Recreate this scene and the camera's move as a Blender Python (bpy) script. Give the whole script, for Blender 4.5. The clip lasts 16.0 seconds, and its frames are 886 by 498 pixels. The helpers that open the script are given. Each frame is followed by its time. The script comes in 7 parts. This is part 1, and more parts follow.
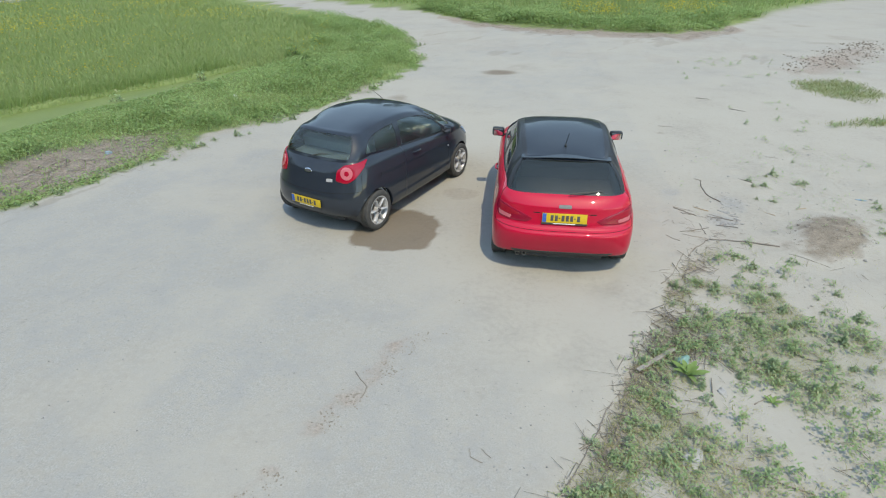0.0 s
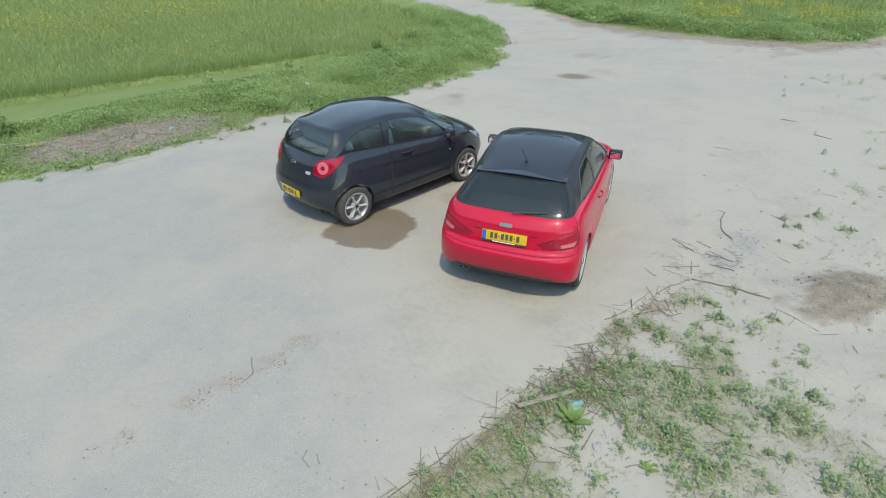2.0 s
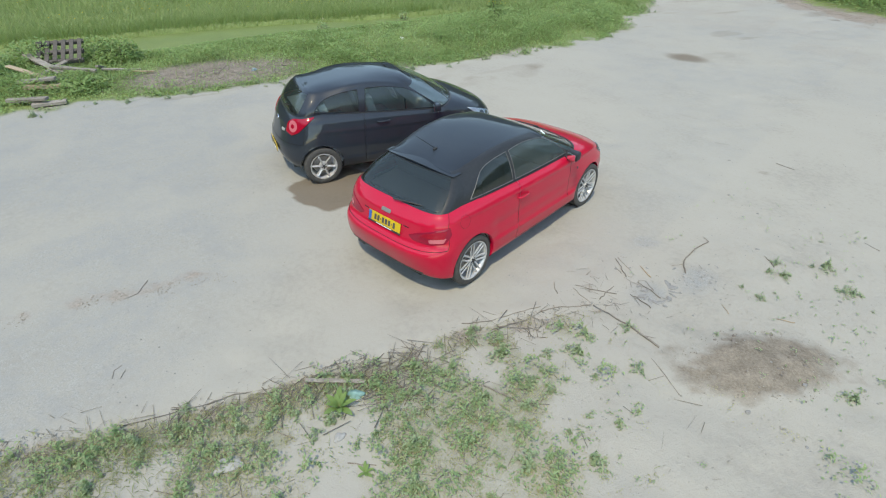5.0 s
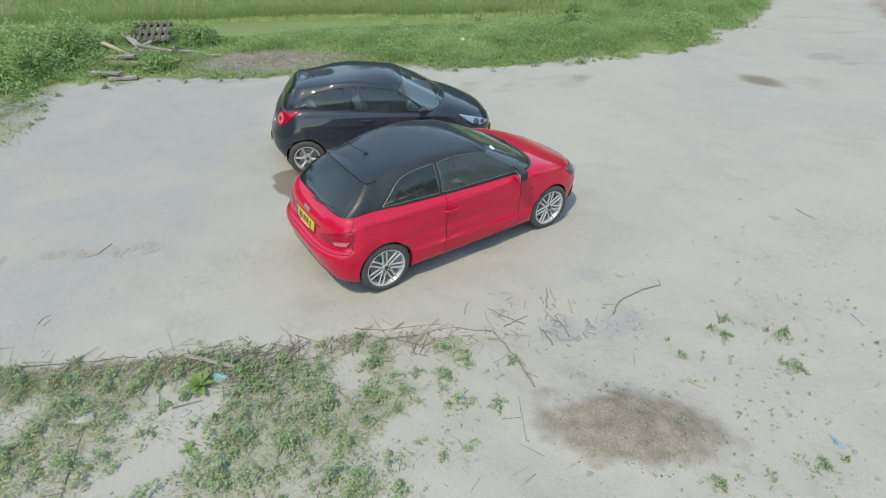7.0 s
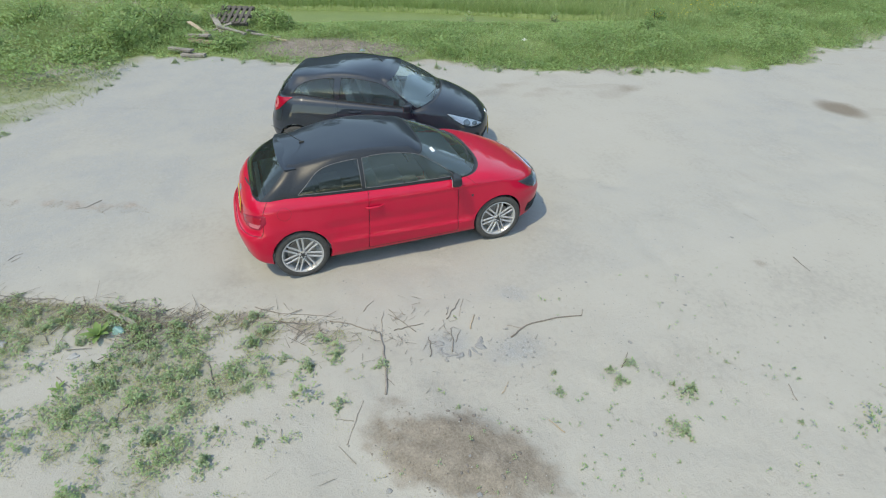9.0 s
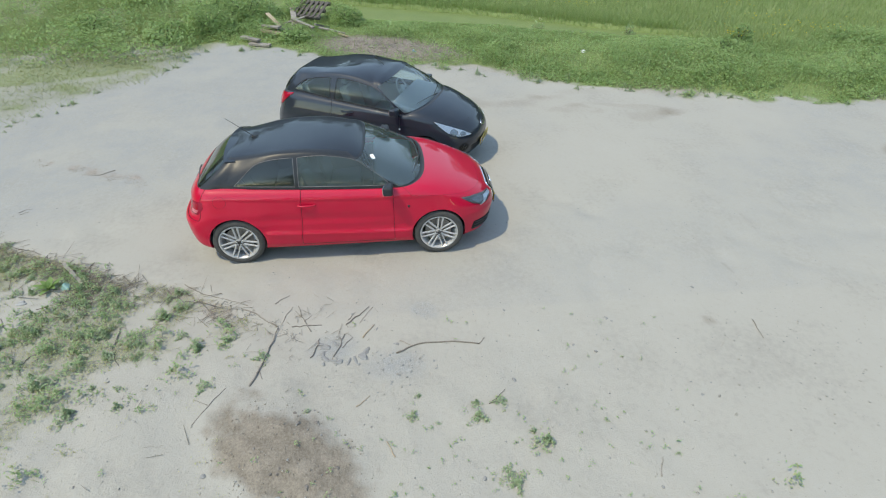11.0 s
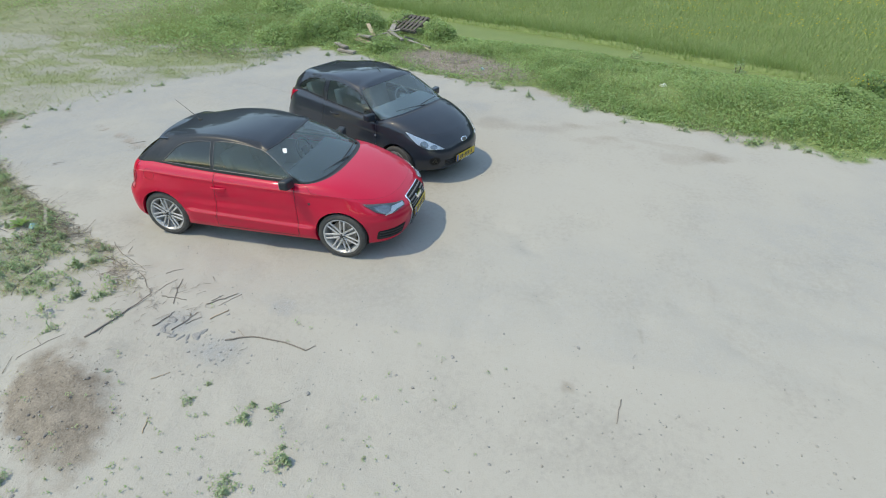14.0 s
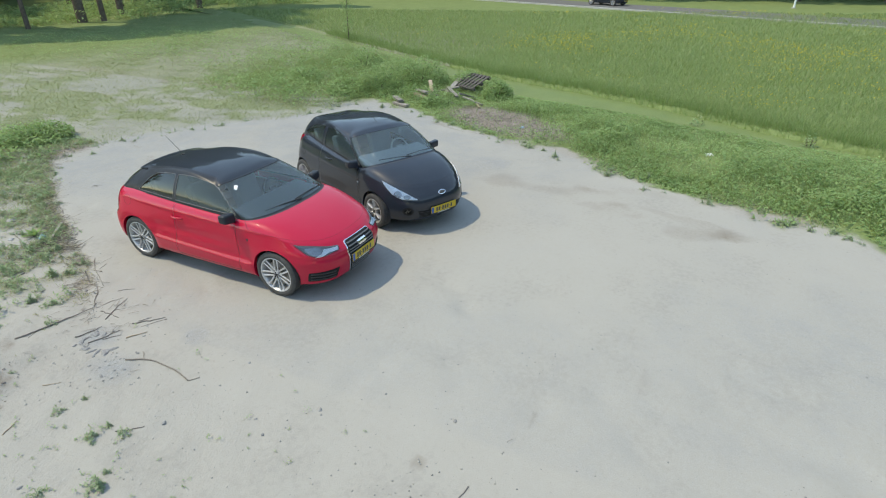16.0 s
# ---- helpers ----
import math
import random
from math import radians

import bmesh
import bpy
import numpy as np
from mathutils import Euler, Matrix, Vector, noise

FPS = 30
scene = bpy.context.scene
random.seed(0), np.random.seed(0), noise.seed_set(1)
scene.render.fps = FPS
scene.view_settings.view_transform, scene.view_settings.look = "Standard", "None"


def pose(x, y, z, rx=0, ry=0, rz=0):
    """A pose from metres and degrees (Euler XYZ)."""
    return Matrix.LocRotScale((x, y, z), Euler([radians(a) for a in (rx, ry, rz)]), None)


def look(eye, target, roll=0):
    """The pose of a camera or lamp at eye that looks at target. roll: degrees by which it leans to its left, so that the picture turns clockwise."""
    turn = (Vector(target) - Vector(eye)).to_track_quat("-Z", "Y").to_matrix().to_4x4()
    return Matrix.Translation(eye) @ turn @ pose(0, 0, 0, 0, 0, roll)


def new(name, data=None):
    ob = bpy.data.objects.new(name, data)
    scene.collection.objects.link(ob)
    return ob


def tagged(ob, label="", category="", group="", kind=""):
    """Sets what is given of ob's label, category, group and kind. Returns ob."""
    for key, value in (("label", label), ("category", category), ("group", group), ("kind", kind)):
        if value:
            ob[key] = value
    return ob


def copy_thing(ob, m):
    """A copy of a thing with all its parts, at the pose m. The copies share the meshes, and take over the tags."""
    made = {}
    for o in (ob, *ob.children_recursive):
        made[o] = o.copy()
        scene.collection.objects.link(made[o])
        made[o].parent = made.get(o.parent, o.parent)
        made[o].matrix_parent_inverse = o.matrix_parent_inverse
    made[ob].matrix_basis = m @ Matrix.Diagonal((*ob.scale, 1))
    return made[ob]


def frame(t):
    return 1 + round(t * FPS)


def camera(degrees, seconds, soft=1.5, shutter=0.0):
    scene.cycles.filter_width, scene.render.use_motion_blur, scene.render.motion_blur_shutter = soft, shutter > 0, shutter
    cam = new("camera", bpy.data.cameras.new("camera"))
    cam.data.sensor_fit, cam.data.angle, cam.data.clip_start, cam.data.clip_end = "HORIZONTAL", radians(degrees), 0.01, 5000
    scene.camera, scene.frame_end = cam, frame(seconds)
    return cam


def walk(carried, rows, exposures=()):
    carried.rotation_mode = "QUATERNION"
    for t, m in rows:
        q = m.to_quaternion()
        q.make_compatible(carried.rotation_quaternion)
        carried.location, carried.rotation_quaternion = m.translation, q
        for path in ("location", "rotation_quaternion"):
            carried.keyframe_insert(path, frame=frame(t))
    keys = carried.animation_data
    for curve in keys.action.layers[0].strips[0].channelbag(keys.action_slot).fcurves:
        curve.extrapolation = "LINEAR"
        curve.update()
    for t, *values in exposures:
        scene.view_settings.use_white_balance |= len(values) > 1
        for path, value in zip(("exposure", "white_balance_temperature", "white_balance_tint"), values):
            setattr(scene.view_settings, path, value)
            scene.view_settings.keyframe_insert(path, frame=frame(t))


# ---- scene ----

from mathutils.bvhtree import BVHTree

cam = camera(77.7, 16.0, soft=1.1)
METRES, EYE, TILT, LEAN, TURN = 17.161, 3.506, 1.0, 0.7, 7.3
START = (-0.589, -7.550)
ROWS = [
    (0.0, 0.0, 0.0, 0.0, 0.27, -30.27, -0.47),
    (0.5, 0.0294, 0.0031, 0.0002, 4.37, -30.26, -0.48),
    (1.0, 0.0584, 0.0072, 0.0017, 7.72, -30.32, -0.49),
    (1.5, 0.0876, 0.0132, 0.0043, 11.04, -30.51, -0.49),
    (2.0, 0.1166, 0.021, 0.0075, 14.45, -30.98, -0.52),
    (2.5, 0.1461, 0.0302, 0.0112, 17.63, -31.63, -0.52),
    (3.0, 0.1751, 0.0405, 0.0146, 20.87, -32.64, -0.54),
    (3.5, 0.2031, 0.0531, 0.0171, 24.46, -33.63, -0.55),
    (4.0, 0.2298, 0.0678, 0.0198, 28.11, -34.67, -0.55),
    (6.5, 0.3508, 0.1672, 0.032, 45.64, -35.79, -0.14),
    (7.0, 0.3715, 0.1915, 0.0325, 49.05, -36.0, -0.12),
    (7.5, 0.3911, 0.2173, 0.033, 52.41, -36.14, -0.04),
    (8.0, 0.4094, 0.2444, 0.0329, 55.79, -36.25, 0.03),
    (8.5, 0.4256, 0.2723, 0.033, 59.41, -36.26, 0.07),
    (9.0, 0.4393, 0.3014, 0.032, 63.07, -36.28, 0.16),
    (11.5, 0.4816, 0.4512, 0.0387, 79.85, -36.36, 0.37),
    (12.0, 0.4848, 0.4826, 0.0368, 83.16, -36.36, 0.44),
    (12.5, 0.4851, 0.5137, 0.0321, 86.62, -36.38, 0.53),
    (13.0, 0.4842, 0.5443, 0.0276, 89.92, -36.37, 0.65),
    (13.5, 0.4817, 0.5729, 0.0246, 92.71, -35.67, 0.72),
    (14.0, 0.4777, 0.6043, 0.0204, 95.79, -33.74, 0.82),
    (14.5, 0.4716, 0.6352, 0.0163, 98.95, -32.32, 0.91),
    (15.0, 0.4632, 0.6658, 0.0135, 102.2, -31.16, 1.0),
    (15.5, 0.4529, 0.6958, 0.0114, 105.5, -29.57, 1.09),
    (16.0, 0.4407, 0.7258, 0.0109, 108.53, -27.89, 1.18),
]
walk(cam, [(t, pose(*START, EYE, TILT, LEAN, TURN) @ pose(METRES * x, METRES * y, METRES * z, 90 + pitch, roll, yaw)) for t, x, y, z, yaw, pitch, roll in ROWS],
     exposures=[(0.0, 1.49, 8480, 3), (16.0, 1.49, 8480, 3)])

# ---- daylight: a high early-summer sun and a clear, slightly hazy sky ----
SUN_WAY = Vector((-0.25, 0.50, -1.0)).normalized()
world = bpy.data.worlds.new("sky")
scene.world = world
world.use_nodes = True
wn = world.node_tree.nodes
sky = wn.new("ShaderNodeTexSky")
sky.sky_type = "NISHITA"
sky.sun_disc = False
sky.sun_elevation = math.asin(-SUN_WAY.z)
sky.sun_rotation = math.atan2(-SUN_WAY.x, -SUN_WAY.y)
sky.dust_density = 0.2
sky.ozone_density = 2.0
wn["Background"].inputs["Strength"].default_value = 0.15
world.node_tree.links.new(sky.outputs[0], wn["Background"].inputs["Color"])
sun = new("sun", bpy.data.lights.new("sun", "SUN"))
sun.data.energy, sun.data.angle, sun.data.color = 1.10, radians(0.6), (1.0, 0.95, 0.87)
sun.matrix_world = look((0, 0, 60), Vector((0, 0, 60)) + SUN_WAY)

# ---- materials ----
class Tree:
    """A short way to write node trees."""
    def __init__(self, name):
        self.m = bpy.data.materials.new(name)
        self.m.use_nodes = True
        self.t = self.m.node_tree
        self.bsdf = self.t.nodes["Principled BSDF"]
        self.out = self.t.nodes["Material Output"]

    def node(self, kind, **values):
        n = self.t.nodes.new("ShaderNode" + kind)
        for key, v in values.items():
            if key == "inputs":
                for k, x in v.items():
                    self.put(n.inputs[k], x)
            elif key == "operation":
                n.operation = v
            elif key == "data_type":
                n.data_type = v
            elif key == "blend_type":
                n.blend_type = v
            elif key == "attribute_name":
                n.attribute_name = v
            elif key == "feature":
                n.feature = v
        return n

    def put(self, socket, x):
        if isinstance(x, bpy.types.NodeSocket):
            self.t.links.new(x, socket)
        else:
            socket.default_value = x

    def coords(self, of="Object"):
        return self.node("TexCoord").outputs[of]

    def noise(self, scale, detail=4.0, rough=0.55, at=None, distortion=0.0):
        n = self.node("TexNoise", inputs={"Scale": scale, "Detail": detail, "Roughness": rough, "Distortion": distortion})
        self.put(n.inputs["Vector"], at if at is not None else self.coords())
        return n.outputs["Fac"]

    def ramp(self, fac, *stops):
        n = self.node("ValToRGB")
        e = n.color_ramp.elements
        while len(e) < len(stops):
            e.new(0.5)
        for el, (p, c) in zip(e, stops):
            el.position = p
            el.color = (*c, 1) if isinstance(c, tuple) else (c, c, c, 1)
        self.put(n.inputs["Fac"], fac)
        return n.outputs["Color"]

    def mix(self, fac, a, b, mode="MIX"):
        n = self.node("Mix", data_type="RGBA", blend_type=mode)
        for s, x in ((n.inputs[0], fac), (n.inputs[6], a), (n.inputs[7], b)):
            self.put(s, (*x, 1) if isinstance(x, tuple) and len(x) == 3 else x)
        return n.outputs[2]

    def math(self, op, a, b=0.5):
        n = self.node("Math", operation=op)
        self.put(n.inputs[0], a)
        self.put(n.inputs[1], b)
        return n.outputs[0]

    def bump(self, height, strength=0.3, distance=0.01):
        n = self.node("Bump", inputs={"Strength": strength, "Distance": distance, "Height": height})
        self.put(self.bsdf.inputs["Normal"], n.outputs["Normal"])

    def set(self, **values):
        names = {"color": "Base Color", "rough": "Roughness", "metal": "Metallic", "coat": "Coat Weight", "coat_rough": "Coat Roughness",
                 "ior": "IOR", "spec": "Specular IOR Level", "through": "Transmission Weight", "alpha": "Alpha"}
        for k, v in values.items():
            if isinstance(v, tuple) and len(v) == 3:
                v = (*v, 1)
            self.put(self.bsdf.inputs[names[k]], v)
        return self


def grained(name, dark, light, scale, rough=0.7, bump=0.2, metal=0.0, fine=8.0, distance=0.004, spread=0.0):
    """A surface with two scales of noise between two colours, and relief; spread: change of brightness from object to object."""
    t = Tree(name)
    big, small = t.noise(scale), t.noise(scale * fine, 3.0)
    f = t.math("ADD", t.math("MULTIPLY", big, 0.6), t.math("MULTIPLY", small, 0.4))
    col = t.ramp(f, (0.3, dark), (0.7, light))
    if spread:
        r = t.node("ObjectInfo").outputs["Random"]
        col = t.mix(1.0, col, t.ramp(r, (0.0, 1.0 - spread), (1.0, 1.0)), "MULTIPLY")
    t.set(color=col, rough=rough, metal=metal)
    if bump:
        t.bump(small, bump, distance)
    return t.m


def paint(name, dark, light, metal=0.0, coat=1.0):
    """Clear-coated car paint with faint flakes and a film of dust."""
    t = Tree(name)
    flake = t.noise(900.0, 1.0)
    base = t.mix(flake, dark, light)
    dust_haze = t.ramp(t.noise(3.0, 6.0, 0.6), (0.45, 0.0), (0.95, 0.022))
    t.set(color=t.mix(dust_haze, base, (0.42, 0.39, 0.34)), rough=0.40, metal=metal, coat=coat, spec=0.12)
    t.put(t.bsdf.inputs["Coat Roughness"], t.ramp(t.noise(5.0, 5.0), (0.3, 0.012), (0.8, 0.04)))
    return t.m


def glass(name, tint, gloss=1.0, ior=1.95, film=0.0):
    """Clear or tinted glass, with a teal film: thin dust plus haze put into the colour."""
    t = Tree(name)
    clear = t.node("BsdfTransparent", inputs={"Color": (*tint, 1)})
    shine = t.node("BsdfGlossy", inputs={"Roughness": 0.02, "Color": (gloss, gloss, gloss, 1)})
    f = t.node("Fresnel", inputs={"IOR": ior})
    m = t.node("MixShader", inputs={0: f.outputs[0]})
    t.t.links.new(clear.outputs[0], m.inputs[1])
    t.t.links.new(shine.outputs[0], m.inputs[2])
    # teal diffuse lift, imitating a veil of haze over the panes
    dust_haze = t.node("BsdfDiffuse", inputs={"Color": (0.38, 0.50, 0.51, 1)})
    veil = t.node("MixShader")
    t.put(veil.inputs[0], t.ramp(t.noise(4.0, 5.0, 0.6), (0.3, film * 0.8), (0.7, film * 1.2)))
    t.t.links.new(m.outputs[0], veil.inputs[1])
    t.t.links.new(dust_haze.outputs[0], veil.inputs[2])
    t.t.links.new(veil.outputs[0], t.out.inputs["Surface"])
    return t.m


def leaf_material(name, dark, light, dry, dry_share=0.1, rough=0.55):
    """Leaves and blades: the colour varies from island to island, and light passes through."""
    t = Tree(name)
    r = t.node("NewGeometry").outputs["Random Per Island"]
    col = t.ramp(r, (0.0, dark), (1.0 - dry_share - 0.02, light), (1.0 - dry_share, dry), (1.0, dry))
    col = t.mix(0.45, col, t.ramp(t.noise(0.55, 6.0, 0.7), (0.38, dark), (0.62, light)))
    t.set(color=col, rough=rough, spec=0.3)
    tr = t.node("BsdfTranslucent")
    t.put(tr.inputs["Color"], col)
    m = t.node("MixShader", inputs={0: 0.48})
    t.t.links.new(t.bsdf.outputs[0], m.inputs[1])
    t.t.links.new(tr.outputs[0], m.inputs[2])
    t.t.links.new(m.outputs[0], t.out.inputs["Surface"])
    return t.m


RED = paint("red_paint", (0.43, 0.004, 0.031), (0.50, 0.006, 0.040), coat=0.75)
# blue-black bases: haze lift and some sky sheen are put into the colour
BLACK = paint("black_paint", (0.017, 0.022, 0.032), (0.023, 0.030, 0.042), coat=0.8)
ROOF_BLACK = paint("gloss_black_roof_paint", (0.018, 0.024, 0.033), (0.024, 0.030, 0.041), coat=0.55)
SATIN = grained("satin_grey_trim", (0.024, 0.028, 0.034), (0.034, 0.038, 0.045), 30, 0.34, 0.05)
SATIN.node_tree.nodes["Principled BSDF"].inputs["Specular IOR Level"].default_value = 0.2
PLASTIC = grained("black_plastic", (0.026, 0.027, 0.029), (0.042, 0.043, 0.045), 60, 0.6, 0.15)
SEAL = grained("grey_window_seal", (0.10, 0.10, 0.105), (0.16, 0.16, 0.165), 30, 0.4, 0.05)
SEAM = grained("dark_gap", (0.006, 0.006, 0.006), (0.01, 0.01, 0.01), 20, 0.9, 0.0)
RUBBER = grained("tyre_rubber", (0.035, 0.035, 0.036), (0.075, 0.073, 0.07), 25, 0.85, 0.3)
ALLOY = grained("silver_alloy", (0.42, 0.42, 0.43), (0.56, 0.56, 0.57), 20, 0.32, 0.03, metal=0.35)
CHROME = grained("chrome", (0.80, 0.80, 0.82), (0.88, 0.88, 0.9), 10, 0.12, 0.0, metal=1.0)
STEEL = grained("brake_steel", (0.22, 0.22, 0.22), (0.36, 0.35, 0.34), 40, 0.45, 0.1, metal=0.8)
YELLOW_PLATE = grained("yellow_plate", (0.52, 0.36, 0.02), (0.60, 0.42, 0.03), 20, 0.4, 0.0)
BLUE_PLATE = grained("blue_plate_band", (0.02, 0.09, 0.36), (0.03, 0.11, 0.42), 20, 0.4, 0.0)
INK = grained("plate_ink", (0.05, 0.05, 0.05), (0.08, 0.08, 0.08), 20, 0.5, 0.0)
CABIN = grained("grey_cabin_fabric", (0.36, 0.37, 0.38), (0.46, 0.47, 0.48), 40, 0.85, 0.2)
SHELF = grained("grey_cabin_felt", (0.13, 0.14, 0.145), (0.19, 0.20, 0.205), 40, 0.85, 0.2)
CABIN_LIGHT = grained("light_grey_plastic", (0.50, 0.51, 0.52), (0.62, 0.62, 0.63), 30, 0.5, 0.05)
WINDOW = glass("car_glass", (0.60, 0.71, 0.71), ior=1.5, film=0.045)
SCREEN = glass("windscreen_glass", (0.88, 0.97, 0.96), ior=1.6, film=0.085)
TINTED = glass("tinted_car_glass", (0.20, 0.24, 0.25), ior=1.55, film=0.035)
SIDE_TINT = glass("lightly_tinted_car_glass", (0.26, 0.35, 0.36), ior=1.38, film=0.105)
LAMP_GLASS = glass("lamp_glass", (0.95, 0.97, 0.99), ior=1.45)
RED_LENS = grained("red_lamp_lens", (0.26, 0.003, 0.018), (0.36, 0.006, 0.028), 60, 0.12, 0.0)
PALE_LENS = grained("pale_lamp_lens", (0.45, 0.10, 0.135), (0.53, 0.16, 0.19), 60, 0.12, 0.05)
WHITE = grained("white_paper", (0.74, 0.76, 0.75), (0.82, 0.83, 0.82), 10, 0.6, 0.05)
TEAL = grained("pale_teal_print", (0.22, 0.45, 0.46), (0.3, 0.52, 0.52), 10, 0.6, 0.0)

# ---- ground ----
def smoothstep(a, b, x):
    t = np.clip((x - a) / (b - a), 0, 1)
    return t * t * (3 - 2 * t)


def hash_noise(x, y, scale, seed=0):
    """Soft value noise in numpy, 0 to 1."""
    x, y = x * scale + seed * 17.3, y * scale + seed * 9.1
    xi, yi = np.floor(x), np.floor(y)
    u, v = x - xi, y - yi
    u, v = u * u * (3 - 2 * u), v * v * (3 - 2 * v)

    def h(a, b):
        s = np.sin(a * 127.1 + b * 311.7 + seed * 74.7) * 43758.5453
        return s - np.floor(s)
    return (h(xi, yi) * (1 - u) + h(xi + 1, yi) * u) * (1 - v) + (h(xi, yi + 1) * (1 - u) + h(xi + 1, yi + 1) * u) * v


def fractal(x, y, scale, octaves=4, seed=0):
    f, a, s = 0, 0.5, 0
    for k in range(octaves):
        f, s, a, scale = f + a * hash_noise(x, y, scale, seed + k), s + a, a * 0.5, scale * 2.1
    return f / s


def bank_edge(y):
    """x of the lot's edge against the weedy bank, for each y."""
    return np.interp(y, [-40, -4.2, -3.8, -2.2, 0.3, 1.9, 4.5, 7.2, 10.7, 14.5, 19.1, 23.0, 28.4, 40, 80], [-9.0, -9.0, -9.0, -8.6, -7.7, -7.0, -5.8, -4.6, -3.8, -4.6, -6.3, -9.9, -15.5, -27, -70])


def south_edge(x):
    """y of the lot's edge against the rough grass, for each x."""
    return np.interp(x, [-30, -9.0, -7.3, -6.2, -5.6, -4.3, -3.3, -2.2, -1.25, -0.5, 0.2, 0.6, 1.0, 1.3, 1.7, 2.1, 2.6, 30], [-3.9, -3.9, -4.35, -4.75, -5.5, -6.15, -6.8, -7.0, -6.7, -5.4, -4.3, -3.3, -2.5, -1.7, -1.1, -0.6, -0.2, -0.2])


def strip_zone(x, y):
    """1 where the strip is overgrown: west of a ragged line, with bare sandy hollows."""
    line = np.interp(y, [-9, -3.6, -2.53, -2.19, -1.5, -0.6], [6.0, 4.1, 2.95, 2.50, 2.05, 1.75])
    f = 0.10 + 0.90 * smoothstep(0.55, -0.25, x - line + 0.5 * (fractal(x, y, 2.0, 3, 101) - 0.5))
    for px, py, wx_, wy_, turn in ((1.76, -3.95, 0.26, 0.46, 0.25), (1.77, -2.17, 0.22, 0.26, 0.0), (2.0, -1.52, 0.26, 0.24, 0.0), (0.62, -4.86, 0.16, 0.28, 0.0), (2.9, -3.7, 0.25, 0.4, 0.3)):
        u, v = (x - px) * math.cos(turn) + (y - py) * math.sin(turn), (y - py) * math.cos(turn) - (x - px) * math.sin(turn)
        f = f * (1 - 0.96 * smoothstep(1.25, 0.65, np.hypot(u / wx_, v / wy_) + 1.1 * (fractal(x, y, 2.6, 3, 102) - 0.5)))
    return f


def north_edge(x):
    return np.interp(x, [-80, -22, -15, -6.5, -2.6, 1.3, 6.0, 8.0, 11, 15.5, 40], [62, 36, 32, 26.1, 21.0, 18.9, 18.2, 19.6, 24, 29.6, 52])


def ditch_middle(y):
    """x of the ditch's middle line."""
    return np.interp(y, [-80, -19, -12, -8, -5, -2, 0, 2, 4, 6, 7.5, 9.3, 12, 20], [-57, -24.4, -19.9, -17.6, -15.8, -13.9, -12.95, -12.3, -11.7, -10.7, -9.95, -9.3, -9.0, -9.0])


def ditch_half(y):
    return np.interp(y, [-60, -19, -5, -2, 0, 2.0, 4.0, 6.0, 7.5, 9.0, 9.8], [0.6, 0.6, 0.6, 0.85, 0.95, 0.85, 0.6, 0.45, 0.32, 0.15, 0.0])


def height(x, y):
    z = 0.010 * (fractal(x, y, 0.9, 3, 3) - 0.5) + 0.006 * (fractal(x, y, 4.0, 2, 5) - 0.5)
    e = bank_edge(y) - x                                     # distance into the bank
    bank = smoothstep(0.0, 1.2, e) * (y > -4.5)
    z = z + bank * (0.10 * fractal(x, y, 1.2, 3, 8) - 0.03)
    d = np.abs(x - ditch_middle(y))
    open_ = smoothstep(11.0, 9.2, y)
    z = z - open_ * 0.45 * smoothstep(0.32, -0.10, d - ditch_half(y))
    r = np.minimum(y - south_edge(x), 0)
    z = z + 0.05 * smoothstep(0.0, -0.5, r) * (x > -2) * fractal(x, y, 1.6, 3, 11)
    z = z - 0.035 * smoothstep(0.0, -0.10, r + 0.25 * (fractal(x, y, 2.2, 3, 13) - 0.5)) * smoothstep(-1.2, -0.4, x) * smoothstep(2.4, 1.8, x)
    z = z + 0.065 * smoothstep(1.9, 3.0, x) * smoothstep(5.0, 1.5, y) * (fractal(x, y, 3.4, 4, 17) - 0.5)
    n = smoothstep(0.0, 1.5, y - north_edge(x))
    z = z + 0.22 * n * fractal(x, y, 0.5, 3, 4)
    hu, hv = 0.82 * (x - 3.70) - 0.57 * (y + 0.36), 0.57 * (x - 3.70) + 0.82 * (y + 0.36)
    heap = np.exp(-((hu / 0.42) ** 2 + (hv / 0.70) ** 2) ** 2)
    return z + 0.075 * heap * (0.45 + 1.1 * fractal(x, y, 4.5, 3, 6))


def axis_steps(lo, hi, fine, far):
    mid = np.arange(lo, hi + 1e-6, fine)
    out, step, v = [], fine, hi
    while v < far:
        step *= 1.22
        v += step
        out.append(v)
    low, step, v = [], fine, lo
    while v > -far:
        step *= 1.22
        v -= step
        low.append(v)
    return np.concatenate([np.array(low[::-1]), mid, np.array(out)])


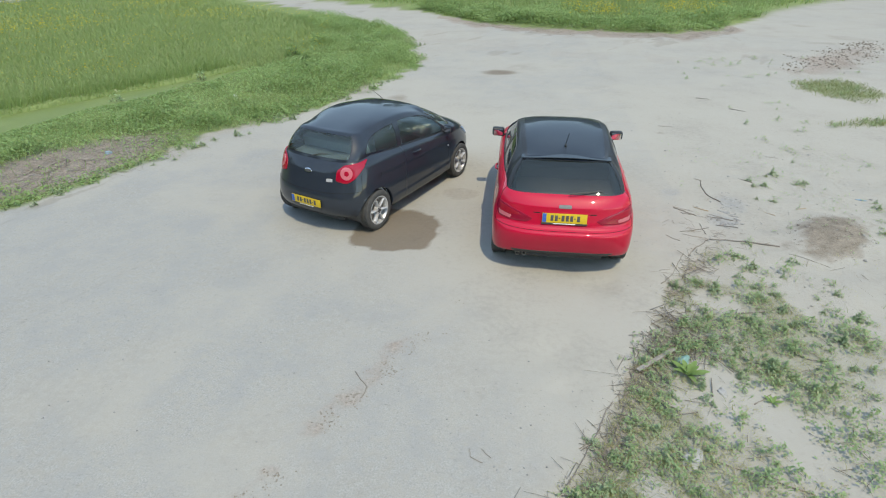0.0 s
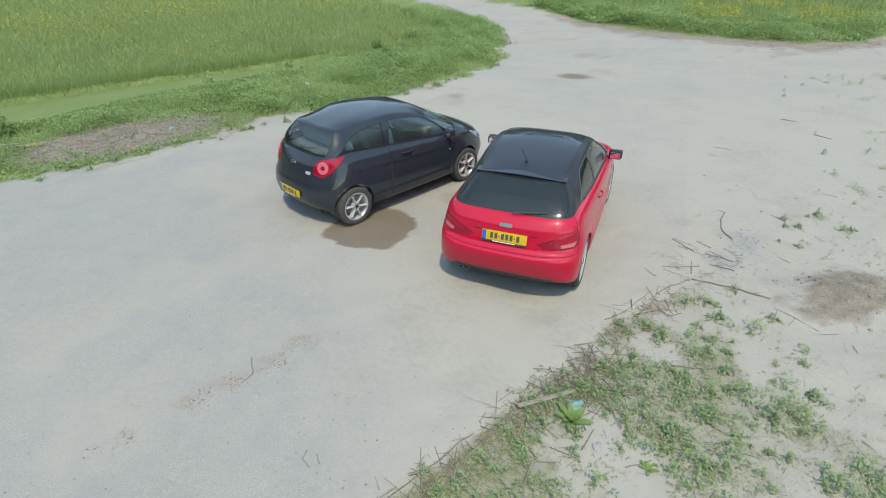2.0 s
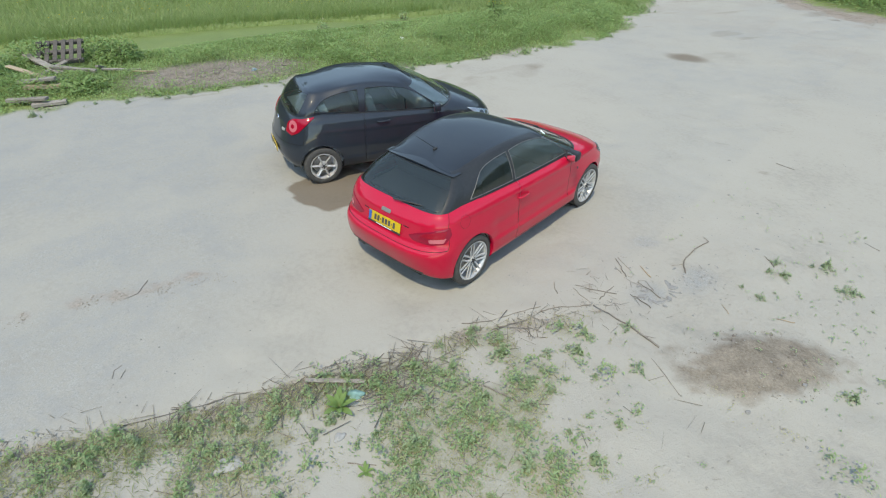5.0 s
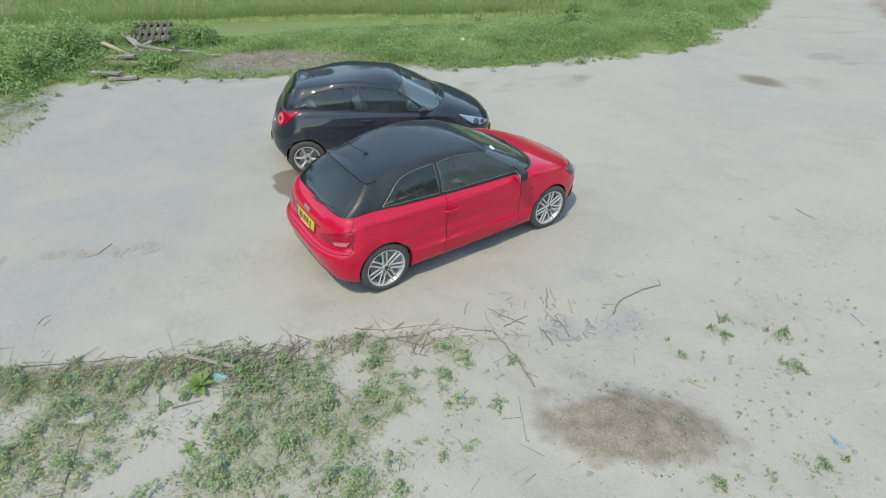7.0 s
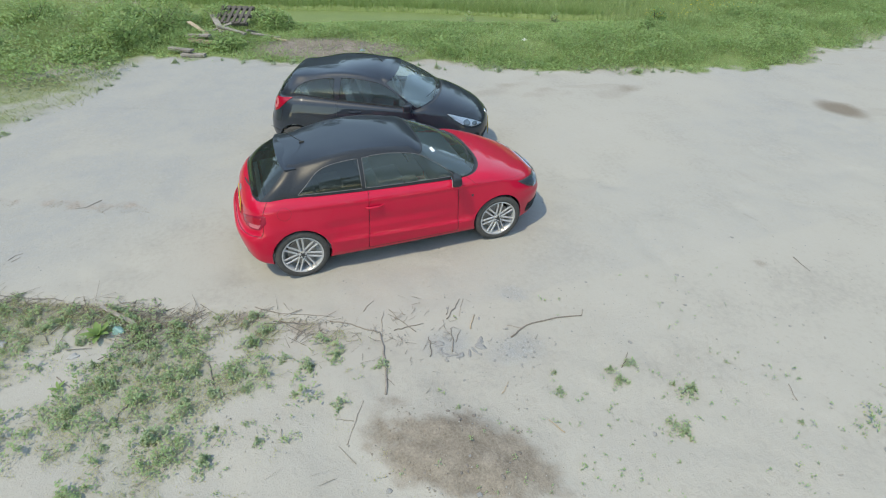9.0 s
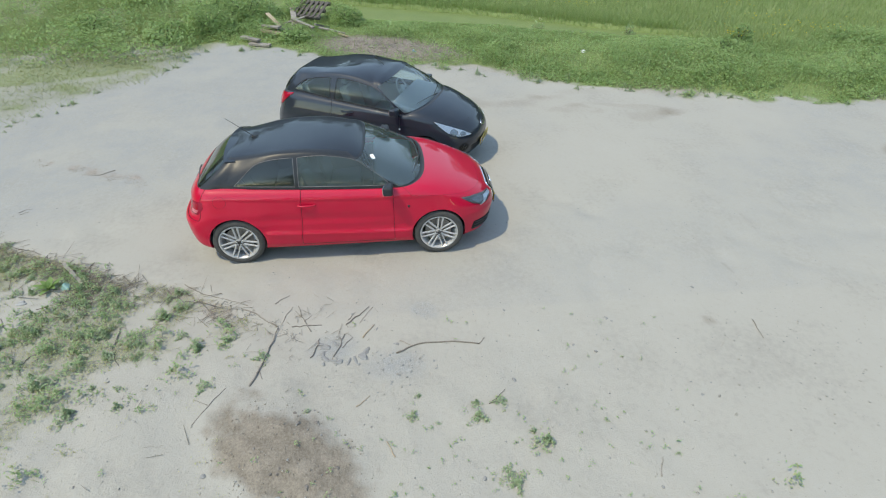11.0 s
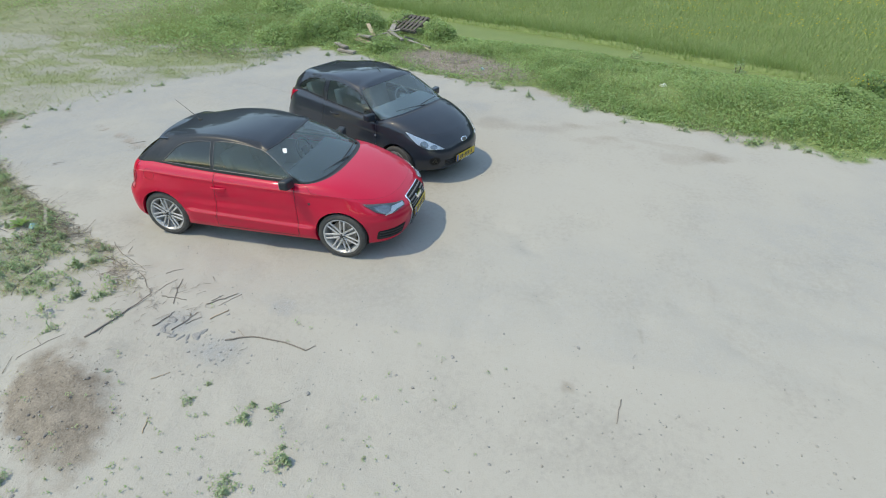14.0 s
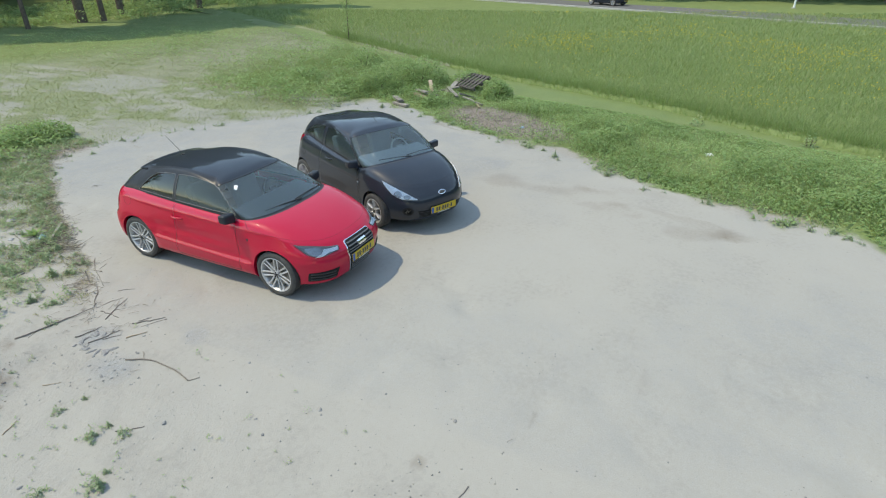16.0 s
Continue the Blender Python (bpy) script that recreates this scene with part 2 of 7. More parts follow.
def ground_sheet():
    xs, ys = axis_steps(-20, 7.5, 0.085, 900), axis_steps(-12.5, 21, 0.085, 900)
    X, Y = np.meshgrid(xs, ys)
    Z = height(X, Y)
    nx, ny = len(xs), len(ys)
    co = np.stack([X, Y, Z], -1).reshape(-1, 3)
    idx = np.arange(nx * ny).reshape(ny, nx)
    q = np.stack([idx[:-1, :-1], idx[:-1, 1:], idx[1:, 1:], idx[1:, :-1]], -1).reshape(-1, 4)
    me = bpy.data.meshes.new("ground")
    me.vertices.add(len(co))
    me.vertices.foreach_set("co", co.ravel())
    me.loops.add(q.size)
    me.loops.foreach_set("vertex_index", q.ravel())
    me.polygons.add(len(q))
    me.polygons.foreach_set("loop_start", np.arange(0, q.size, 4))
    me.polygons.foreach_set("use_smooth", np.ones(len(q), bool))
    me.update()
    x, y = co[:, 0], co[:, 1]
    n = fractal(x, y, 1.3, 4, 21) - 0.5
    # soil: under the weeds and grass
    ragged = 1.1 * (fractal(x, y, 0.9, 3, 53) - 0.5) + 0.7 * (fractal(x, y, 3.0, 3, 54) - 0.5)
    bank = smoothstep(-0.25, 0.30, bank_edge(y) - x + ragged) * (y > -4.4)
    south = smoothstep(0.45, -0.60, y - south_edge(x) + 1.3 * n) * smoothstep(2.2, 0.6, x) * 1.0
    strip = smoothstep(-0.15, 0.35, south_edge(x) - y) * smoothstep(4.6, 1.2, (south_edge(x) - y) * 0.80 - 0.30 * np.maximum(0, -3.2 - y) + 1.2 * n) * (x > -2.6) * smoothstep(5.8, 4.2, x + 0.8 * n) * smoothstep(0.0, -1.4, y)
    north = smoothstep(-0.4, 0.4, y - north_edge(x) + 1.2 * n)
    far = np.maximum(smoothstep(17, 30, np.abs(x + 2)) * (bank_edge(y) - x > 0), smoothstep(13, 17, x + 3 * n) * (y < 9 + 0.4 * x))
    patchy = smoothstep(0.45, 0.57, 0.6 * fractal(x, y, 0.45, 4, 31) + 0.4 * fractal(x * 1.5, y * 0.8, 1.7, 3, 32))
    corner = smoothstep(-8.4, -9.2, x) * smoothstep(-3.4, -4.2, y)
    soil = np.maximum.reduce([bank, corner, south * (0.46 + 0.30 * patchy) * smoothstep(-0.9, -2.6, x), 0.55 * strip * strip_zone(x, y) * smoothstep(0.32, 0.54, 0.6 * fractal(x, y, 1.5, 3, 84) + 0.4 * fractal(x, y, 4.0, 2, 89)), north, far, smoothstep(-16, -24, y) * (x < 6)])
    # mulch: brown rotting twigs and bark
    pile = np.exp(-(((x + 8.60 - 0.33 * (y - 0.75)) / 1.10) ** 2 + ((y - 0.75) / 2.05) ** 2) ** 2)
    rim = (0.6 + 0.9 * smoothstep(0.40, 0.58, fractal(x, y, 2.2, 3, 98))) * np.exp(-((south_edge(x) - y - 0.30 + 0.4 * n) / 0.34) ** 2) * (x > -2.4) * smoothstep(2.2, 1.6, x)
    nrim = np.exp(-((y - north_edge(x) + 0.6 + 2 * n) / 0.8) ** 2) * (x > -5) * (x < 9)
    debris = 0.62 * smoothstep(1.3, 0.3, np.hypot((0.66 * (x - 10.6) + 0.75 * (y - 14.0)) / 4.2, (0.75 * (x - 10.6) - 0.66 * (y - 14.0)) / 1.1) + 1.4 * n) + 0.35 * smoothstep(0.50, 0.68, fractal(x, y * 0.6, 0.9, 4, 91)) * smoothstep(8, 13, y + 0.3 * x) * (y < north_edge(x))
    dirt = 0.42 * smoothstep(0.9, 0.0, x - bank_edge(y) + 1.2 * n) * smoothstep(-1.0, -0.3, x - bank_edge(y)) * smoothstep(0.36, 0.58, fractal(x, y, 0.6, 3, 58))
    mulch = np.maximum.reduce([pile, dirt, rim * 0.42, nrim * 0.9, debris])
    # stains: a damp oily patch by the black car, the burnt heap, a dark patch far up the lot
    oil = smoothstep(1.08, 0.90, np.sqrt(((x + 2.21) / 0.66) ** 2 + ((y + 0.91) / 0.62) ** 2) + 0.55 * n + 0.45 * (fractal(x, y, 3.5, 3, 59) - 0.5)) * (0.62 + 0.5 * fractal(x, y, 2.5, 3, 60))
    oil2 = 0.30 * smoothstep(1.1, 0.5, np.sqrt(((x + 1.38) / 0.34) ** 2 + ((y - 0.45) / 0.25) ** 2) + 0.9 * n)
    far_patch = 0.62 * smoothstep(1.5, 0.2, np.sqrt(((x + 1.15) / 0.62) ** 2 + ((y - 9.75) / 0.42) ** 2) + 0.9 * n)
    oil = np.maximum.reduce([oil, oil2, far_patch])
    hu, hv = 0.82 * (x - 3.70) - 0.57 * (y + 0.36), 0.57 * (x - 3.70) + 0.82 * (y + 0.36)
    ash = smoothstep(1.28, 0.62, np.sqrt((hu / 0.46) ** 2 + (hv / 0.78) ** 2) + 0.5 * n + 0.45 * (fractal(x, y, 1.7, 3, 104) - 0.5) + 0.7 * (fractal(x, y, 5.0, 3, 57) - 0.5) + 0.8 * (fractal(hu * 0.5, hv * 1.6, 3.0, 3, 61) - 0.5))
    streak = np.exp(-((x + 1.44 - 0.50 * (y + 3.10) + 0.45 * n) / 0.19) ** 2) * smoothstep(-7.5, -4.5, y) * smoothstep(-2.7, -3.3, y) * smoothstep(0.30, 0.62, fractal(x, y, 2.6, 3, 43))
    track = np.exp(-((x + 5.02 - 0.42 * (y + 2.02) + 0.10 * n) / 0.07) ** 2) * smoothstep(-6.0, -4, y) * smoothstep(-0.8, -2.0, y)
    stains = sum(a * smoothstep(1.2, 0.3, np.hypot((x - px) / wx_, (y - py) / wy_) + 1.2 * n) for px, py, wx_, wy_, a in (
        (-4.35, 3.2, 0.62, 1.6, 0.31), (-4.9, 4.6, 0.45, 1.2, 0.24), (-3.42, 5.8, 0.55, 1.0, 0.29), (-3.9, 4.7, 0.35, 1.0, 0.22), (-5.9, 7.2, 0.5, 1.0, 0.35), (-3.6, 6.6, 0.3, 0.5, 0.22), (2.42, 4.11, 0.12, 0.10, 0.35), (1.5, 4.85, 0.35, 0.10, 0.30), (0.5, 5.7, 0.35, 0.10, 0.25)))
    along, across = 0.40 * x + 0.92 * y, 0.92 * x - 0.40 * y
    streaks = smoothstep(0.56, 0.74, fractal(along * 0.35, across * 1.3, 1.1, 4, 45)) * np.maximum(smoothstep(3.2, 0.6, x - bank_edge(y)), smoothstep(7.0, 12.0, y)) * 0.60
    mulch = np.maximum(mulch, streak * (0.36 + 0.30 * smoothstep(0.40, 0.62, fractal(x, y, 5.0, 3, 47))))
    oil = np.maximum.reduce([oil, track * 0.26, streaks * 0.55 * (bank < 0.1), np.clip(stains, 0, 0.5)])
    grit = np.clip(smoothstep(0.50, 0.70, fractal(x, y, 0.35, 4, 41)) * 0.30 * (x < 2) + smoothstep(-1.5, -6.0, x + 0.6 * y) * (0.35 + 0.65 * smoothstep(0.38, 0.58, fractal(x, y, 0.7, 4, 42))) + 0.4 * smoothstep(5.0, 9.0, y - 0.3 * x) * (0.3 + 0.6 * smoothstep(0.38, 0.58, fractal(x, y, 0.6, 4, 44))), 0, 1)
    grit = np.maximum.reduce([grit, 1.3 * smoothstep(1.1, 0.3, np.hypot((x - 2.75) / 0.28, (y - 0.60) / 0.40) + 0.8 * n), 1.2 * smoothstep(1.1, 0.3, np.hypot((x - 1.93) / 0.16, (y - 0.95) / 0.16) + 0.8 * n), 1.1 * smoothstep(1.1, 0.3, np.hypot((x - 2.45) / 0.25, (y + 0.05) / 0.30) + 0.8 * n)])
    grit = np.maximum(grit, 0.9 * smoothstep(-2.1, -3.8, x + 0.6 * y + 0.9 * n) * smoothstep(-0.1, 0.5, y - south_edge(x)) * smoothstep(-3.2, -1.6, x))
    loose = smoothstep(1.9, 2.9, x + 0.8 * n) * smoothstep(4.5, 1.5, y + n)
    tufty = np.exp(-((x - 8.0) / 1.1) ** 2 - ((y - 8.6) / 1.5) ** 2) + 0.8 * np.exp(-((x - 7.4) / 1.6) ** 2 - ((y - 5.4 - 0.25 * (x - 7.4)) / 0.42) ** 2)
    tufty = smoothstep(0.30, 0.80, tufty * (0.4 + 1.2 * fractal(x, y, 1.6, 4, 92)))
    soil = np.maximum(soil, 0.6 * tufty)
    green = np.clip(np.maximum.reduce([bank, north, far, 0.8 * tufty, south * (0.18 + 0.35 * patchy) * (x < -2), smoothstep(-16, -24, y) * (x < 6)]), 0, 1)
    for name, col in (("cover", (soil, mulch, ash, green)), ("marks", (oil, grit, loose, np.ones_like(x)))):
        a = me.color_attributes.new(name, "FLOAT_COLOR", "POINT")
        a.data.foreach_set("color", np.stack(col, -1).astype(np.float32).ravel())
    return me


def ground_material():
    t = Tree("sandy_ground")
    at = t.coords("Object")
    split = t.node("SeparateColor")
    cover = t.node("Attribute", attribute_name="cover")
    t.put(split.inputs[0], cover.outputs["Color"])
    soil, mulch, ash = split.outputs[:3]
    split2 = t.node("SeparateColor")
    t.put(split2.inputs[0], t.node("Attribute", attribute_name="marks").outputs["Color"])
    oil, grit, loose = split2.outputs[:3]
    fine, mid, big = t.noise(160, 3, at=at), t.noise(14, 5, 0.65, at=at), t.noise(0.8, 5, 0.6, at=at)
    speck = t.noise(70, 2, 0.5, at=at)
    # chalky sand, with grey stony parts and small dark grit
    sand = t.ramp(t.math("ADD", t.math("MULTIPLY", big, 0.6), t.math("MULTIPLY", mid, 0.4)), (0.30, (0.275, 0.264, 0.240)), (0.48, (0.335, 0.322, 0.290)), (0.75, (0.352, 0.341, 0.312)))
    stony = t.ramp(t.math("ADD", t.math("MULTIPLY", speck, 0.6), t.math("MULTIPLY", mid, 0.4)), (0.34, (0.195, 0.200, 0.200)), (0.62, (0.330, 0.334, 0.326)))
    gf = t.math("MULTIPLY", grit, t.ramp(mid, (0.35, 0.25), (0.65, 0.95)))
    col = t.mix(gf, sand, stony)
    mottle = t.ramp(t.noise(2.3, 6, 0.68, at=at), (0.46, 0.0), (0.62, 0.75))
    col = t.mix(t.math("MULTIPLY", t.math("MULTIPLY", mottle, grit), 0.8), col, (0.262, 0.270, 0.272))
    flecks = t.ramp(t.noise(24, 5, 0.75, at=at), (0.54, 0.0), (0.70, 0.55))
    col = t.mix(t.math("MULTIPLY", flecks, grit), col, (0.185, 0.188, 0.186))
    specks = t.ramp(t.noise(38, 2, 0.5, at=at), (0.66, 0.0), (0.74, 0.55))
    col = t.mix(t.math("MULTIPLY", specks, t.ramp(big, (0.45, 0.0), (0.7, 1.0))), col, (0.19, 0.175, 0.15))
    edge = t.ramp(t.math("ADD", soil, t.math("MULTIPLY", t.math("SUBTRACT", mid, 0.5), 0.8)), (0.18, 0.0), (0.80, 1.0))
    earth = t.ramp(t.math("ADD", t.math("MULTIPLY", mid, 0.5), t.math("MULTIPLY", big, 0.5)), (0.35, (0.180, 0.186, 0.132)), (0.65, (0.270, 0.274, 0.205)))
    turf = t.ramp(t.math("ADD", t.math("MULTIPLY", mid, 0.5), t.math("MULTIPLY", big, 0.5)), (0.35, (0.13, 0.18, 0.065)), (0.65, (0.20, 0.255, 0.10)))
    earth = t.mix(cover.outputs["Alpha"], earth, turf)
    col = t.mix(edge, col, earth)
    bark = t.ramp(t.noise(30, 4, 0.7, at=at), (0.35, (0.20, 0.170, 0.148)), (0.65, (0.35, 0.308, 0.275)))
    mf = t.ramp(t.math("ADD", mulch, t.math("MULTIPLY", t.math("SUBTRACT", mid, 0.5), 0.9)), (0.3, 0.0), (0.7, 1.0))
    col = t.mix(mf, col, bark)
    burnt = t.ramp(t.math("ADD", t.math("MULTIPLY", t.noise(45, 4, 0.7, at=at), 0.5), t.math("MULTIPLY", t.noise(7, 4, 0.6, at=at), 0.5)), (0.36, (0.138, 0.118, 0.096)), (0.64, (0.282, 0.248, 0.206)))
    af = t.ramp(t.math("ADD", ash, t.math("MULTIPLY", t.math("SUBTRACT", mid, 0.5), 1.1)), (0.15, 0.0), (0.85, 1.0))
    col = t.mix(af, col, burnt)
    damp = t.ramp(t.math("ADD", oil, t.math("MULTIPLY", t.math("SUBTRACT", mid, 0.5), 0.35)), (0.2, 0.0), (0.6, 1.0))
    of = t.math("MULTIPLY", damp, 0.92)
    col = t.mix(of, col, t.mix(1.0, col, (0.50, 0.42, 0.35), "MULTIPLY"))
    t.set(color=col, rough=t.math("SUBTRACT", 0.93, t.math("MULTIPLY", damp, 0.3)), spec=0.25)
    t.bump(t.math("ADD", t.math("MULTIPLY", fine, 0.3), t.math("ADD", t.math("ADD", mid, t.math("MULTIPLY", t.math("MULTIPLY", t.noise(6.5, 5, 0.65, at=at), loose), 1.3)), t.math("MULTIPLY", speck, 0.5))), t.math("ADD", 0.25, t.math("MULTIPLY", loose, 0.28)), 0.02)
    return t.m


ground = new("ground", ground_sheet())
ground.data.materials.append(ground_material())
tagged(ground, "pale chalky sand lot with grassy banks and stains", "ground", kind="structure")

# ---- helpers for things ----
def mesh_of(name, verts, faces, mat, smooth=True):
    me = bpy.data.meshes.new(name)
    me.from_pydata([tuple(v) for v in verts], [], [tuple(f) for f in faces])
    me.materials.append(mat)
    if smooth:
        me.polygons.foreach_set("use_smooth", [True] * len(me.polygons))
    me.update()
    return me


def part(name, bm, mat, parent, label="", smooth=True, sharp=35):
    """Links a bmesh as one mesh object under a thing or part."""
    me = bpy.data.meshes.new(name)
    bmesh.ops.recalc_face_normals(bm, faces=bm.faces)
    for f in bm.faces:
        f.smooth = smooth
    for e in bm.edges:
        if len(e.link_faces) == 2 and e.calc_face_angle(0) > radians(sharp):
            e.smooth = False
    bm.to_mesh(me)
    bm.free()
    me.materials.append(mat)
    ob = new(name, me)
    ob.parent = parent
    return tagged(ob, label)


def thing(name, m, label, category, group=""):
    ob = new(name)
    ob.matrix_basis = m
    return tagged(ob, label, category, group)


def add_box(bm, size, m=Matrix(), bevel=0.0, segments=2):
    r = bmesh.ops.create_cube(bm, size=1.0, matrix=m @ Matrix.Diagonal((*size, 1)))
    if bevel:
        edges = list({e for v in r["verts"] for e in v.link_edges})
        bmesh.ops.bevel(bm, geom=edges, offset=bevel, segments=segments, affect="EDGES", profile=0.6)


def box(size, m=Matrix(), bevel=0.0, segments=2):
    bm = bmesh.new()
    add_box(bm, size, m, bevel, segments)
    return bm


def lathe(profile, n=48, axis="X", close=True):
    """Turns (along, radius) pairs about the x axis."""
    bm = bmesh.new()
    rings = []
    for k in range(n):
        a = 2 * math.pi * k / n
        rings.append([bm.verts.new((x, r * math.cos(a), r * math.sin(a))) for x, r in profile])
    m = len(profile)
    for k in range(n):
        a, b = rings[k], rings[(k + 1) % n]
        for i in range(m if close else m - 1):
            j = (i + 1) % m
            bm.faces.new((a[i], a[j], b[j], b[i]))
    return bm


def tube(points, radius, n=8, taper=1.0, caps=True):
    """A round bar along points, its radius shrinking to taper times."""
    bm = bmesh.new()
    pts = [Vector(p) for p in points]
    rings = []
    for i, p in enumerate(pts):
        d = (pts[min(i + 1, len(pts) - 1)] - pts[max(i - 1, 0)]).normalized()
        u = d.orthogonal().normalized() if i == 0 else (u - d * u.dot(d)).normalized()
        v = d.cross(u)
        r = radius * (1 + (taper - 1) * i / max(1, len(pts) - 1))
        rings.append([bm.verts.new(p + (u * math.cos(2 * math.pi * k / n) + v * math.sin(2 * math.pi * k / n)) * r) for k in range(n)])
    for a, b in zip(rings, rings[1:]):
        for k in range(n):
            bm.faces.new((a[k], a[(k + 1) % n], b[(k + 1) % n], b[k]))
    if caps:
        bm.faces.new(rings[0][::-1])
        bm.faces.new(rings[-1])
    return bm


# ---- cars ----
NA, NB, NR, NQ = 22, 34, 14, 20      # samples: nose, fender side, rear side, tail


def half_loop(side, yf, zf, xa, ya, za, xc, yc, zc, yr, zr, nf=5.0, nr=5.0, bow=0.02, zbow=0.0, pf=1.0, pr=1.0, zp=2.0):
    """One level line of a car's right half, from the middle of its nose along the side to the middle of its tail."""
    out = []
    arc = [(k / NA, 1.0) for k in range(NA)] + [(1.0, 1.0 - k / NB) for k in range(NB)]
    for a, b in arc:
        k = (a ** nf + b ** nf) ** (-1 / nf)
        t = b * k
        out.append((xa * a * k, ya + (yf - ya) * t, za + (zf - za) * t ** pf))
    for t in side:
        w = 4 * t * (1 - t)
        out.append((xa + (xc - xa) * t + bow * w, ya + (yc - ya) * t, za + (zc - za) * t + zbow * (1 - abs(2 * t - 1) ** zp)))
    arc = [(1.0, (k + 1) / NR) for k in range(NR)] + [(1.0 - (k + 1) / NQ, 1.0) for k in range(NQ)]
    for a, b in arc:
        k = (a ** nr + b ** nr) ** (-1 / nr)
        t = b * k
        out.append((xc * a * k, yc + (yr - yc) * t, zc + (zr - zc) * t ** pr))
    return np.array(out)


def rows_between(loops, steps):
    """Smooth rows through level lines (Catmull-Rom from line to line)."""
    rows, tags = [], []
    for i in range(len(loops) - 1):
        p0, p1, p2, p3 = loops[max(i - 1, 0)], loops[i], loops[i + 1], loops[min(i + 2, len(loops) - 1)]
        for k in range(steps):
            t = k / steps
            rows.append(0.5 * (2 * p1 + (p2 - p0) * t + (2 * p0 - 5 * p1 + 4 * p2 - p3) * t * t + (3 * p1 - p0 - 3 * p2 + p3) * t ** 3))
            tags.append(i + t)
    rows.append(loops[-1])
    tags.append(len(loops) - 1.0)
    return rows, tags


def span(cuts, per_metre, length):
    """Side positions from 0 to 1: even steps between the cuts, with a narrow gap at each."""
    gap = 0.006 / length
    out, last = [], 0.0
    for c in (*cuts, None):
        end = 1.0 if c is None else c - gap / 2
        n = max(2, round((end - last) * length * per_metre))
        out += [last + (end - last) * k / n for k in range(n)]
        if c is not None:
            out += [c - gap / 2]
            last = c + gap / 2
    return out + [1.0]


class Shell:
    """A car's outer skin: level lines lofted into one sheet, then parted into panels and panes."""

    def __init__(self, lower, belt, roof, side, hood_bulge, glass_bulge, creases=None):
        self.side = side
        low, ltag = rows_between(lower, 10)
        rows, tags = list(low), [("low", t) for t in ltag]
        last = lower[-1]
        count = len(last)
        fade = np.array([min(1.0, (NA + NB - i) / (NB * 0.6)) if i < NA + NB else 0.0 for i in range(count)])
        for t in [k / 12 for k in range(1, 11)] + [0.905, 0.965]:
            row = last + (belt - last) * t
            w = 4 * t * (1 - t)
            row[:, 2] += w * (hood_bulge * fade + 0.012 * (1 - fade))
            row[:, 0] += w * 0.010 * (1 - fade) * (row[:, 0] > 0.05)
            rows.append(row)
            tags.append(("deck", t))
        rows.append(belt)
        tags.append(("glass", 0.0))
        edge = roof[0]
        for k in range(1, 24):
            t = k / 24
            row = belt + (edge - belt) * t
            w = 4 * t * (1 - t)
            out = np.zeros_like(row)
            out[:, 0] = np.where(row[:, 0] > 0.02, 1.0, 0.0) * np.minimum(1, row[:, 0] / 0.4)
            row[:, 0] += out[:, 0] * w * glass_bulge
            ends = np.array([1.0 if i < NA else -1.0 if i >= count - NQ else 0.0 for i in range(count)])
            row[:, 1] += ends * w * glass_bulge
            rows.append(row)
            tags.append(("glass", t))
        top, ttag = rows_between(roof, 5)
        rows += list(top)
        tags += [("roof", t) for t in ttag]
        rows = np.array(rows)
        if creases:
            for r, (kind, t) in enumerate(tags):
                if kind == "low":
                    rows[r, :, 0] += np.where(rows[r, :, 0] > 0.5, creases(rows[r, :, 1], rows[r, :, 2]), 0)
        # round the roof's corners: soften along each line and from line to line
        for _ in range(18):
            soft = rows.copy()
            soft[:, 1:-1] = 0.25 * rows[:, :-2] + 0.5 * rows[:, 1:-1] + 0.25 * rows[:, 2:]
            for r, (kind, t) in enumerate(tags):
                w = smoothstep(0.35, 1.0, t) if kind == "glass" else 1.0 if kind == "roof" else 0.0
                if w:
                    zone = np.array([1.0 if abs(i - NA - NB) < 30 or abs(i - count + NQ + NR) < 12 else 0.0 for i in range(count)])[:, None]
                    rows[r] += w * zone * (soft[r] - rows[r])
        first = tags.index(("roof", 0.0))
        for _ in range(4):
            soft = rows.copy()
            soft[1:-1] = 0.25 * rows[:-2] + 0.5 * rows[1:-1] + 0.25 * rows[2:]
            rows[first - 6:first + 8] += 0.8 * (soft[first - 6:first + 8] - rows[first - 6:first + 8])
        # one smooth crown for the roof's middle
        x, y = rows[first:, :, 0].ravel(), rows[first:, :, 1].ravel()
        terms = np.stack([x ** a * (y + 0.5) ** b for a in (0, 2, 4) for b in range(5 if a < 4 else 3)], -1)
        flat = terms @ np.linalg.lstsq(terms, rows[first:, :, 2].ravel(), rcond=None)[0]
        flat = flat.reshape(len(rows) - first, count)
        w = smoothstep(0.0, 8.0, np.arange(len(rows) - first))[:, None]
        rows[first:, :, 2] += w * (flat - rows[first:, :, 2])
        self.rows, self.tags, self.count = rows, tags, count
        self.ring = 2 * (count - 1)
        flip = self.rows[:, -2:0:-1].copy()
        flip[:, :, 0] *= -1
        self.grid = np.concatenate([self.rows, flip], axis=1)
        quads = []
        for r in range(len(rows) - 1):
            for i in range(self.ring):
                j = (i + 1) % self.ring
                quads.append((r * self.ring + i, r * self.ring + j, (r + 1) * self.ring + j, (r + 1) * self.ring + i))
        self.tree = BVHTree.FromPolygons([tuple(p) for p in self.grid.reshape(-1, 3)], quads)

    def half_index(self, i):
        """The right half's cell of a ring cell, and +1 (right) or -1 (left)."""
        if i < self.count - 1:
            return i, 1
        return self.ring - 1 - i, -1

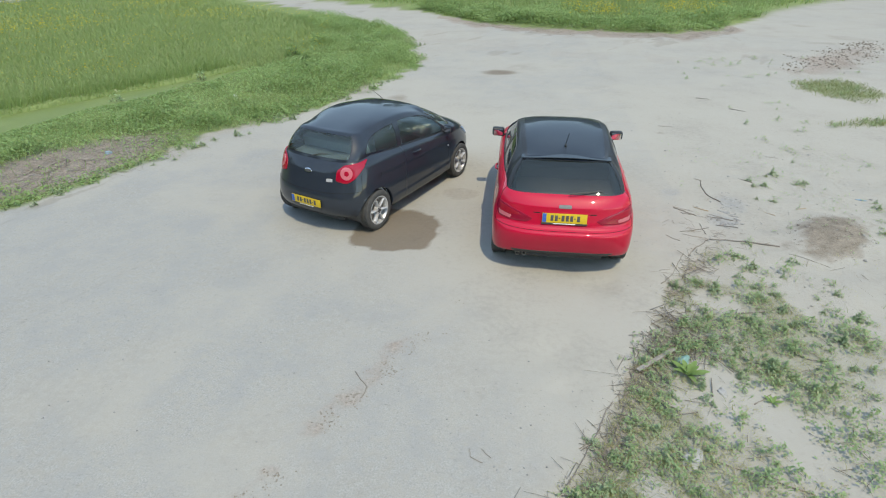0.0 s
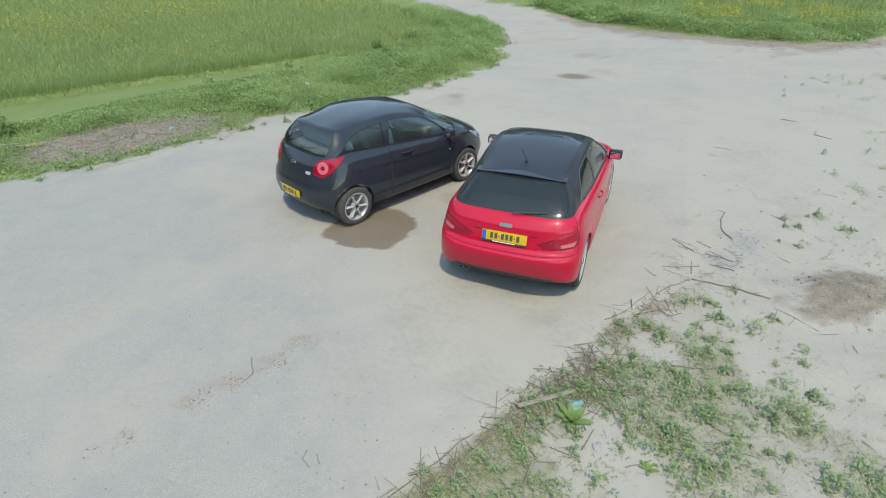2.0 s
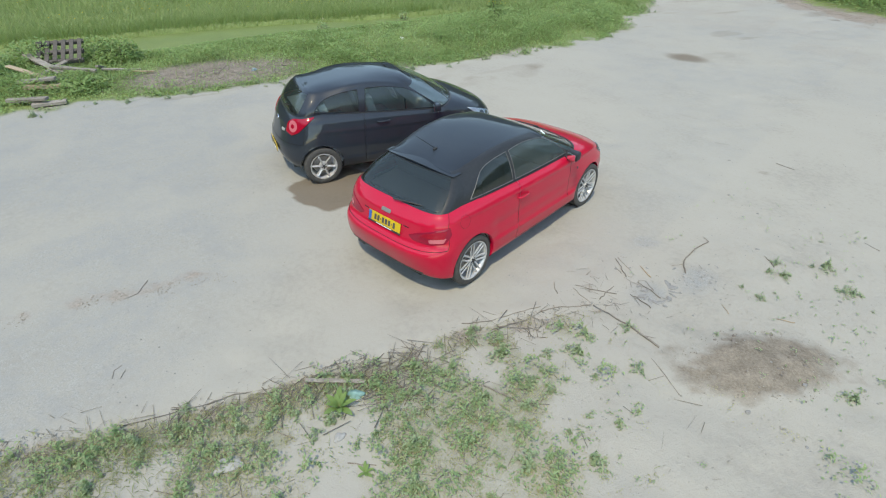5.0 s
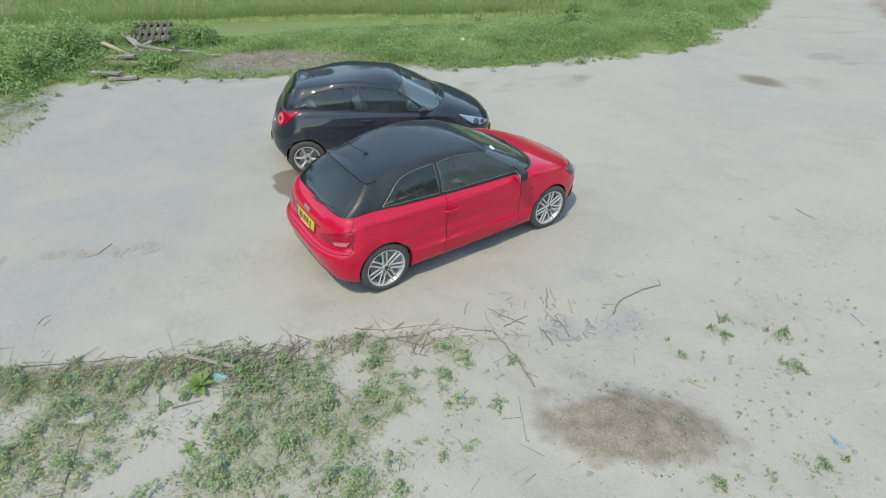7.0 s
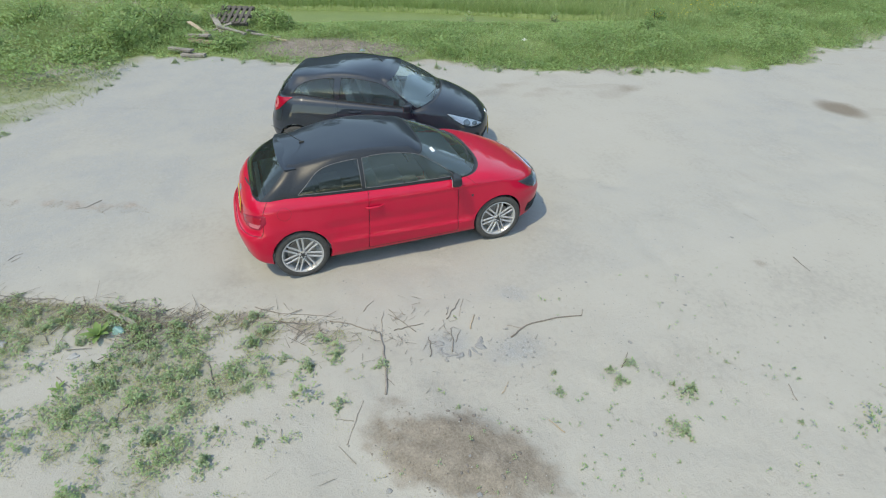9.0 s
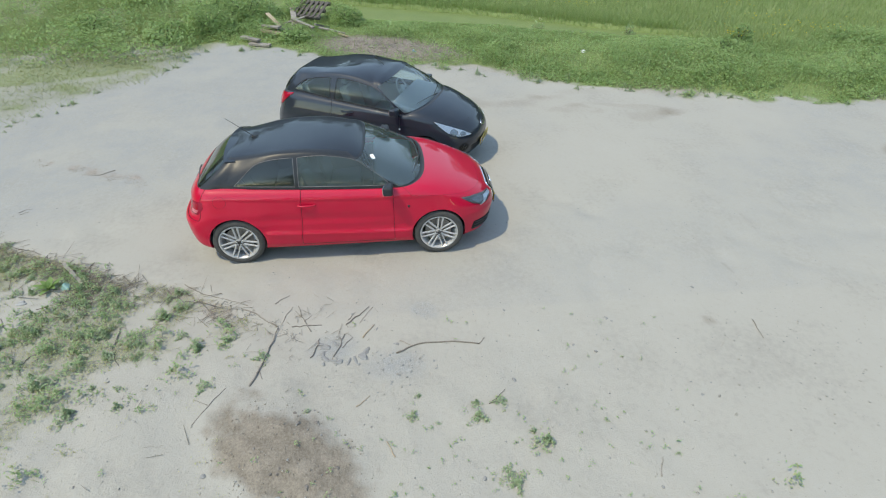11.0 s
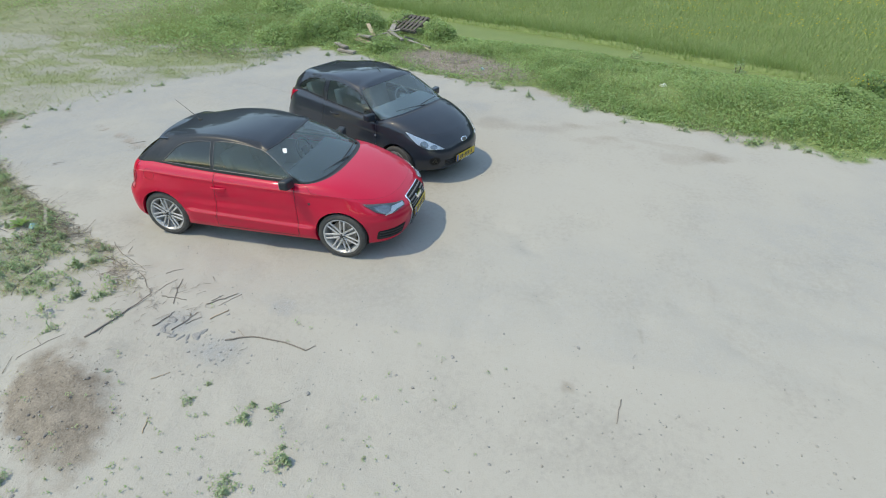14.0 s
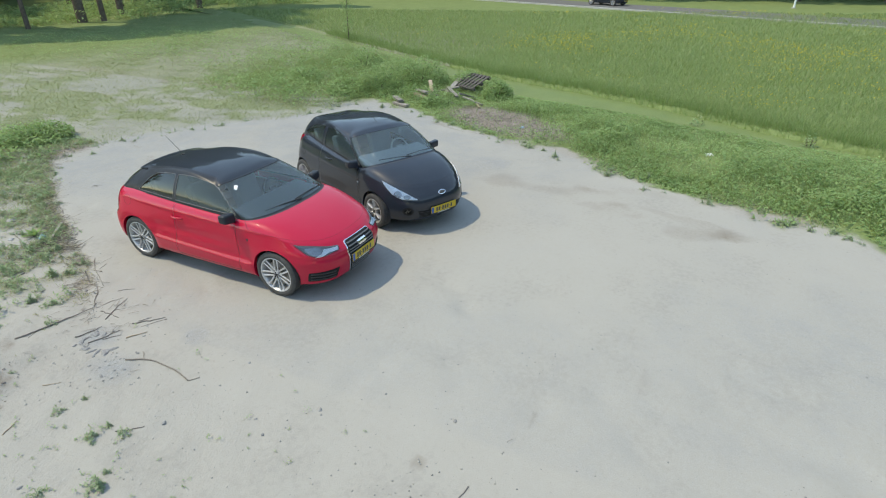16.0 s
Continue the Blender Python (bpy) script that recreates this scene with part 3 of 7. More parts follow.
    def split(self, name_of):
        """Cells sorted by the panel that name_of(kind, t, cell, side, middle) gives."""
        out = {}
        for r in range(len(self.rows) - 1):
            kind, t = self.tags[r]
            for i in range(self.ring):
                h, s = self.half_index(i)
                j = (i + 1) % self.ring
                mid = (self.grid[r, i] + self.grid[r, j] + self.grid[r + 1, i] + self.grid[r + 1, j]) / 4
                key = name_of(kind, t, h, s, mid)
                if key:
                    out.setdefault(key, []).append((r, i))
        return out

    def sheet(self, cells, push=0.0):
        bm = bmesh.new()
        made = {}

        def vert(r, i):
            if (r, i) not in made:
                made[r, i] = bm.verts.new(self.grid[r, i % self.ring])
            return made[r, i]

        for r, i in cells:
            j = (i + 1) % self.ring
            q = [vert(r, i), vert(r, j), vert(r + 1, j), vert(r + 1, i)]
            try:
                bm.faces.new(q)
            except ValueError:
                pass
        bmesh.ops.remove_doubles(bm, verts=bm.verts, dist=0.0004)
        bmesh.ops.recalc_face_normals(bm, faces=bm.faces)
        up = sum((f.normal.dot(f.calc_center_median() - Vector((0, f.calc_center_median().y * 0.6, 0.6))) * f.calc_area() for f in bm.faces), 0.0)
        if up < 0:
            bmesh.ops.reverse_faces(bm, faces=bm.faces)
        if push:
            bm.normal_update()
            for v in bm.verts:
                v.co -= v.normal * push
        return bm

    def onto(self, point, way):
        hit = self.tree.ray_cast(Vector(point), Vector(way), 3.0)
        return hit[0], hit[1]

    def patch(self, outline, origin, right, up, proud=0.006, sink=0.004, rings=6):
        """A thin, rounded piece that follows the skin: outline in metres in the plane of right and up, cast along its normal."""
        right, up, origin = Vector(right).normalized(), Vector(up).normalized(), Vector(origin)
        way = right.cross(up).normalized() * -1
        bm = bmesh.new()
        pts = [Vector(p) for p in outline]
        mid = sum(pts, Vector((0, 0))) / len(pts)
        made = []
        for k in range(rings + 1):
            f = (1.0, 0.985, 0.94)[k] if k < 3 else 0.94 * (1 - (k - 2) / (rings - 2))
            lift = (-sink, proud * 0.7, proud)[k] if k < 3 else proud
            ring = []
            for p in (pts if k < rings else [mid]):
                q = mid + (p - mid) * f
                at = origin + right * q.x + up * q.y
                hit, normal = self.onto(at - way * 1.0, way)
                if hit is None:
                    hit, normal, _, _ = self.tree.find_nearest(at)
                if normal.dot(way) > 0:
                    normal = -normal
                ring.append(bm.verts.new(hit + normal * lift))
            made.append(ring)
        n = len(pts)
        for a, b in zip(made, made[1:]):
            for i in range(n):
                j = (i + 1) % n
                bm.faces.new((a[i], a[j], b[j], b[i]) if len(b) > 1 else (a[i], a[j], b[0]))
        return bm


def rounded(corners, radius, n=4):
    """A polygon with rounded corners as a list of points."""
    out = []
    c = [Vector(p) for p in corners]
    for i, p in enumerate(c):
        a, b = c[i - 1] - p, c[(i + 1) % len(c)] - p
        ra, rb = min(radius, a.length * 0.45), min(radius, b.length * 0.45)
        s, e = p + a.normalized() * ra, p + b.normalized() * rb
        for k in range(n + 1):
            t = k / n
            out.append((1 - t) ** 2 * s + 2 * t * (1 - t) * p + t * t * e)
    full = []
    for i, p in enumerate(out):
        q = out[(i + 1) % len(out)]
        steps = max(1, int((q - p).length / 0.03))
        full += [p + (q - p) * k / steps for k in range(steps)]
    return full


def oval(w, h, n=28, at=(0, 0)):
    return [Vector((at[0] + w / 2 * math.cos(2 * math.pi * k / n), at[1] + h / 2 * math.sin(2 * math.pi * k / n))) for k in range(n)]


def cut_arches(bm, axles, z, radius, lip=0.05):
    """Opens the wheel arches: cells inside the circle go, the edge is drawn onto it and turned inwards."""
    for y in axles:
        inside = set()
        for v in bm.verts:
            if abs(v.co.x) > 0.45:
                if (v.co.yz - Vector((y, z))).length < radius:
                    inside.add(v)
        gone = [f for f in bm.faces if all(v in inside for v in f.verts)]
        bmesh.ops.delete(bm, geom=gone, context="FACES")
        for v in bm.verts:
            if v in inside and v.is_valid:
                d = v.co.yz - Vector((y, z))
                d = d.normalized() * radius if d.length > 1e-6 else Vector((0, radius))
                v.co.y, v.co.z = y + d.x, z + d.y
        rim = [e for e in bm.edges if len(e.link_faces) == 1 and all(abs((v.co.yz - Vector((y, z))).length - radius) < 0.002 and abs(v.co.x) > 0.4 for v in e.verts)]
        if rim:
            r = bmesh.ops.extrude_edge_only(bm, edges=rim)
            for v in r["geom"]:
                if isinstance(v, bmesh.types.BMVert):
                    v.co.x -= math.copysign(lip, v.co.x)
    loose = [v for v in bm.verts if not v.link_faces]
    bmesh.ops.delete(bm, geom=loose, context="VERTS")


def tyre_and_rim(car, at, side, radius, width, rim_radius, spokes, label):
    """wheel > tyre, rim, brake_disc, wheel_bolt; the face looks along +x when side is 1."""
    wheel = new("wheel")
    wheel.parent = car
    wheel.matrix_basis = Matrix.Translation(at) @ (Matrix() if side > 0 else Matrix.Rotation(math.pi, 4, "Z")) @ Matrix.Rotation(0.3 * at[1], 4, "X")
    tagged(wheel, label)
    w, R, q = width / 2, radius, rim_radius
    bm = lathe([(-w * 0.86, q), (-w, q + 0.02), (-w * 1.02, (q + R) / 2), (-w * 0.92, R - 0.012), (-w * 0.8, R), (-w * 0.42, R), (-w * 0.40, R - 0.007), (-w * 0.36, R - 0.007), (-w * 0.34, R),
                (w * 0.34, R), (w * 0.36, R - 0.007), (w * 0.40, R - 0.007), (w * 0.42, R),
                (w * 0.8, R), (w * 0.92, R - 0.012), (w * 1.02, (q + R) / 2), (w, q + 0.02), (w * 0.86, q)], 64)
    part("tyre", bm, RUBBER, wheel)
    bm = lathe([(-w * 0.8, q - 0.004), (w * 0.80, q + 0.002), (w * 0.93, q + 0.008), (w * 0.93, q - 0.006), (w * 0.70, q - 0.020), (w * 0.3, q - 0.028), (-w * 0.8, q - 0.03)], 64)
    face = w * 0.82
    for k in range(spokes["pairs"]):
        a = 2 * math.pi * k / spokes["pairs"] + 0.2
        for off_in, off_out in spokes["bars"]:
            p0 = Vector((face - 0.018, 0.045 * math.cos(a + off_in), 0.045 * math.sin(a + off_in)))
            p1 = Vector((face, (q - 0.012) * math.cos(a + off_out), (q - 0.012) * math.sin(a + off_out)))
            d = p1 - p0
            m = Matrix.Translation((p0 + p1) / 2) @ d.to_track_quat("Y", "X").to_matrix().to_4x4()
            add_box(bm, (spokes["thick"], d.length, spokes["wide"]), m, spokes["wide"] * 0.25, 1)
    bmesh.ops.create_cone(bm, cap_ends=True, segments=24, radius1=spokes["hub"] * 1.15, radius2=spokes["hub"], depth=0.05, matrix=Matrix.Translation((face - 0.02, 0, 0)) @ Matrix.Rotation(math.pi / 2, 4, "Y"))
    part("rim", bm, ALLOY, wheel, spokes["label"])
    part("brake_disc", lathe([(-0.02, 0.05), (-0.02, q * 0.72), (0.0, q * 0.72), (0.0, 0.05)], 40), STEEL, wheel)
    for k in range(5):
        a = 2 * math.pi * k / 5
        b2 = bmesh.new()
        bmesh.ops.create_cone(b2, cap_ends=True, segments=6, radius1=0.009, radius2=0.008, depth=0.012,
                              matrix=Matrix.Translation((face + 0.006, 0.034 * math.cos(a), 0.034 * math.sin(a))) @ Matrix.Rotation(math.pi / 2, 4, "Y"))
        part("wheel_bolt", b2, PLASTIC, wheel)
    b2 = bmesh.new()
    bmesh.ops.create_cone(b2, cap_ends=True, segments=20, radius1=0.024, radius2=0.02, depth=0.012, matrix=Matrix.Translation((face + 0.008, 0, 0)) @ Matrix.Rotation(math.pi / 2, 4, "Y"))
    part("hub_cap", b2, PLASTIC, wheel)
    return wheel


def plate(car, name, m, width=0.52, height=0.11):
    """number_plate > blue_band, number_bar; its face looks along +y of m, its characters are plain bars."""
    ob = part(name, box((width, 0.008, height), m, 0.003), YELLOW_PLATE, car, "yellow number plate with plain dark bars")
    part("blue_band", box((0.045, 0.003, height * 0.92), m @ Matrix.Translation((width / 2 - 0.026, 0.0052, 0)), 0.001), BLUE_PLATE, ob)
    for x, w, h in ((0.175, 0.034, 0.066), (0.125, 0.034, 0.066), (0.088, 0.018, 0.014), (0.048, 0.034, 0.066), (-0.002, 0.034, 0.066), (-0.052, 0.034, 0.066), (-0.090, 0.018, 0.014), (-0.130, 0.034, 0.066)):
        part("number_bar", box((w, 0.002, h), m @ Matrix.Translation((x - 0.03, 0.0048, 0)), 0.0008), INK, ob)
    part("plate_holder", box((width + 0.012, 0.006, 0.022), m @ Matrix.Translation((0, 0.0, -height / 2 - 0.010)), 0.002), PLASTIC, ob)
    part("dealer_strip", box((width * 0.5, 0.003, 0.008), m @ Matrix.Translation((0, 0.003, -height / 2 - 0.009)), 0.001), WHITE, ob)
    return ob


def seat(car, x, y, z, mat, label):
    """seat > cushion, backrest, headrest."""
    s = new("seat")
    s.parent = car
    tagged(s, label)
    part("cushion", box((0.48, 0.50, 0.16), pose(x, y, z, 6), 0.05, 3), mat, s)
    part("backrest", box((0.47, 0.15, 0.62), pose(x, y - 0.30, z + 0.36, 16), 0.06, 3), mat, s)
    part("headrest", box((0.25, 0.10, 0.17), pose(x, y - 0.41, z + 0.75, 14), 0.04, 3), mat, s)


def mirror(car, shell_mat, at, side, lower_mat):
    """wing_mirror > housing, mirror_glass, foot."""
    mnt = new("wing_mirror")
    mnt.parent = car
    mnt.matrix_basis = Matrix.Translation(at)
    bm = box((0.185, 0.105, 0.125), pose(side * 0.095, 0.012, 0.004), 0.036, 4)
    for v in bm.verts:
        out = v.co.x * side
        v.co.z = v.co.z * (1.0 - 0.9 * (out - 0.10)) + 0.10 * (out - 0.10)
        if v.co.y > 0:
            v.co.y *= 1.0 - 2.2 * max(0.0, out - 0.09)
        else:
            v.co.y += 0.25 * (0.09 - out)
    part("housing", bm, shell_mat, mnt)
    part("mirror_glass", box((0.140, 0.006, 0.092), pose(side * 0.095, -0.050, 0, 4, 0, side * -12), 0.002), CHROME, mnt)
    part("foot", box((0.10, 0.05, 0.045), pose(side * -0.015, 0.01, -0.055, 0, side * 25, 0), 0.012), lower_mat, mnt)

def cut_panes(bm, outlines):
    """Cuts window outlines (y, z) out of a car's side frames; gives the panes as meshes of their own, by name and side."""
    shapes = {}
    for name, corners in outlines.items():
        pts = [Vector(p) for p in corners]
        shapes[name] = pts
        for p, q in zip(pts, pts[1:] + pts[:1]):
            bmesh.ops.bisect_plane(bm, geom=bm.verts[:] + bm.edges[:] + bm.faces[:], dist=1e-5, plane_co=(0, p.x, p.y), plane_no=Vector((0, -(q.y - p.y), q.x - p.x)).normalized())

    def inside(pts, y, z):
        odd = False
        for p, q in zip(pts, pts[1:] + pts[:1]):
            if (p.y > z) != (q.y > z) and y < p.x + (q.x - p.x) * (z - p.y) / (q.y - p.y):
                odd = not odd
        return odd

    out, gone = {}, []
    for name, pts in shapes.items():
        for s in (1, -1):
            pane, made = bmesh.new(), {}
            for f in bm.faces:
                c = f.calc_center_median()
                if c.x * s > 0.4 and inside(pts, c.y, c.z):
                    gone.append(f)
                    for v in f.verts:
                        if v not in made:
                            made[v] = pane.verts.new(v.co - Vector((s * 0.005, 0, 0.002)))
                    pane.faces.new([made[v] for v in f.verts])
            out[name, s] = pane
    bmesh.ops.delete(bm, geom=gone, context="FACES")
    bmesh.ops.delete(bm, geom=[v for v in bm.verts if not v.link_faces], context="VERTS")
    return out


def build_car(car, shell, spec):
    """Parts of a car from its skin: body, doors, bonnet, tailgate, bumpers, roof, panes, cabin, wheels."""
    side, S0 = shell.side, NA + NB
    c0, c1 = spec["cuts"][:2]
    cells = len(side) - 1

    def middle(h):
        s = h - S0
        return (side[s] + side[s + 1]) / 2 if 0 <= s < cells else (-1.0 if s < 0 else 2.0)

    def gap(h):
        s = h - S0
        return 0 <= s < cells and side[s + 1] - side[s] < 0.0061 / spec["length"]

    def name_of(kind, t, h, s, mid):
        u, tail = middle(h), h >= S0 + cells
        if kind == "low":
            if t >= spec["sill"] and c0 <= u <= c1 + 0.001 and not gap(h):
                return "door", s
            if gap(h) and u < c1 + 0.01 and t >= spec["sill"]:
                return "door_gap", s, u < 0.3
            if tail and h >= S0 + cells + NR * 0.55 and t >= spec["gate"]:
                return "tailgate"
            if (u < 0 and mid[1] > spec["bumper_front"] or tail and mid[1] < spec["bumper_rear"]) and t < spec["gate"]:
                return "front_bumper" if u < 0 else "rear_bumper"
            return "body"
        if kind == "deck":
            if u < 0 and h < S0 - 5:
                return "wiper_tray" if t > 0.95 else "bonnet"
            if c0 <= u <= c1 + 0.001 and not gap(h):
                return "door", s
            if gap(h) and u < c1 + 0.01:
                return "door_gap", s, u < 0.3
            if tail and h >= S0 + cells + NR * 0.55:
                return "tailgate"
            return "body"
        if kind == "glass":
            if u < 0 and h < S0 - spec["screen_edge"]:
                return "frame" if t < 0.03 or t > 0.95 else "windscreen"
            if tail and h >= S0 + cells + NR * spec["c_pillar"]:
                return "gate_frame" if t < spec["rear_low"] or t > 0.93 or h < S0 + cells + NR * spec["c_pillar"] + spec["rear_in"] else "rear_window"
            return "frame"
        if spec["rail"] and t < 0.9 and -1 < u < 2 or spec["rail"] and t < 0.9 and (tail and h < S0 + cells + NR * spec["c_pillar"] or u < 0 and h >= S0 - 8):
            return "frame"
        return "roof"

    panels = shell.split(name_of)
    axles, hz, arch = spec["axles"], spec["hub"], spec["arch"]
    for key, mat, label in (("body", spec["paint"], ""), ("front_bumper", spec["paint"], ""), ("rear_bumper", spec["paint"], ""),
                            ("bonnet", spec["paint"], ""), ("tailgate", spec["paint"], ""), ("roof", spec["roof"], spec["roof_label"]),
                            ("frame", spec["frame"], "dark window frame and pillars"), ("gate_frame", spec["gate_mat"], ""), ("wiper_tray", PLASTIC, ""),
                            ("windscreen", SCREEN, "clear windscreen"), ("rear_window", spec["rear_glass"], spec["rear_label"])):
        bm = shell.sheet(panels[key], 0.004 if "wind" in key else 0.0)
        if key == "frame":
            panes = cut_panes(bm, spec["panes"])
        if key in ("body", "front_bumper", "rear_bumper"):
            cut_arches(bm, axles, hz, arch)
        ob = part(key, bm, mat, car, label, sharp=50)
        if key in ("windscreen", "rear_window"):
            ob.visible_shadow = True
    # shut lines of bonnet and tailgate
    row = shell.tags.index(("deck", 1 / 12))
    first = [tuple(shell.grid[row, i % shell.ring] + np.array((0, 0, 0.0005))) for i in range(-(S0 - 5), S0 - 4)]
    part("bonnet_gap", tube(first, 0.0010, 5), SEAM, car)
    for k in (S0 - 5, shell.ring - S0 + 5):
        part("bonnet_gap", tube([tuple(shell.grid[r, k]) for r in range(row, len(shell.rows)) if shell.tags[r][0] == "deck"], 0.0025, 5), SEAM, car)
    row = min(k for k, tg in enumerate(shell.tags) if tg[0] == "low" and tg[1] >= spec["gate"])
    end = S0 + cells + round(NR * 0.55)
    first = [tuple(shell.grid[row, i]) for i in range(end, shell.ring - end + 1)]
    part("tailgate_gap", tube(first, 0.0035, 5), SEAM, car)
    for s in (1, -1):
        k = end if s > 0 else shell.ring - end
        first = [tuple(shell.grid[r, k]) for r in range(row, len(shell.rows)) if shell.tags[r][0] in ("low", "deck")]
        part("tailgate_gap", tube(first, 0.003, 5), SEAM, car)
        sill_row = min(k for k, tg in enumerate(shell.tags) if tg[0] == "low" and tg[1] >= spec["sill"])
        ids = [k for k in range(S0, S0 + cells) if c0 <= side[k - S0] <= c1]
        first = [tuple(shell.grid[sill_row, k if s > 0 else shell.ring - k]) for k in ids]
        part("sill_gap", tube(first, 0.0035, 5), SEAM, car)
        for fore in (True, False):
            part("door_gap", shell.sheet(panels["door_gap", s, fore], 0.006), SEAM, car)
        door = part("door", shell.sheet(panels["door", s]), spec["paint"], car, sharp=50)
        part("side_window", panes["side_window", s], spec["side_glass"], door, spec["side_label"])
        part("quarter_window", panes["quarter_window", s], spec["quarter_glass"], car, spec["rear_label"])
        for pts, owner in ((spec["panes"]["side_window"], door), (spec["panes"]["quarter_window"], car)):
            ring = []
            for p, q in zip(pts, pts[1:] + pts[:1]):
                for k in range(4):
                    hit, nrm = shell.onto((s * 1.5, p[0] + (q[0] - p[0]) * k / 4, p[1] + (q[1] - p[1]) * k / 4), (-s, 0, 0))
                    if hit:
                        ring.append(hit)
            part("window_seal", tube(ring + ring[:1], 0.0045, 5, caps=False), spec["seal"], owner)
        y, z = spec["handle"]
        hit, nrm = shell.onto((s * 1.5, y, z), (-s, 0, 0))
        grip = tube([(hit.x + s * 0.002, y - 0.10, z), (hit.x + s * 0.028, y - 0.07, z + 0.002), (hit.x + s * 0.033, y, z + 0.003), (hit.x + s * 0.028, y + 0.07, z + 0.002), (hit.x + s * 0.002, y + 0.10, z)], 0.013, 10)
        part("door_handle", grip, spec["paint"], door)
        # a thin bright or dark strip along the foot of the side windows
        belt_row = [k for k, tg in enumerate(shell.tags) if tg == ("glass", 0.0)][0]
        pts = []
        for k in range(S0 + 2, S0 + round(cells * 0.87)):
            i = k if s > 0 else shell.ring - k
            p = shell.grid[belt_row, i]
            pts.append((p[0] + s * 0.004, p[1], p[2] + 0.004))
        part("window_strip", tube(pts[::2], 0.005, 6), spec["strip"], car, spec["strip_label"])
    # underside, wheel wells and cabin
    part("headliner", shell.sheet(panels["roof"], 0.025), CABIN_LIGHT, car, "pale grey roof lining")
    w = spec["half"]
    yf, yr = spec["floor"]
    part("underbody", box((1.0, yf - yr, 0.06), pose(0, (yf + yr) / 2, 0.24), 0.02), PLASTIC, car)
    bm = bmesh.new()
    add_box(bm, (w * 2 - 0.22, 1.75, 0.05), pose(0, -0.30, 0.30))
    add_box(bm, (w * 2 - 0.30, 0.05, 0.55), pose(0, 0.75, 0.55))
    add_box(bm, (w * 2 - 0.40, 0.05, 0.60), pose(0, spec["gate_y"] + 0.15, 0.58))
    for s in (1, -1):
        add_box(bm, (0.05, 2.0, 0.58), pose(s * (w - 0.13), -0.30, 0.58, 0, s * 3, 0))
    part("cabin_lining", bm, CABIN, car, "dark cabin floor and side trim")
    for y in axles:
        for s in (1, -1):
            bm = bmesh.new()
            n = 20
            ring = []
            for k in range(n + 1):
                a = math.pi * (k / n * 1.16 - 0.08)
                ring.append([bm.verts.new((s * x, y + (arch + 0.004) * math.cos(a), hz + (arch + 0.004) * math.sin(a))) for x in (0.47, w - 0.075)])
            for a, b in zip(ring, ring[1:]):
                bm.faces.new((a[0], a[1], b[1], b[0]))
            bm.faces.new([r[0] for r in ring])
            part("wheel_well", bm, PLASTIC, car)
            tyre_and_rim(car, (s * spec["track"], y, spec["tyre"]), s, spec["tyre"], spec["tread"], spec["rim"], spec["spokes"], "")
    zb = spec["seat_z"]
    for s in (1, -1):
        seat(car, s * 0.36, spec["seat_y"], zb, spec["seat_mat"], spec["seat_label"])
    part("rear_bench", box((1.15, 0.45, 0.16), pose(0, spec["seat_y"] - 0.78, zb + 0.05, 5), 0.05), spec["seat_mat"], car)
    part("bench_back", box((1.13, 0.14, 0.55), pose(0, spec["seat_y"] - 1.02, zb + 0.38, 18), 0.05), spec["seat_mat"], car)
    part("parcel_shelf", box((w * 2 - 0.55, 0.42, 0.03), pose(0, spec["gate_y"] + 0.42, spec["shelf_z"], 3), 0.012), SHELF, car)
    part("dashboard", box((w * 2 - 0.32, 0.52, 0.22), pose(0, spec["dash"][0], spec["dash"][1], -8), 0.07, 4), spec["dash_mat"], car)
    wheel_at = pose(-0.36, spec["dash"][0] - 0.40, spec["dash"][1] + 0.03, -62)
    bm = bmesh.new()
    ring = [wheel_at @ Vector((0.18 * math.cos(a), 0.18 * math.sin(a), 0)) for a in np.linspace(0, 2 * math.pi, 25)]
    bm = tube(ring, 0.015, 8, caps=False)
    add_box(bm, (0.34, 0.05, 0.02), wheel_at, 0.008)
    add_box(bm, (0.13, 0.13, 0.04), wheel_at, 0.02)
    part("steering_wheel", bm, spec["wheel_mat"], car)
    part("rear_view_mirror", box((0.22, 0.03, 0.06), pose(0, spec["mirror_y"], spec["mirror_z"], 10), 0.012), PLASTIC, car)


def on_skin(shell, outward, origin, outline, proud=0.006, sink=0.004):
    n = Vector(outward).normalized()
    return shell.patch(outline, origin, Vector((0, 0, 1)).cross(n), (0, 0, 1), proud, sink)


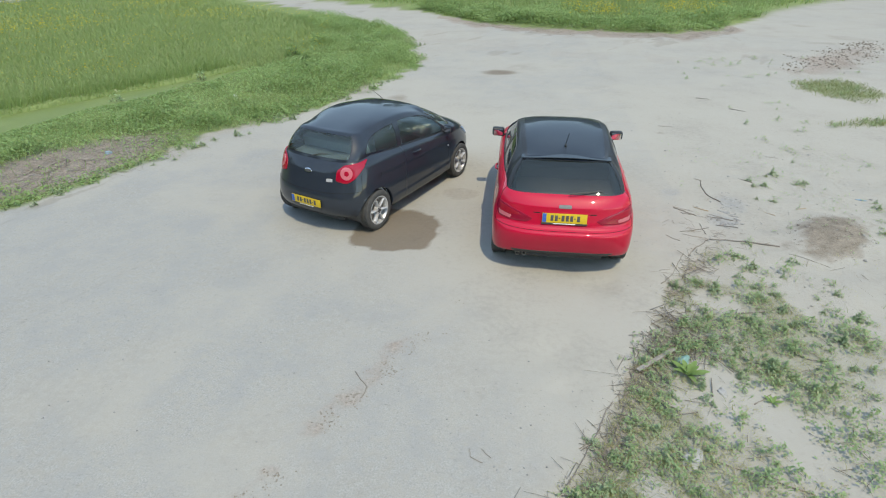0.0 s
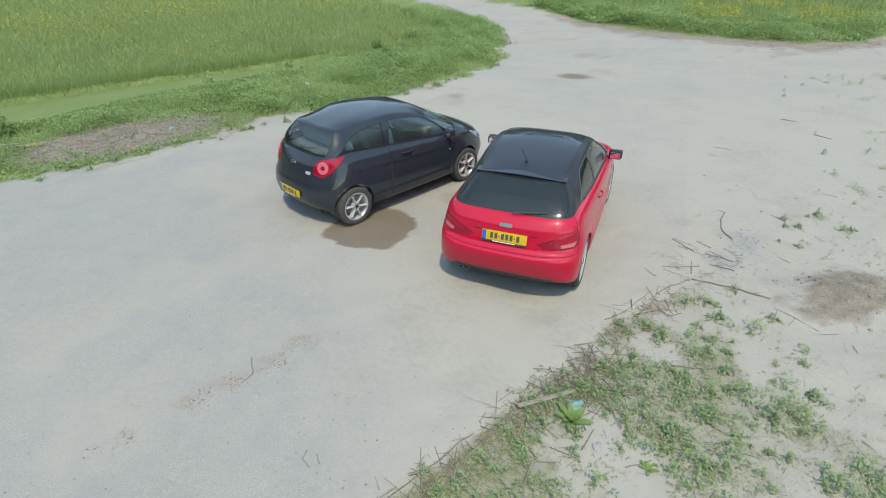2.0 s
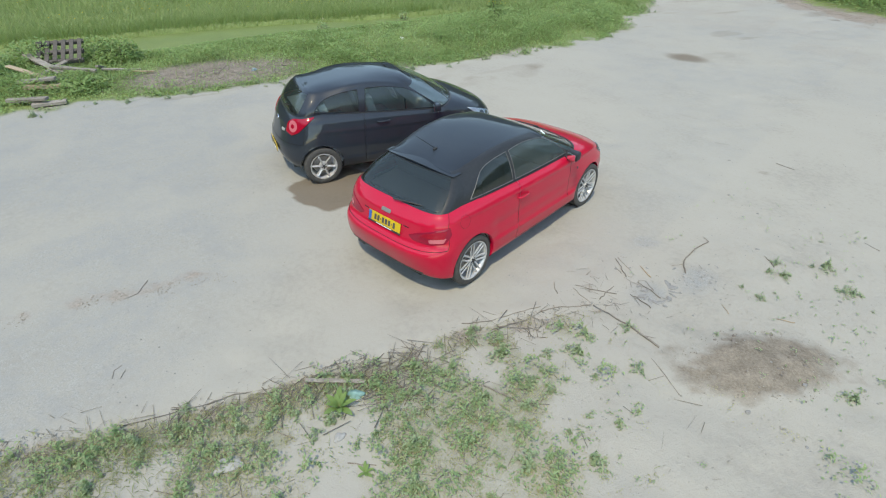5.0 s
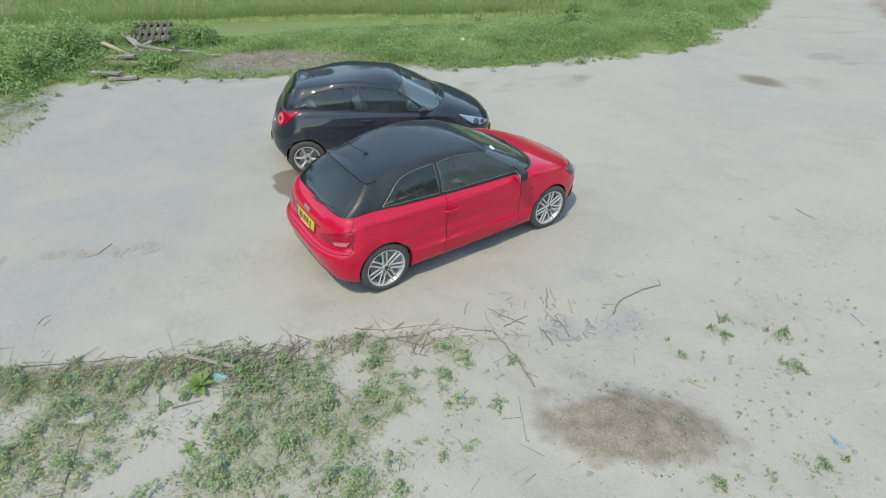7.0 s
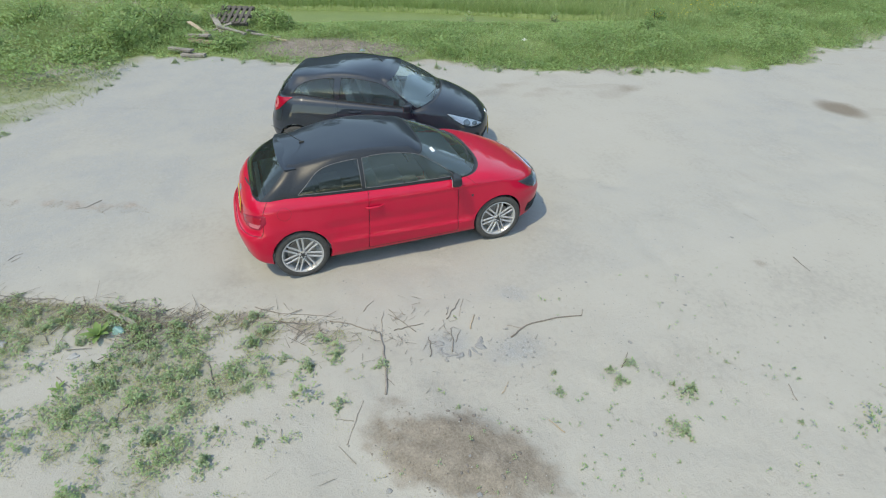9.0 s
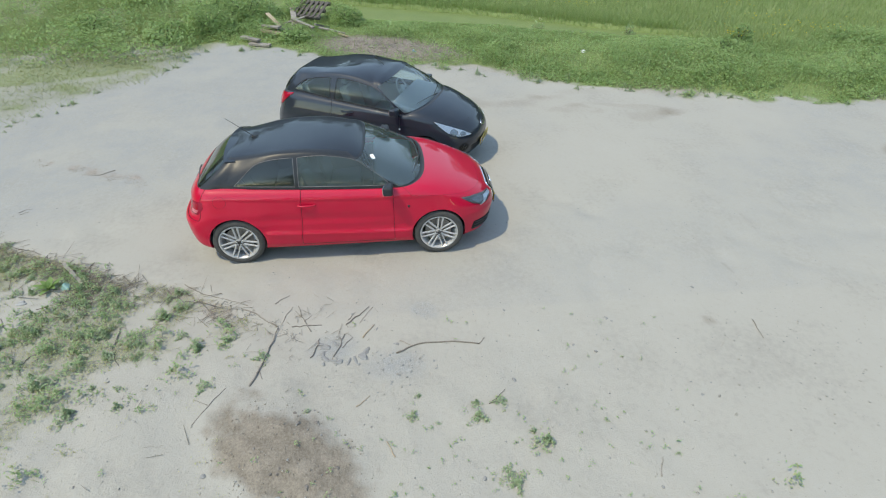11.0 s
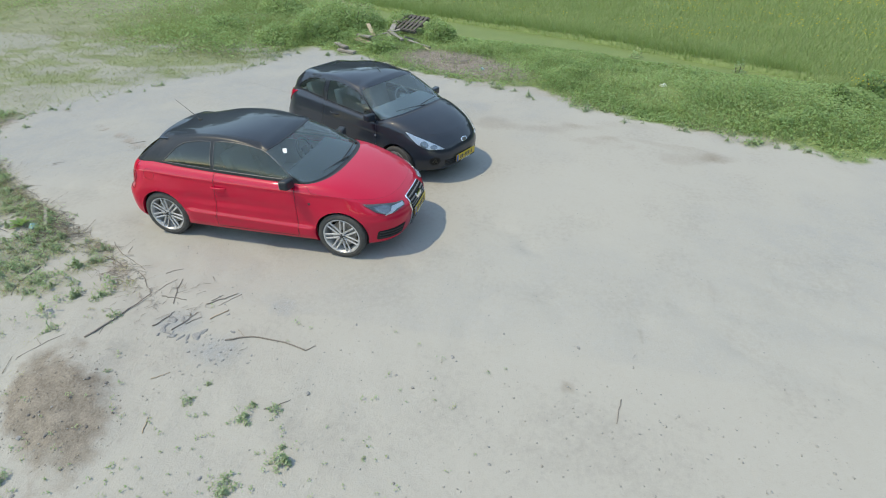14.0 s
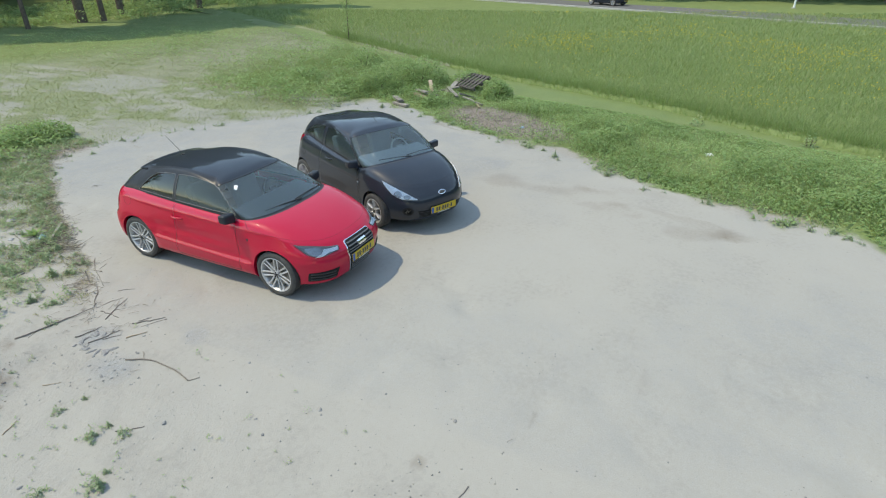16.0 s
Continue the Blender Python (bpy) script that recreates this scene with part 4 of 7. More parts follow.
def loops_red():
    side = span((0.03, 0.555, 0.89), 34, 2.16)
    above = list(np.interp(side, (0, 0.03, 0.555, 0.89, 1), (0, 0.03, 0.46, 0.75, 1)))
    L = lambda **k: half_loop(side, **k)
    U = lambda **k: half_loop(above, **k)
    lower = [
        L(yf=1.76, zf=0.20, xa=0.76, ya=0.74, za=0.19, xc=0.76, yc=-1.42, zc=0.20, yr=-1.72, zr=0.27, nf=3.4, nr=3.8),
        L(yf=1.91, zf=0.22, xa=0.835, ya=0.74, za=0.22, xc=0.825, yc=-1.42, zc=0.22, yr=-1.82, zr=0.30, nf=3.6, nr=3.8, bow=0.01),
        L(yf=1.97, zf=0.34, xa=0.850, ya=0.74, za=0.34, xc=0.848, yc=-1.42, zc=0.35, yr=-1.87, zr=0.40, nf=3.5, nr=3.6, bow=0.004),
        L(yf=2.01, zf=0.50, xa=0.865, ya=0.74, za=0.50, xc=0.858, yc=-1.38, zc=0.52, yr=-1.91, zr=0.53, nf=3.4, nr=3.3),
        L(yf=2.00, zf=0.56, xa=0.868, ya=0.74, za=0.60, xc=0.857, yc=-1.37, zc=0.62, yr=-1.905, zr=0.595, nf=3.3, nr=3.1, bow=0.004),
        L(yf=1.98, zf=0.62, xa=0.868, ya=0.74, za=0.70, xc=0.850, yc=-1.36, zc=0.72, yr=-1.825, zr=0.660, nf=3.2, nr=3.1, bow=0.008),
        L(yf=1.88, zf=0.715, xa=0.850, ya=0.74, za=0.865, xc=0.805, yc=-1.34, zc=0.895, yr=-1.785, zr=0.87, nf=2.9, nr=3.1, bow=0.020, pf=1.5),
    ]
    belt = L(yf=1.08, zf=0.985, xa=0.768, ya=0.74, za=0.945, xc=0.705, yc=-1.32, zc=1.000, yr=-1.665, zr=0.985, nf=2.6, nr=4.6, bow=0.030)
    roof = [
        U(yf=0.33, zf=1.315, xa=0.606, ya=0.22, za=1.275, xc=0.545, yc=-1.12, zc=1.232, yr=-1.29, zr=1.275, nf=2.7, nr=4.6, bow=0.010, zbow=0.105, zp=2.5),
        U(yf=0.23, zf=1.357, xa=0.520, ya=0.14, za=1.328, xc=0.478, yc=-1.09, zc=1.282, yr=-1.25, zr=1.296, nf=2.4, nr=4.6, bow=0.010, zbow=0.075, zp=2.4),
        U(yf=0.12, zf=1.382, xa=0.27, ya=0.02, za=1.380, xc=0.25, yc=-1.05, zc=1.316, yr=-1.20, zr=1.308, nf=2.1, nr=3.6, zbow=0.034),
        U(yf=0.04, zf=1.388, xa=0.0, ya=-0.04, za=1.395, xc=0.0, yc=-1.03, zc=1.324, yr=-1.15, zr=1.314, nf=2.0, nr=3.6, bow=0.0, zbow=0.034),
    ]

    def creases(y, z):
        top, low = np.interp(y, (-1.5, -1.1, 0.3, 1.6), (0.925, 0.892, 0.862, 0.845)), np.interp(y, (-0.8, 0.8), (0.47, 0.42))
        ends = smoothstep(-1.70, -1.10, y) * smoothstep(1.55, 1.2, y)
        between = smoothstep(-0.98, -0.80, y) * smoothstep(0.98, 0.80, y)
        hollow = smoothstep(0.0, 0.03, top - z) * (0.45 + 0.55 * smoothstep(0.0, 0.30, top - z)) * (smoothstep(-0.04, 0.06, z - low) * between + smoothstep(0.30, 0.08, top - z) * (1 - between))
        return ends * -0.017 * hollow + between * 0.022 * smoothstep(0.0, 0.045, low - z) * smoothstep(0.0, 0.10, z - 0.20)
    return Shell(lower, belt, roof, side, 0.035, 0.030, creases)


def loops_black():
    side = span((0.03, 0.675, 0.90), 34, 1.93)
    above = list(np.interp(side, (0, 0.03, 0.675, 0.90, 1), (0, 0.03, 0.61, 0.78, 1)))
    L = lambda **k: half_loop(side, **k)
    U = lambda **k: half_loop(above, **k)
    lower = [
        L(yf=1.69, zf=0.20, xa=0.72, ya=0.78, za=0.20, xc=0.72, yc=-1.15, zc=0.20, yr=-1.56, zr=0.26, nf=2.8, nr=2.8),
        L(yf=1.84, zf=0.22, xa=0.79, ya=0.78, za=0.23, xc=0.78, yc=-1.15, zc=0.23, yr=-1.68, zr=0.29, nf=2.8, nr=2.8, bow=0.01),
        L(yf=1.915, zf=0.36, xa=0.810, ya=0.78, za=0.36, xc=0.810, yc=-1.15, zc=0.37, yr=-1.745, zr=0.40, nf=2.8, nr=2.8),
        L(yf=1.945, zf=0.50, xa=0.826, ya=0.78, za=0.52, xc=0.818, yc=-1.15, zc=0.55, yr=-1.76, zr=0.55, nf=2.7, nr=2.6),
        L(yf=1.91, zf=0.63, xa=0.828, ya=0.78, za=0.70, xc=0.805, yc=-1.13, zc=0.74, yr=-1.715, zr=0.70, nf=2.5, nr=2.5),
        L(yf=1.80, zf=0.745, xa=0.808, ya=0.78, za=0.840, xc=0.760, yc=-1.10, zc=0.935, yr=-1.65, zr=0.89, nf=2.4, nr=2.5, bow=0.015, pf=1.5),
    ]
    belt = L(yf=1.12, zf=1.020, xa=0.748, ya=0.78, za=0.905, xc=0.655, yc=-1.12, zc=1.045, yr=-1.54, zr=1.020, nf=2.5, nr=3.4, bow=0.025)
    roof = [
        U(yf=0.40, zf=1.372, xa=0.622, ya=0.26, za=1.290, xc=0.530, yc=-1.00, zc=1.300, yr=-1.28, zr=1.325, nf=2.7, nr=4.2, bow=0.016, zbow=0.092, zp=2.4),
        U(yf=0.30, zf=1.412, xa=0.540, ya=0.18, za=1.355, xc=0.46, yc=-0.97, zc=1.345, yr=-1.23, zr=1.348, nf=2.4, nr=4.0, bow=0.014, zbow=0.068, zp=2.4),
        U(yf=0.22, zf=1.430, xa=0.27, ya=0.08, za=1.420, xc=0.23, yc=-0.95, zc=1.368, yr=-1.15, zr=1.358, nf=2.1, nr=3.2, zbow=0.034),
        U(yf=0.14, zf=1.436, xa=0.0, ya=0.02, za=1.440, xc=0.0, yc=-0.93, zc=1.375, yr=-1.08, zr=1.364, nf=2.0, nr=3.2, bow=0.0, zbow=0.034),
    ]

    def creases(y, z):
        top = np.interp(y, (-1.3, 0.9), (0.80, 0.74))
        ends = smoothstep(-1.35, -1.0, y) * smoothstep(1.1, 0.7, y)
        return ends * (-0.010 * smoothstep(0.0, 0.03, top - z) * smoothstep(0.25, 0.06, top - z) + 0.012 * smoothstep(0.0, 0.05, 0.40 - z) * smoothstep(0.0, 0.10, z - 0.20))
    return Shell(lower, belt, roof, side, 0.030, 0.035, creases)


RED_AT, BLACK_AT = pose(0.028, 0, 0) @ Matrix.Diagonal((0.966, 1, 1, 1)), pose(-2.635, 0.595, 0, 0, 0, -23.0) @ pose(0.02, -0.075, 0) @ Matrix.Scale(0.975, 4)
red = thing("hatchback_car", RED_AT, "bright red three-door hatchback with gloss black roof, parked on pale sand", "car", "parked cars")
rs = loops_red()
build_car(red, rs, dict(
    cuts=(0.03, 0.555, 0.89), length=2.16, rail=True, seal=SEAL,
    panes=dict(side_window=[(-0.425, 1.006), (-0.42, 1.318), (-0.31, 1.329), (-0.2, 1.332), (-0.1, 1.328), (0.0, 1.317), (0.1, 1.301), (0.2, 1.278), (0.29, 1.246), (0.375, 1.203), (0.46, 1.148), (0.545, 1.085), (0.62, 1.020), (0.645, 0.984)],
               quarter_window=[(-1.175, 1.022), (-1.165, 1.034), (-1.06, 1.128), (-0.99, 1.190), (-0.93, 1.233), (-0.86, 1.264), (-0.79, 1.283), (-0.69, 1.300), (-0.58, 1.311), (-0.47, 1.317), (-0.468, 1.007)]), sill=1.35, gate=4.4, bumper_front=1.62, bumper_rear=-1.62, screen_edge=3, rear_low=0.03, rear_in=0, c_pillar=0.8,
    axles=(1.235, -1.235), hub=0.316, arch=0.338, paint=RED, roof=ROOF_BLACK, roof_label="gloss black roof", frame=SATIN, gate_mat=ROOF_BLACK, rear_glass=TINTED, rear_label="dark tinted glass",
    side_glass=SIDE_TINT, side_label="lightly tinted side glass", quarter_glass=TINTED, handle=(-0.36, 0.80), strip=SATIN, strip_label="", half=0.86, floor=(1.75, -1.75), gate_y=-1.72, track=0.755, tyre=0.31, tread=0.19, rim=0.232,
    spokes=dict(pairs=7, bars=((-0.50, -0.13), (0.50, 0.13)), thick=0.022, wide=0.015, hub=0.042, label="silver alloy rim with seven double spokes"),
    seat_y=0.02, seat_z=0.50, seat_mat=CABIN, seat_label="dark cloth car seat", dash=(0.70, 0.86), dash_mat=SHELF, shelf_z=0.93, wheel_mat=PLASTIC, mirror_y=0.22, mirror_z=1.26))
black = thing("hatchback_car", BLACK_AT, "small glossy black three-door hatchback parked on pale sand", "car", "parked cars")
bs = loops_black()
build_car(black, bs, dict(
    cuts=(0.03, 0.675, 0.90), length=1.93, rail=False, seal=SATIN,
    panes=dict(side_window=[(-0.46, 1.012), (-0.415, 1.335), (-0.33, 1.342), (-0.2, 1.338), (-0.06, 1.324), (0.08, 1.300), (0.2, 1.277), (0.3, 1.234), (0.4, 1.178), (0.49, 1.115), (0.58, 1.040), (0.66, 0.965), (0.67, 0.935)],
               quarter_window=[(-1.205, 1.085), (-1.195, 1.115), (-1.14, 1.175), (-1.07, 1.220), (-1.0, 1.252), (-0.91, 1.278), (-0.82, 1.298), (-0.69, 1.318), (-0.53, 1.330), (-0.545, 1.022), (-0.8, 1.045), (-1.15, 1.075)]), sill=1.35, gate=3.6, bumper_front=1.52, bumper_rear=-1.50, screen_edge=3, rear_low=0.10, rear_in=1, c_pillar=0.86,
    axles=(1.14, -1.20), hub=0.295, arch=0.325, paint=BLACK, roof=BLACK, roof_label="", frame=BLACK, gate_mat=BLACK, rear_glass=WINDOW, rear_label="clear glass",
    side_glass=WINDOW, side_label="clear side glass", quarter_glass=WINDOW, handle=(-0.20, 0.86), strip=PLASTIC, strip_label="", half=0.82, floor=(1.60, -1.60), gate_y=-1.60, track=0.742, tyre=0.288, tread=0.165, rim=0.200,
    spokes=dict(pairs=6, bars=((0.0, 0.0),), thick=0.026, wide=0.062, hub=0.062, label="silver alloy rim with six broad spokes"),
    seat_y=0.02, seat_z=0.52, seat_mat=CABIN, seat_label="dark cloth car seat", dash=(0.74, 0.90), dash_mat=CABIN, shelf_z=0.98, wheel_mat=CABIN_LIGHT, mirror_y=0.30, mirror_z=1.34))

# ---- lamps, grilles and small parts of the red car ----
SLAT_GREY = grained("grey_grille_slat", (0.13, 0.13, 0.135), (0.18, 0.18, 0.185), 20, 0.4, 0.05)
LAMP_SILVER = grained("lamp_silver", (0.78, 0.80, 0.81), (0.90, 0.91, 0.92), 35, 0.3, 0.1)
LAMP_GREY = grained("lamp_grey", (0.09, 0.095, 0.10), (0.16, 0.165, 0.17), 30, 0.3, 0.1, metal=0.2)
DARK_LENS = grained("dark_red_lens", (0.21, 0.005, 0.026), (0.28, 0.008, 0.034), 60, 0.12, 0.0)
LAMP_DIM = grained("dim_lamp_reflector", (0.20, 0.21, 0.22), (0.42, 0.44, 0.45), 45, 0.25, 0.2, metal=0.5)
def mirrored(points, s):
    return [(p[0] * s, p[1]) for p in points] if s > 0 else [(p[0] * s, p[1]) for p in points][::-1]


def lip(car, name, mat, points, thick, deep, label=""):
    """A blade-like strip along points, deep towards -y and thinning to its edge."""
    bm = bmesh.new()
    rings = []
    for p in points:
        p = Vector(p)
        rings.append([bm.verts.new(p + Vector(o)) for o in ((0, 0.05, -thick), (0, 0.05, thick * 0.3), (0, -deep, thick * 0.1), (0, -deep, -thick * 0.35), (0, -deep * 0.6, -thick))])
    for a, b in zip(rings, rings[1:]):
        for k in range(5):
            bm.faces.new((a[k], a[(k + 1) % 5], b[(k + 1) % 5], b[k]))
    bm.faces.new(rings[0])
    bm.faces.new(rings[-1][::-1])
    return part(name, bm, mat, car, label, sharp=60)


def depth_at(shell, x, z, s):
    """y of the skin at (x, z), seen from the front (s = 1) or the back (s = -1)."""
    hit, _ = shell.onto((x, s * 3, z), (0, -s, 0))
    return hit.y if hit else s * 1.8


for s in (1, -1):
    n, at = (s * 0.62, 0.78, 0), (s * 0.60, 1.80, 0.685)
    shape = mirrored([(-0.31, 0.075), (-0.10, 0.050), (0.10, 0.012), (0.25, -0.010), (0.245, -0.055), (0.13, -0.060), (0.03, -0.078), (-0.09, -0.072), (-0.19, -0.030)], s)
    lamp = part("headlight", on_skin(rs, n, at, rounded(shape, 0.02), 0.004, 0.006), LAMP_GREY, red, "clear headlight with chrome reflector")
    part("reflector", on_skin(rs, n, at, rounded(mirrored([(-0.20, 0.03), (-0.05, 0.03), (0.04, 0.0), (0.02, -0.06), (-0.08, -0.07), (-0.16, -0.03)], s), 0.02), 0.007, 0.0), LAMP_DIM, lamp)
    part("light_strip", on_skin(rs, n, at, rounded(mirrored([(0.04, -0.005), (0.235, -0.018), (0.235, -0.048), (0.10, -0.048), (0.0, -0.075), (-0.09, -0.08), (-0.04, -0.058), (0.0, -0.045)], s), 0.01), 0.009, 0.0), LAMP_SILVER, lamp)
    part("lamp_cover", on_skin(rs, n, at, rounded(shape, 0.02), 0.014, 0.004), LAMP_GLASS, lamp)
    n, at = (s * 0.40, 0.92, 0), (s * 0.60, 1.86, 0.335)
    vent = part("lower_vent", on_skin(rs, n, at, rounded(mirrored([(-0.20, 0.060), (0.19, 0.085), (0.15, -0.065), (-0.21, -0.065)], s), 0.02), 0.004, 0.006), SEAM, red, "dark lower air intake with slats")
    for k in range(3):
        z = 0.042 - 0.040 * k
        part("vent_slat", on_skin(rs, n, at, rounded(mirrored([(-0.18, z + 0.006), (0.13, z + 0.006), (0.13, z - 0.006), (-0.18, z - 0.006)], s), 0.004), 0.014, 0.004), PLASTIC, vent)
    n, at = (s * 0.50, -0.866, 0), (s * 0.60, -1.75, 0.785)
    shape = mirrored([(-0.23, -0.060), (-0.17, -0.100), (0.04, -0.105), (0.21, -0.085), (0.27, 0.000), (0.25, 0.085), (0.10, 0.062), (-0.10, 0.000)], s)
    lamp = part("tail_light", on_skin(rs, n, at, rounded(shape, 0.02), 0.006, 0.005), DARK_LENS, red, "dark red tail light with a brighter lower band")
    part("bright_band", on_skin(rs, n, at, rounded(mirrored([(0.02, -0.050), (0.03, -0.086), (0.19, -0.072), (0.22, -0.020)], s), 0.012), 0.0085, 0.0), PALE_LENS, lamp)
    part("red_field", on_skin(rs, n, at, rounded(mirrored([(-0.10, -0.040), (0.20, -0.032), (0.22, 0.050), (0.12, 0.040), (-0.04, 0.000)], s), 0.012), 0.0085, 0.0), RED_LENS, lamp)
    mirror(red, SATIN, (s * 0.80, 0.62, 0.985), s, SATIN)
    part("side_badge", on_skin(rs, (s, 0, 0), (s * 0.86, 0.86, 0.73), rounded([(-0.018, 0.013), (0.018, 0.013), (0.010, -0.018), (-0.010, -0.018)], 0.004), 0.004, 0.003), SATIN, red)
n, at = (0, 1, 0), (0, 2.0, 0.475)
frame_shape = [(-0.27, 0.215), (0.27, 0.215), (0.31, 0.09), (0.215, -0.255), (-0.215, -0.255), (-0.31, 0.09)]
grille = part("grille", on_skin(rs, n, at, rounded(frame_shape, 0.03), 0.012, 0.006), CHROME, red, "dark slatted grille in a chrome frame")
part("grille_back", on_skin(rs, n, at, rounded([(x * 0.968, z * 0.968) for x, z in frame_shape], 0.028), 0.016, 0.002), SEAM, grille)
for k in range(12):
    z = 0.175 - 0.035 * k
    half = np.interp(z, (-0.255, 0.09, 0.215), (0.200, 0.290, 0.252)) * 0.97
    part("grille_slat", on_skin(rs, n, at, rounded([(-half, z + 0.006), (half, z + 0.006), (half, z - 0.006), (-half, z - 0.006)], 0.004), 0.024, 0.0), SLAT_GREY, grille)
part("emblem", on_skin(rs, n, (0, 2.0, 0.60), rounded([(-0.095, 0.026), (0.095, 0.026), (0.095, -0.026), (-0.095, -0.026)], 0.025), 0.034, 0.0), CHROME, red, "plain chrome emblem")
y = depth_at(rs, 0, 0.46, 1)
plate(red, "number_plate", pose(0, y + 0.032, 0.47, -2))
y = depth_at(rs, 0, 0.755, -1)
part("plate_recess", on_skin(rs, (0, -1, 0), (0, -1.9, 0.755), rounded([(-0.30, 0.068), (0.30, 0.068), (0.28, -0.068), (-0.28, -0.068)], 0.02), 0.003, 0.003), RED, red)
plate(red, "number_plate", pose(0, y - 0.012, 0.755, 12, 0, 180))
part("emblem", on_skin(rs, (0, -1, 0), (0, -1.9, 0.880), rounded([(-0.075, 0.018), (0.075, 0.018), (0.075, -0.018), (-0.075, -0.018)], 0.017), 0.005, 0.002), SHELF, red, "plain silver emblem")
part("gate_recess_line", on_skin(rs, (0, -1, 0), (0, -1.9, 0.795), rounded([(-0.37, 0.012), (0.37, 0.012), (0.37, 0.002), (-0.37, 0.002)], 0.004), 0.003, 0.002), SEAM, red, "dark shut line above the number plate")
part("valance", on_skin(rs, (0, -1, 0), (0, -1.9, 0.305), rounded([(-0.62, 0.035), (0.62, 0.035), (0.56, -0.035), (-0.56, -0.035)], 0.02), 0.006, 0.004), PLASTIC, red, "black lower valance")
for x in (-0.44, -0.52):
    part("exhaust_pipe", lathe([(0, 0.021), (0.10, 0.021), (0.10, 0.026), (0, 0.026)], 20), STEEL, red).matrix_basis = Matrix.Translation((x, -1.795, 0.262)) @ Matrix.Rotation(math.pi / 2, 4, "Z")
lip(red, "roof_spoiler", ROOF_BLACK, [(x, -1.245 + 0.05 * (abs(x) / 0.54) ** 3, 1.298 - 0.034 * (x / 0.54) ** 2) for x in np.linspace(-0.54, 0.54, 21)], 0.013, 0.075, "gloss black roof spoiler")
part("rear_wiper", tube([(0.04, -1.700, 1.005), (0.18, -1.685, 1.022), (0.42, -1.630, 1.030)], 0.010, 6, 0.6), PLASTIC, red)
for a, b in (((-0.55, 0.96, 1.005), (0.05, 1.035, 1.030)), ((-0.05, 1.06, 1.010), (0.52, 0.93, 1.015))):
    mid = (Vector(a) + Vector(b)) / 2 + Vector((0, 0.01, 0.012))
    part("wiper", tube([a, mid, b], 0.010, 6, 0.7), PLASTIC, red)
aerial = part("aerial", tube([(0, -1.00, 1.35), (0, -1.10, 1.43), (0, -1.30, 1.59)], 0.005, 6, 0.5), PLASTIC, red, "thin black roof aerial")
part("aerial_foot", box((0.026, 0.06, 0.024), pose(0, -1.00, 1.345, 6), 0.010), PLASTIC, aerial)
hit, nrm = rs.onto((0.50, 0.62, 1.9), (0, -0.25, -1))
for k, (w, m) in enumerate(((0.048, WHITE), (0.030, TEAL))):
    q = Vector(nrm).to_track_quat("Z", "Y").to_matrix().to_4x4()
    part("windscreen_sticker", box((w, 0.07 if k == 0 else 0.03, 0.0012), Matrix.Translation(hit + nrm * (0.002 + 0.0015 * k)) @ q, 0.0004), m, red, "small white and teal sticker")
ring = []
for k in range(33):
    a = 2 * math.pi * k / 32
    p, nn = rs.onto((1.5, -1.36 + 0.075 * math.cos(a), 0.865 + 0.07 * math.sin(a)), (-1, 0, 0))
    ring.append(p)
part("fuel_flap_gap", tube(ring, 0.0014, 5, caps=False), SEAM, red)

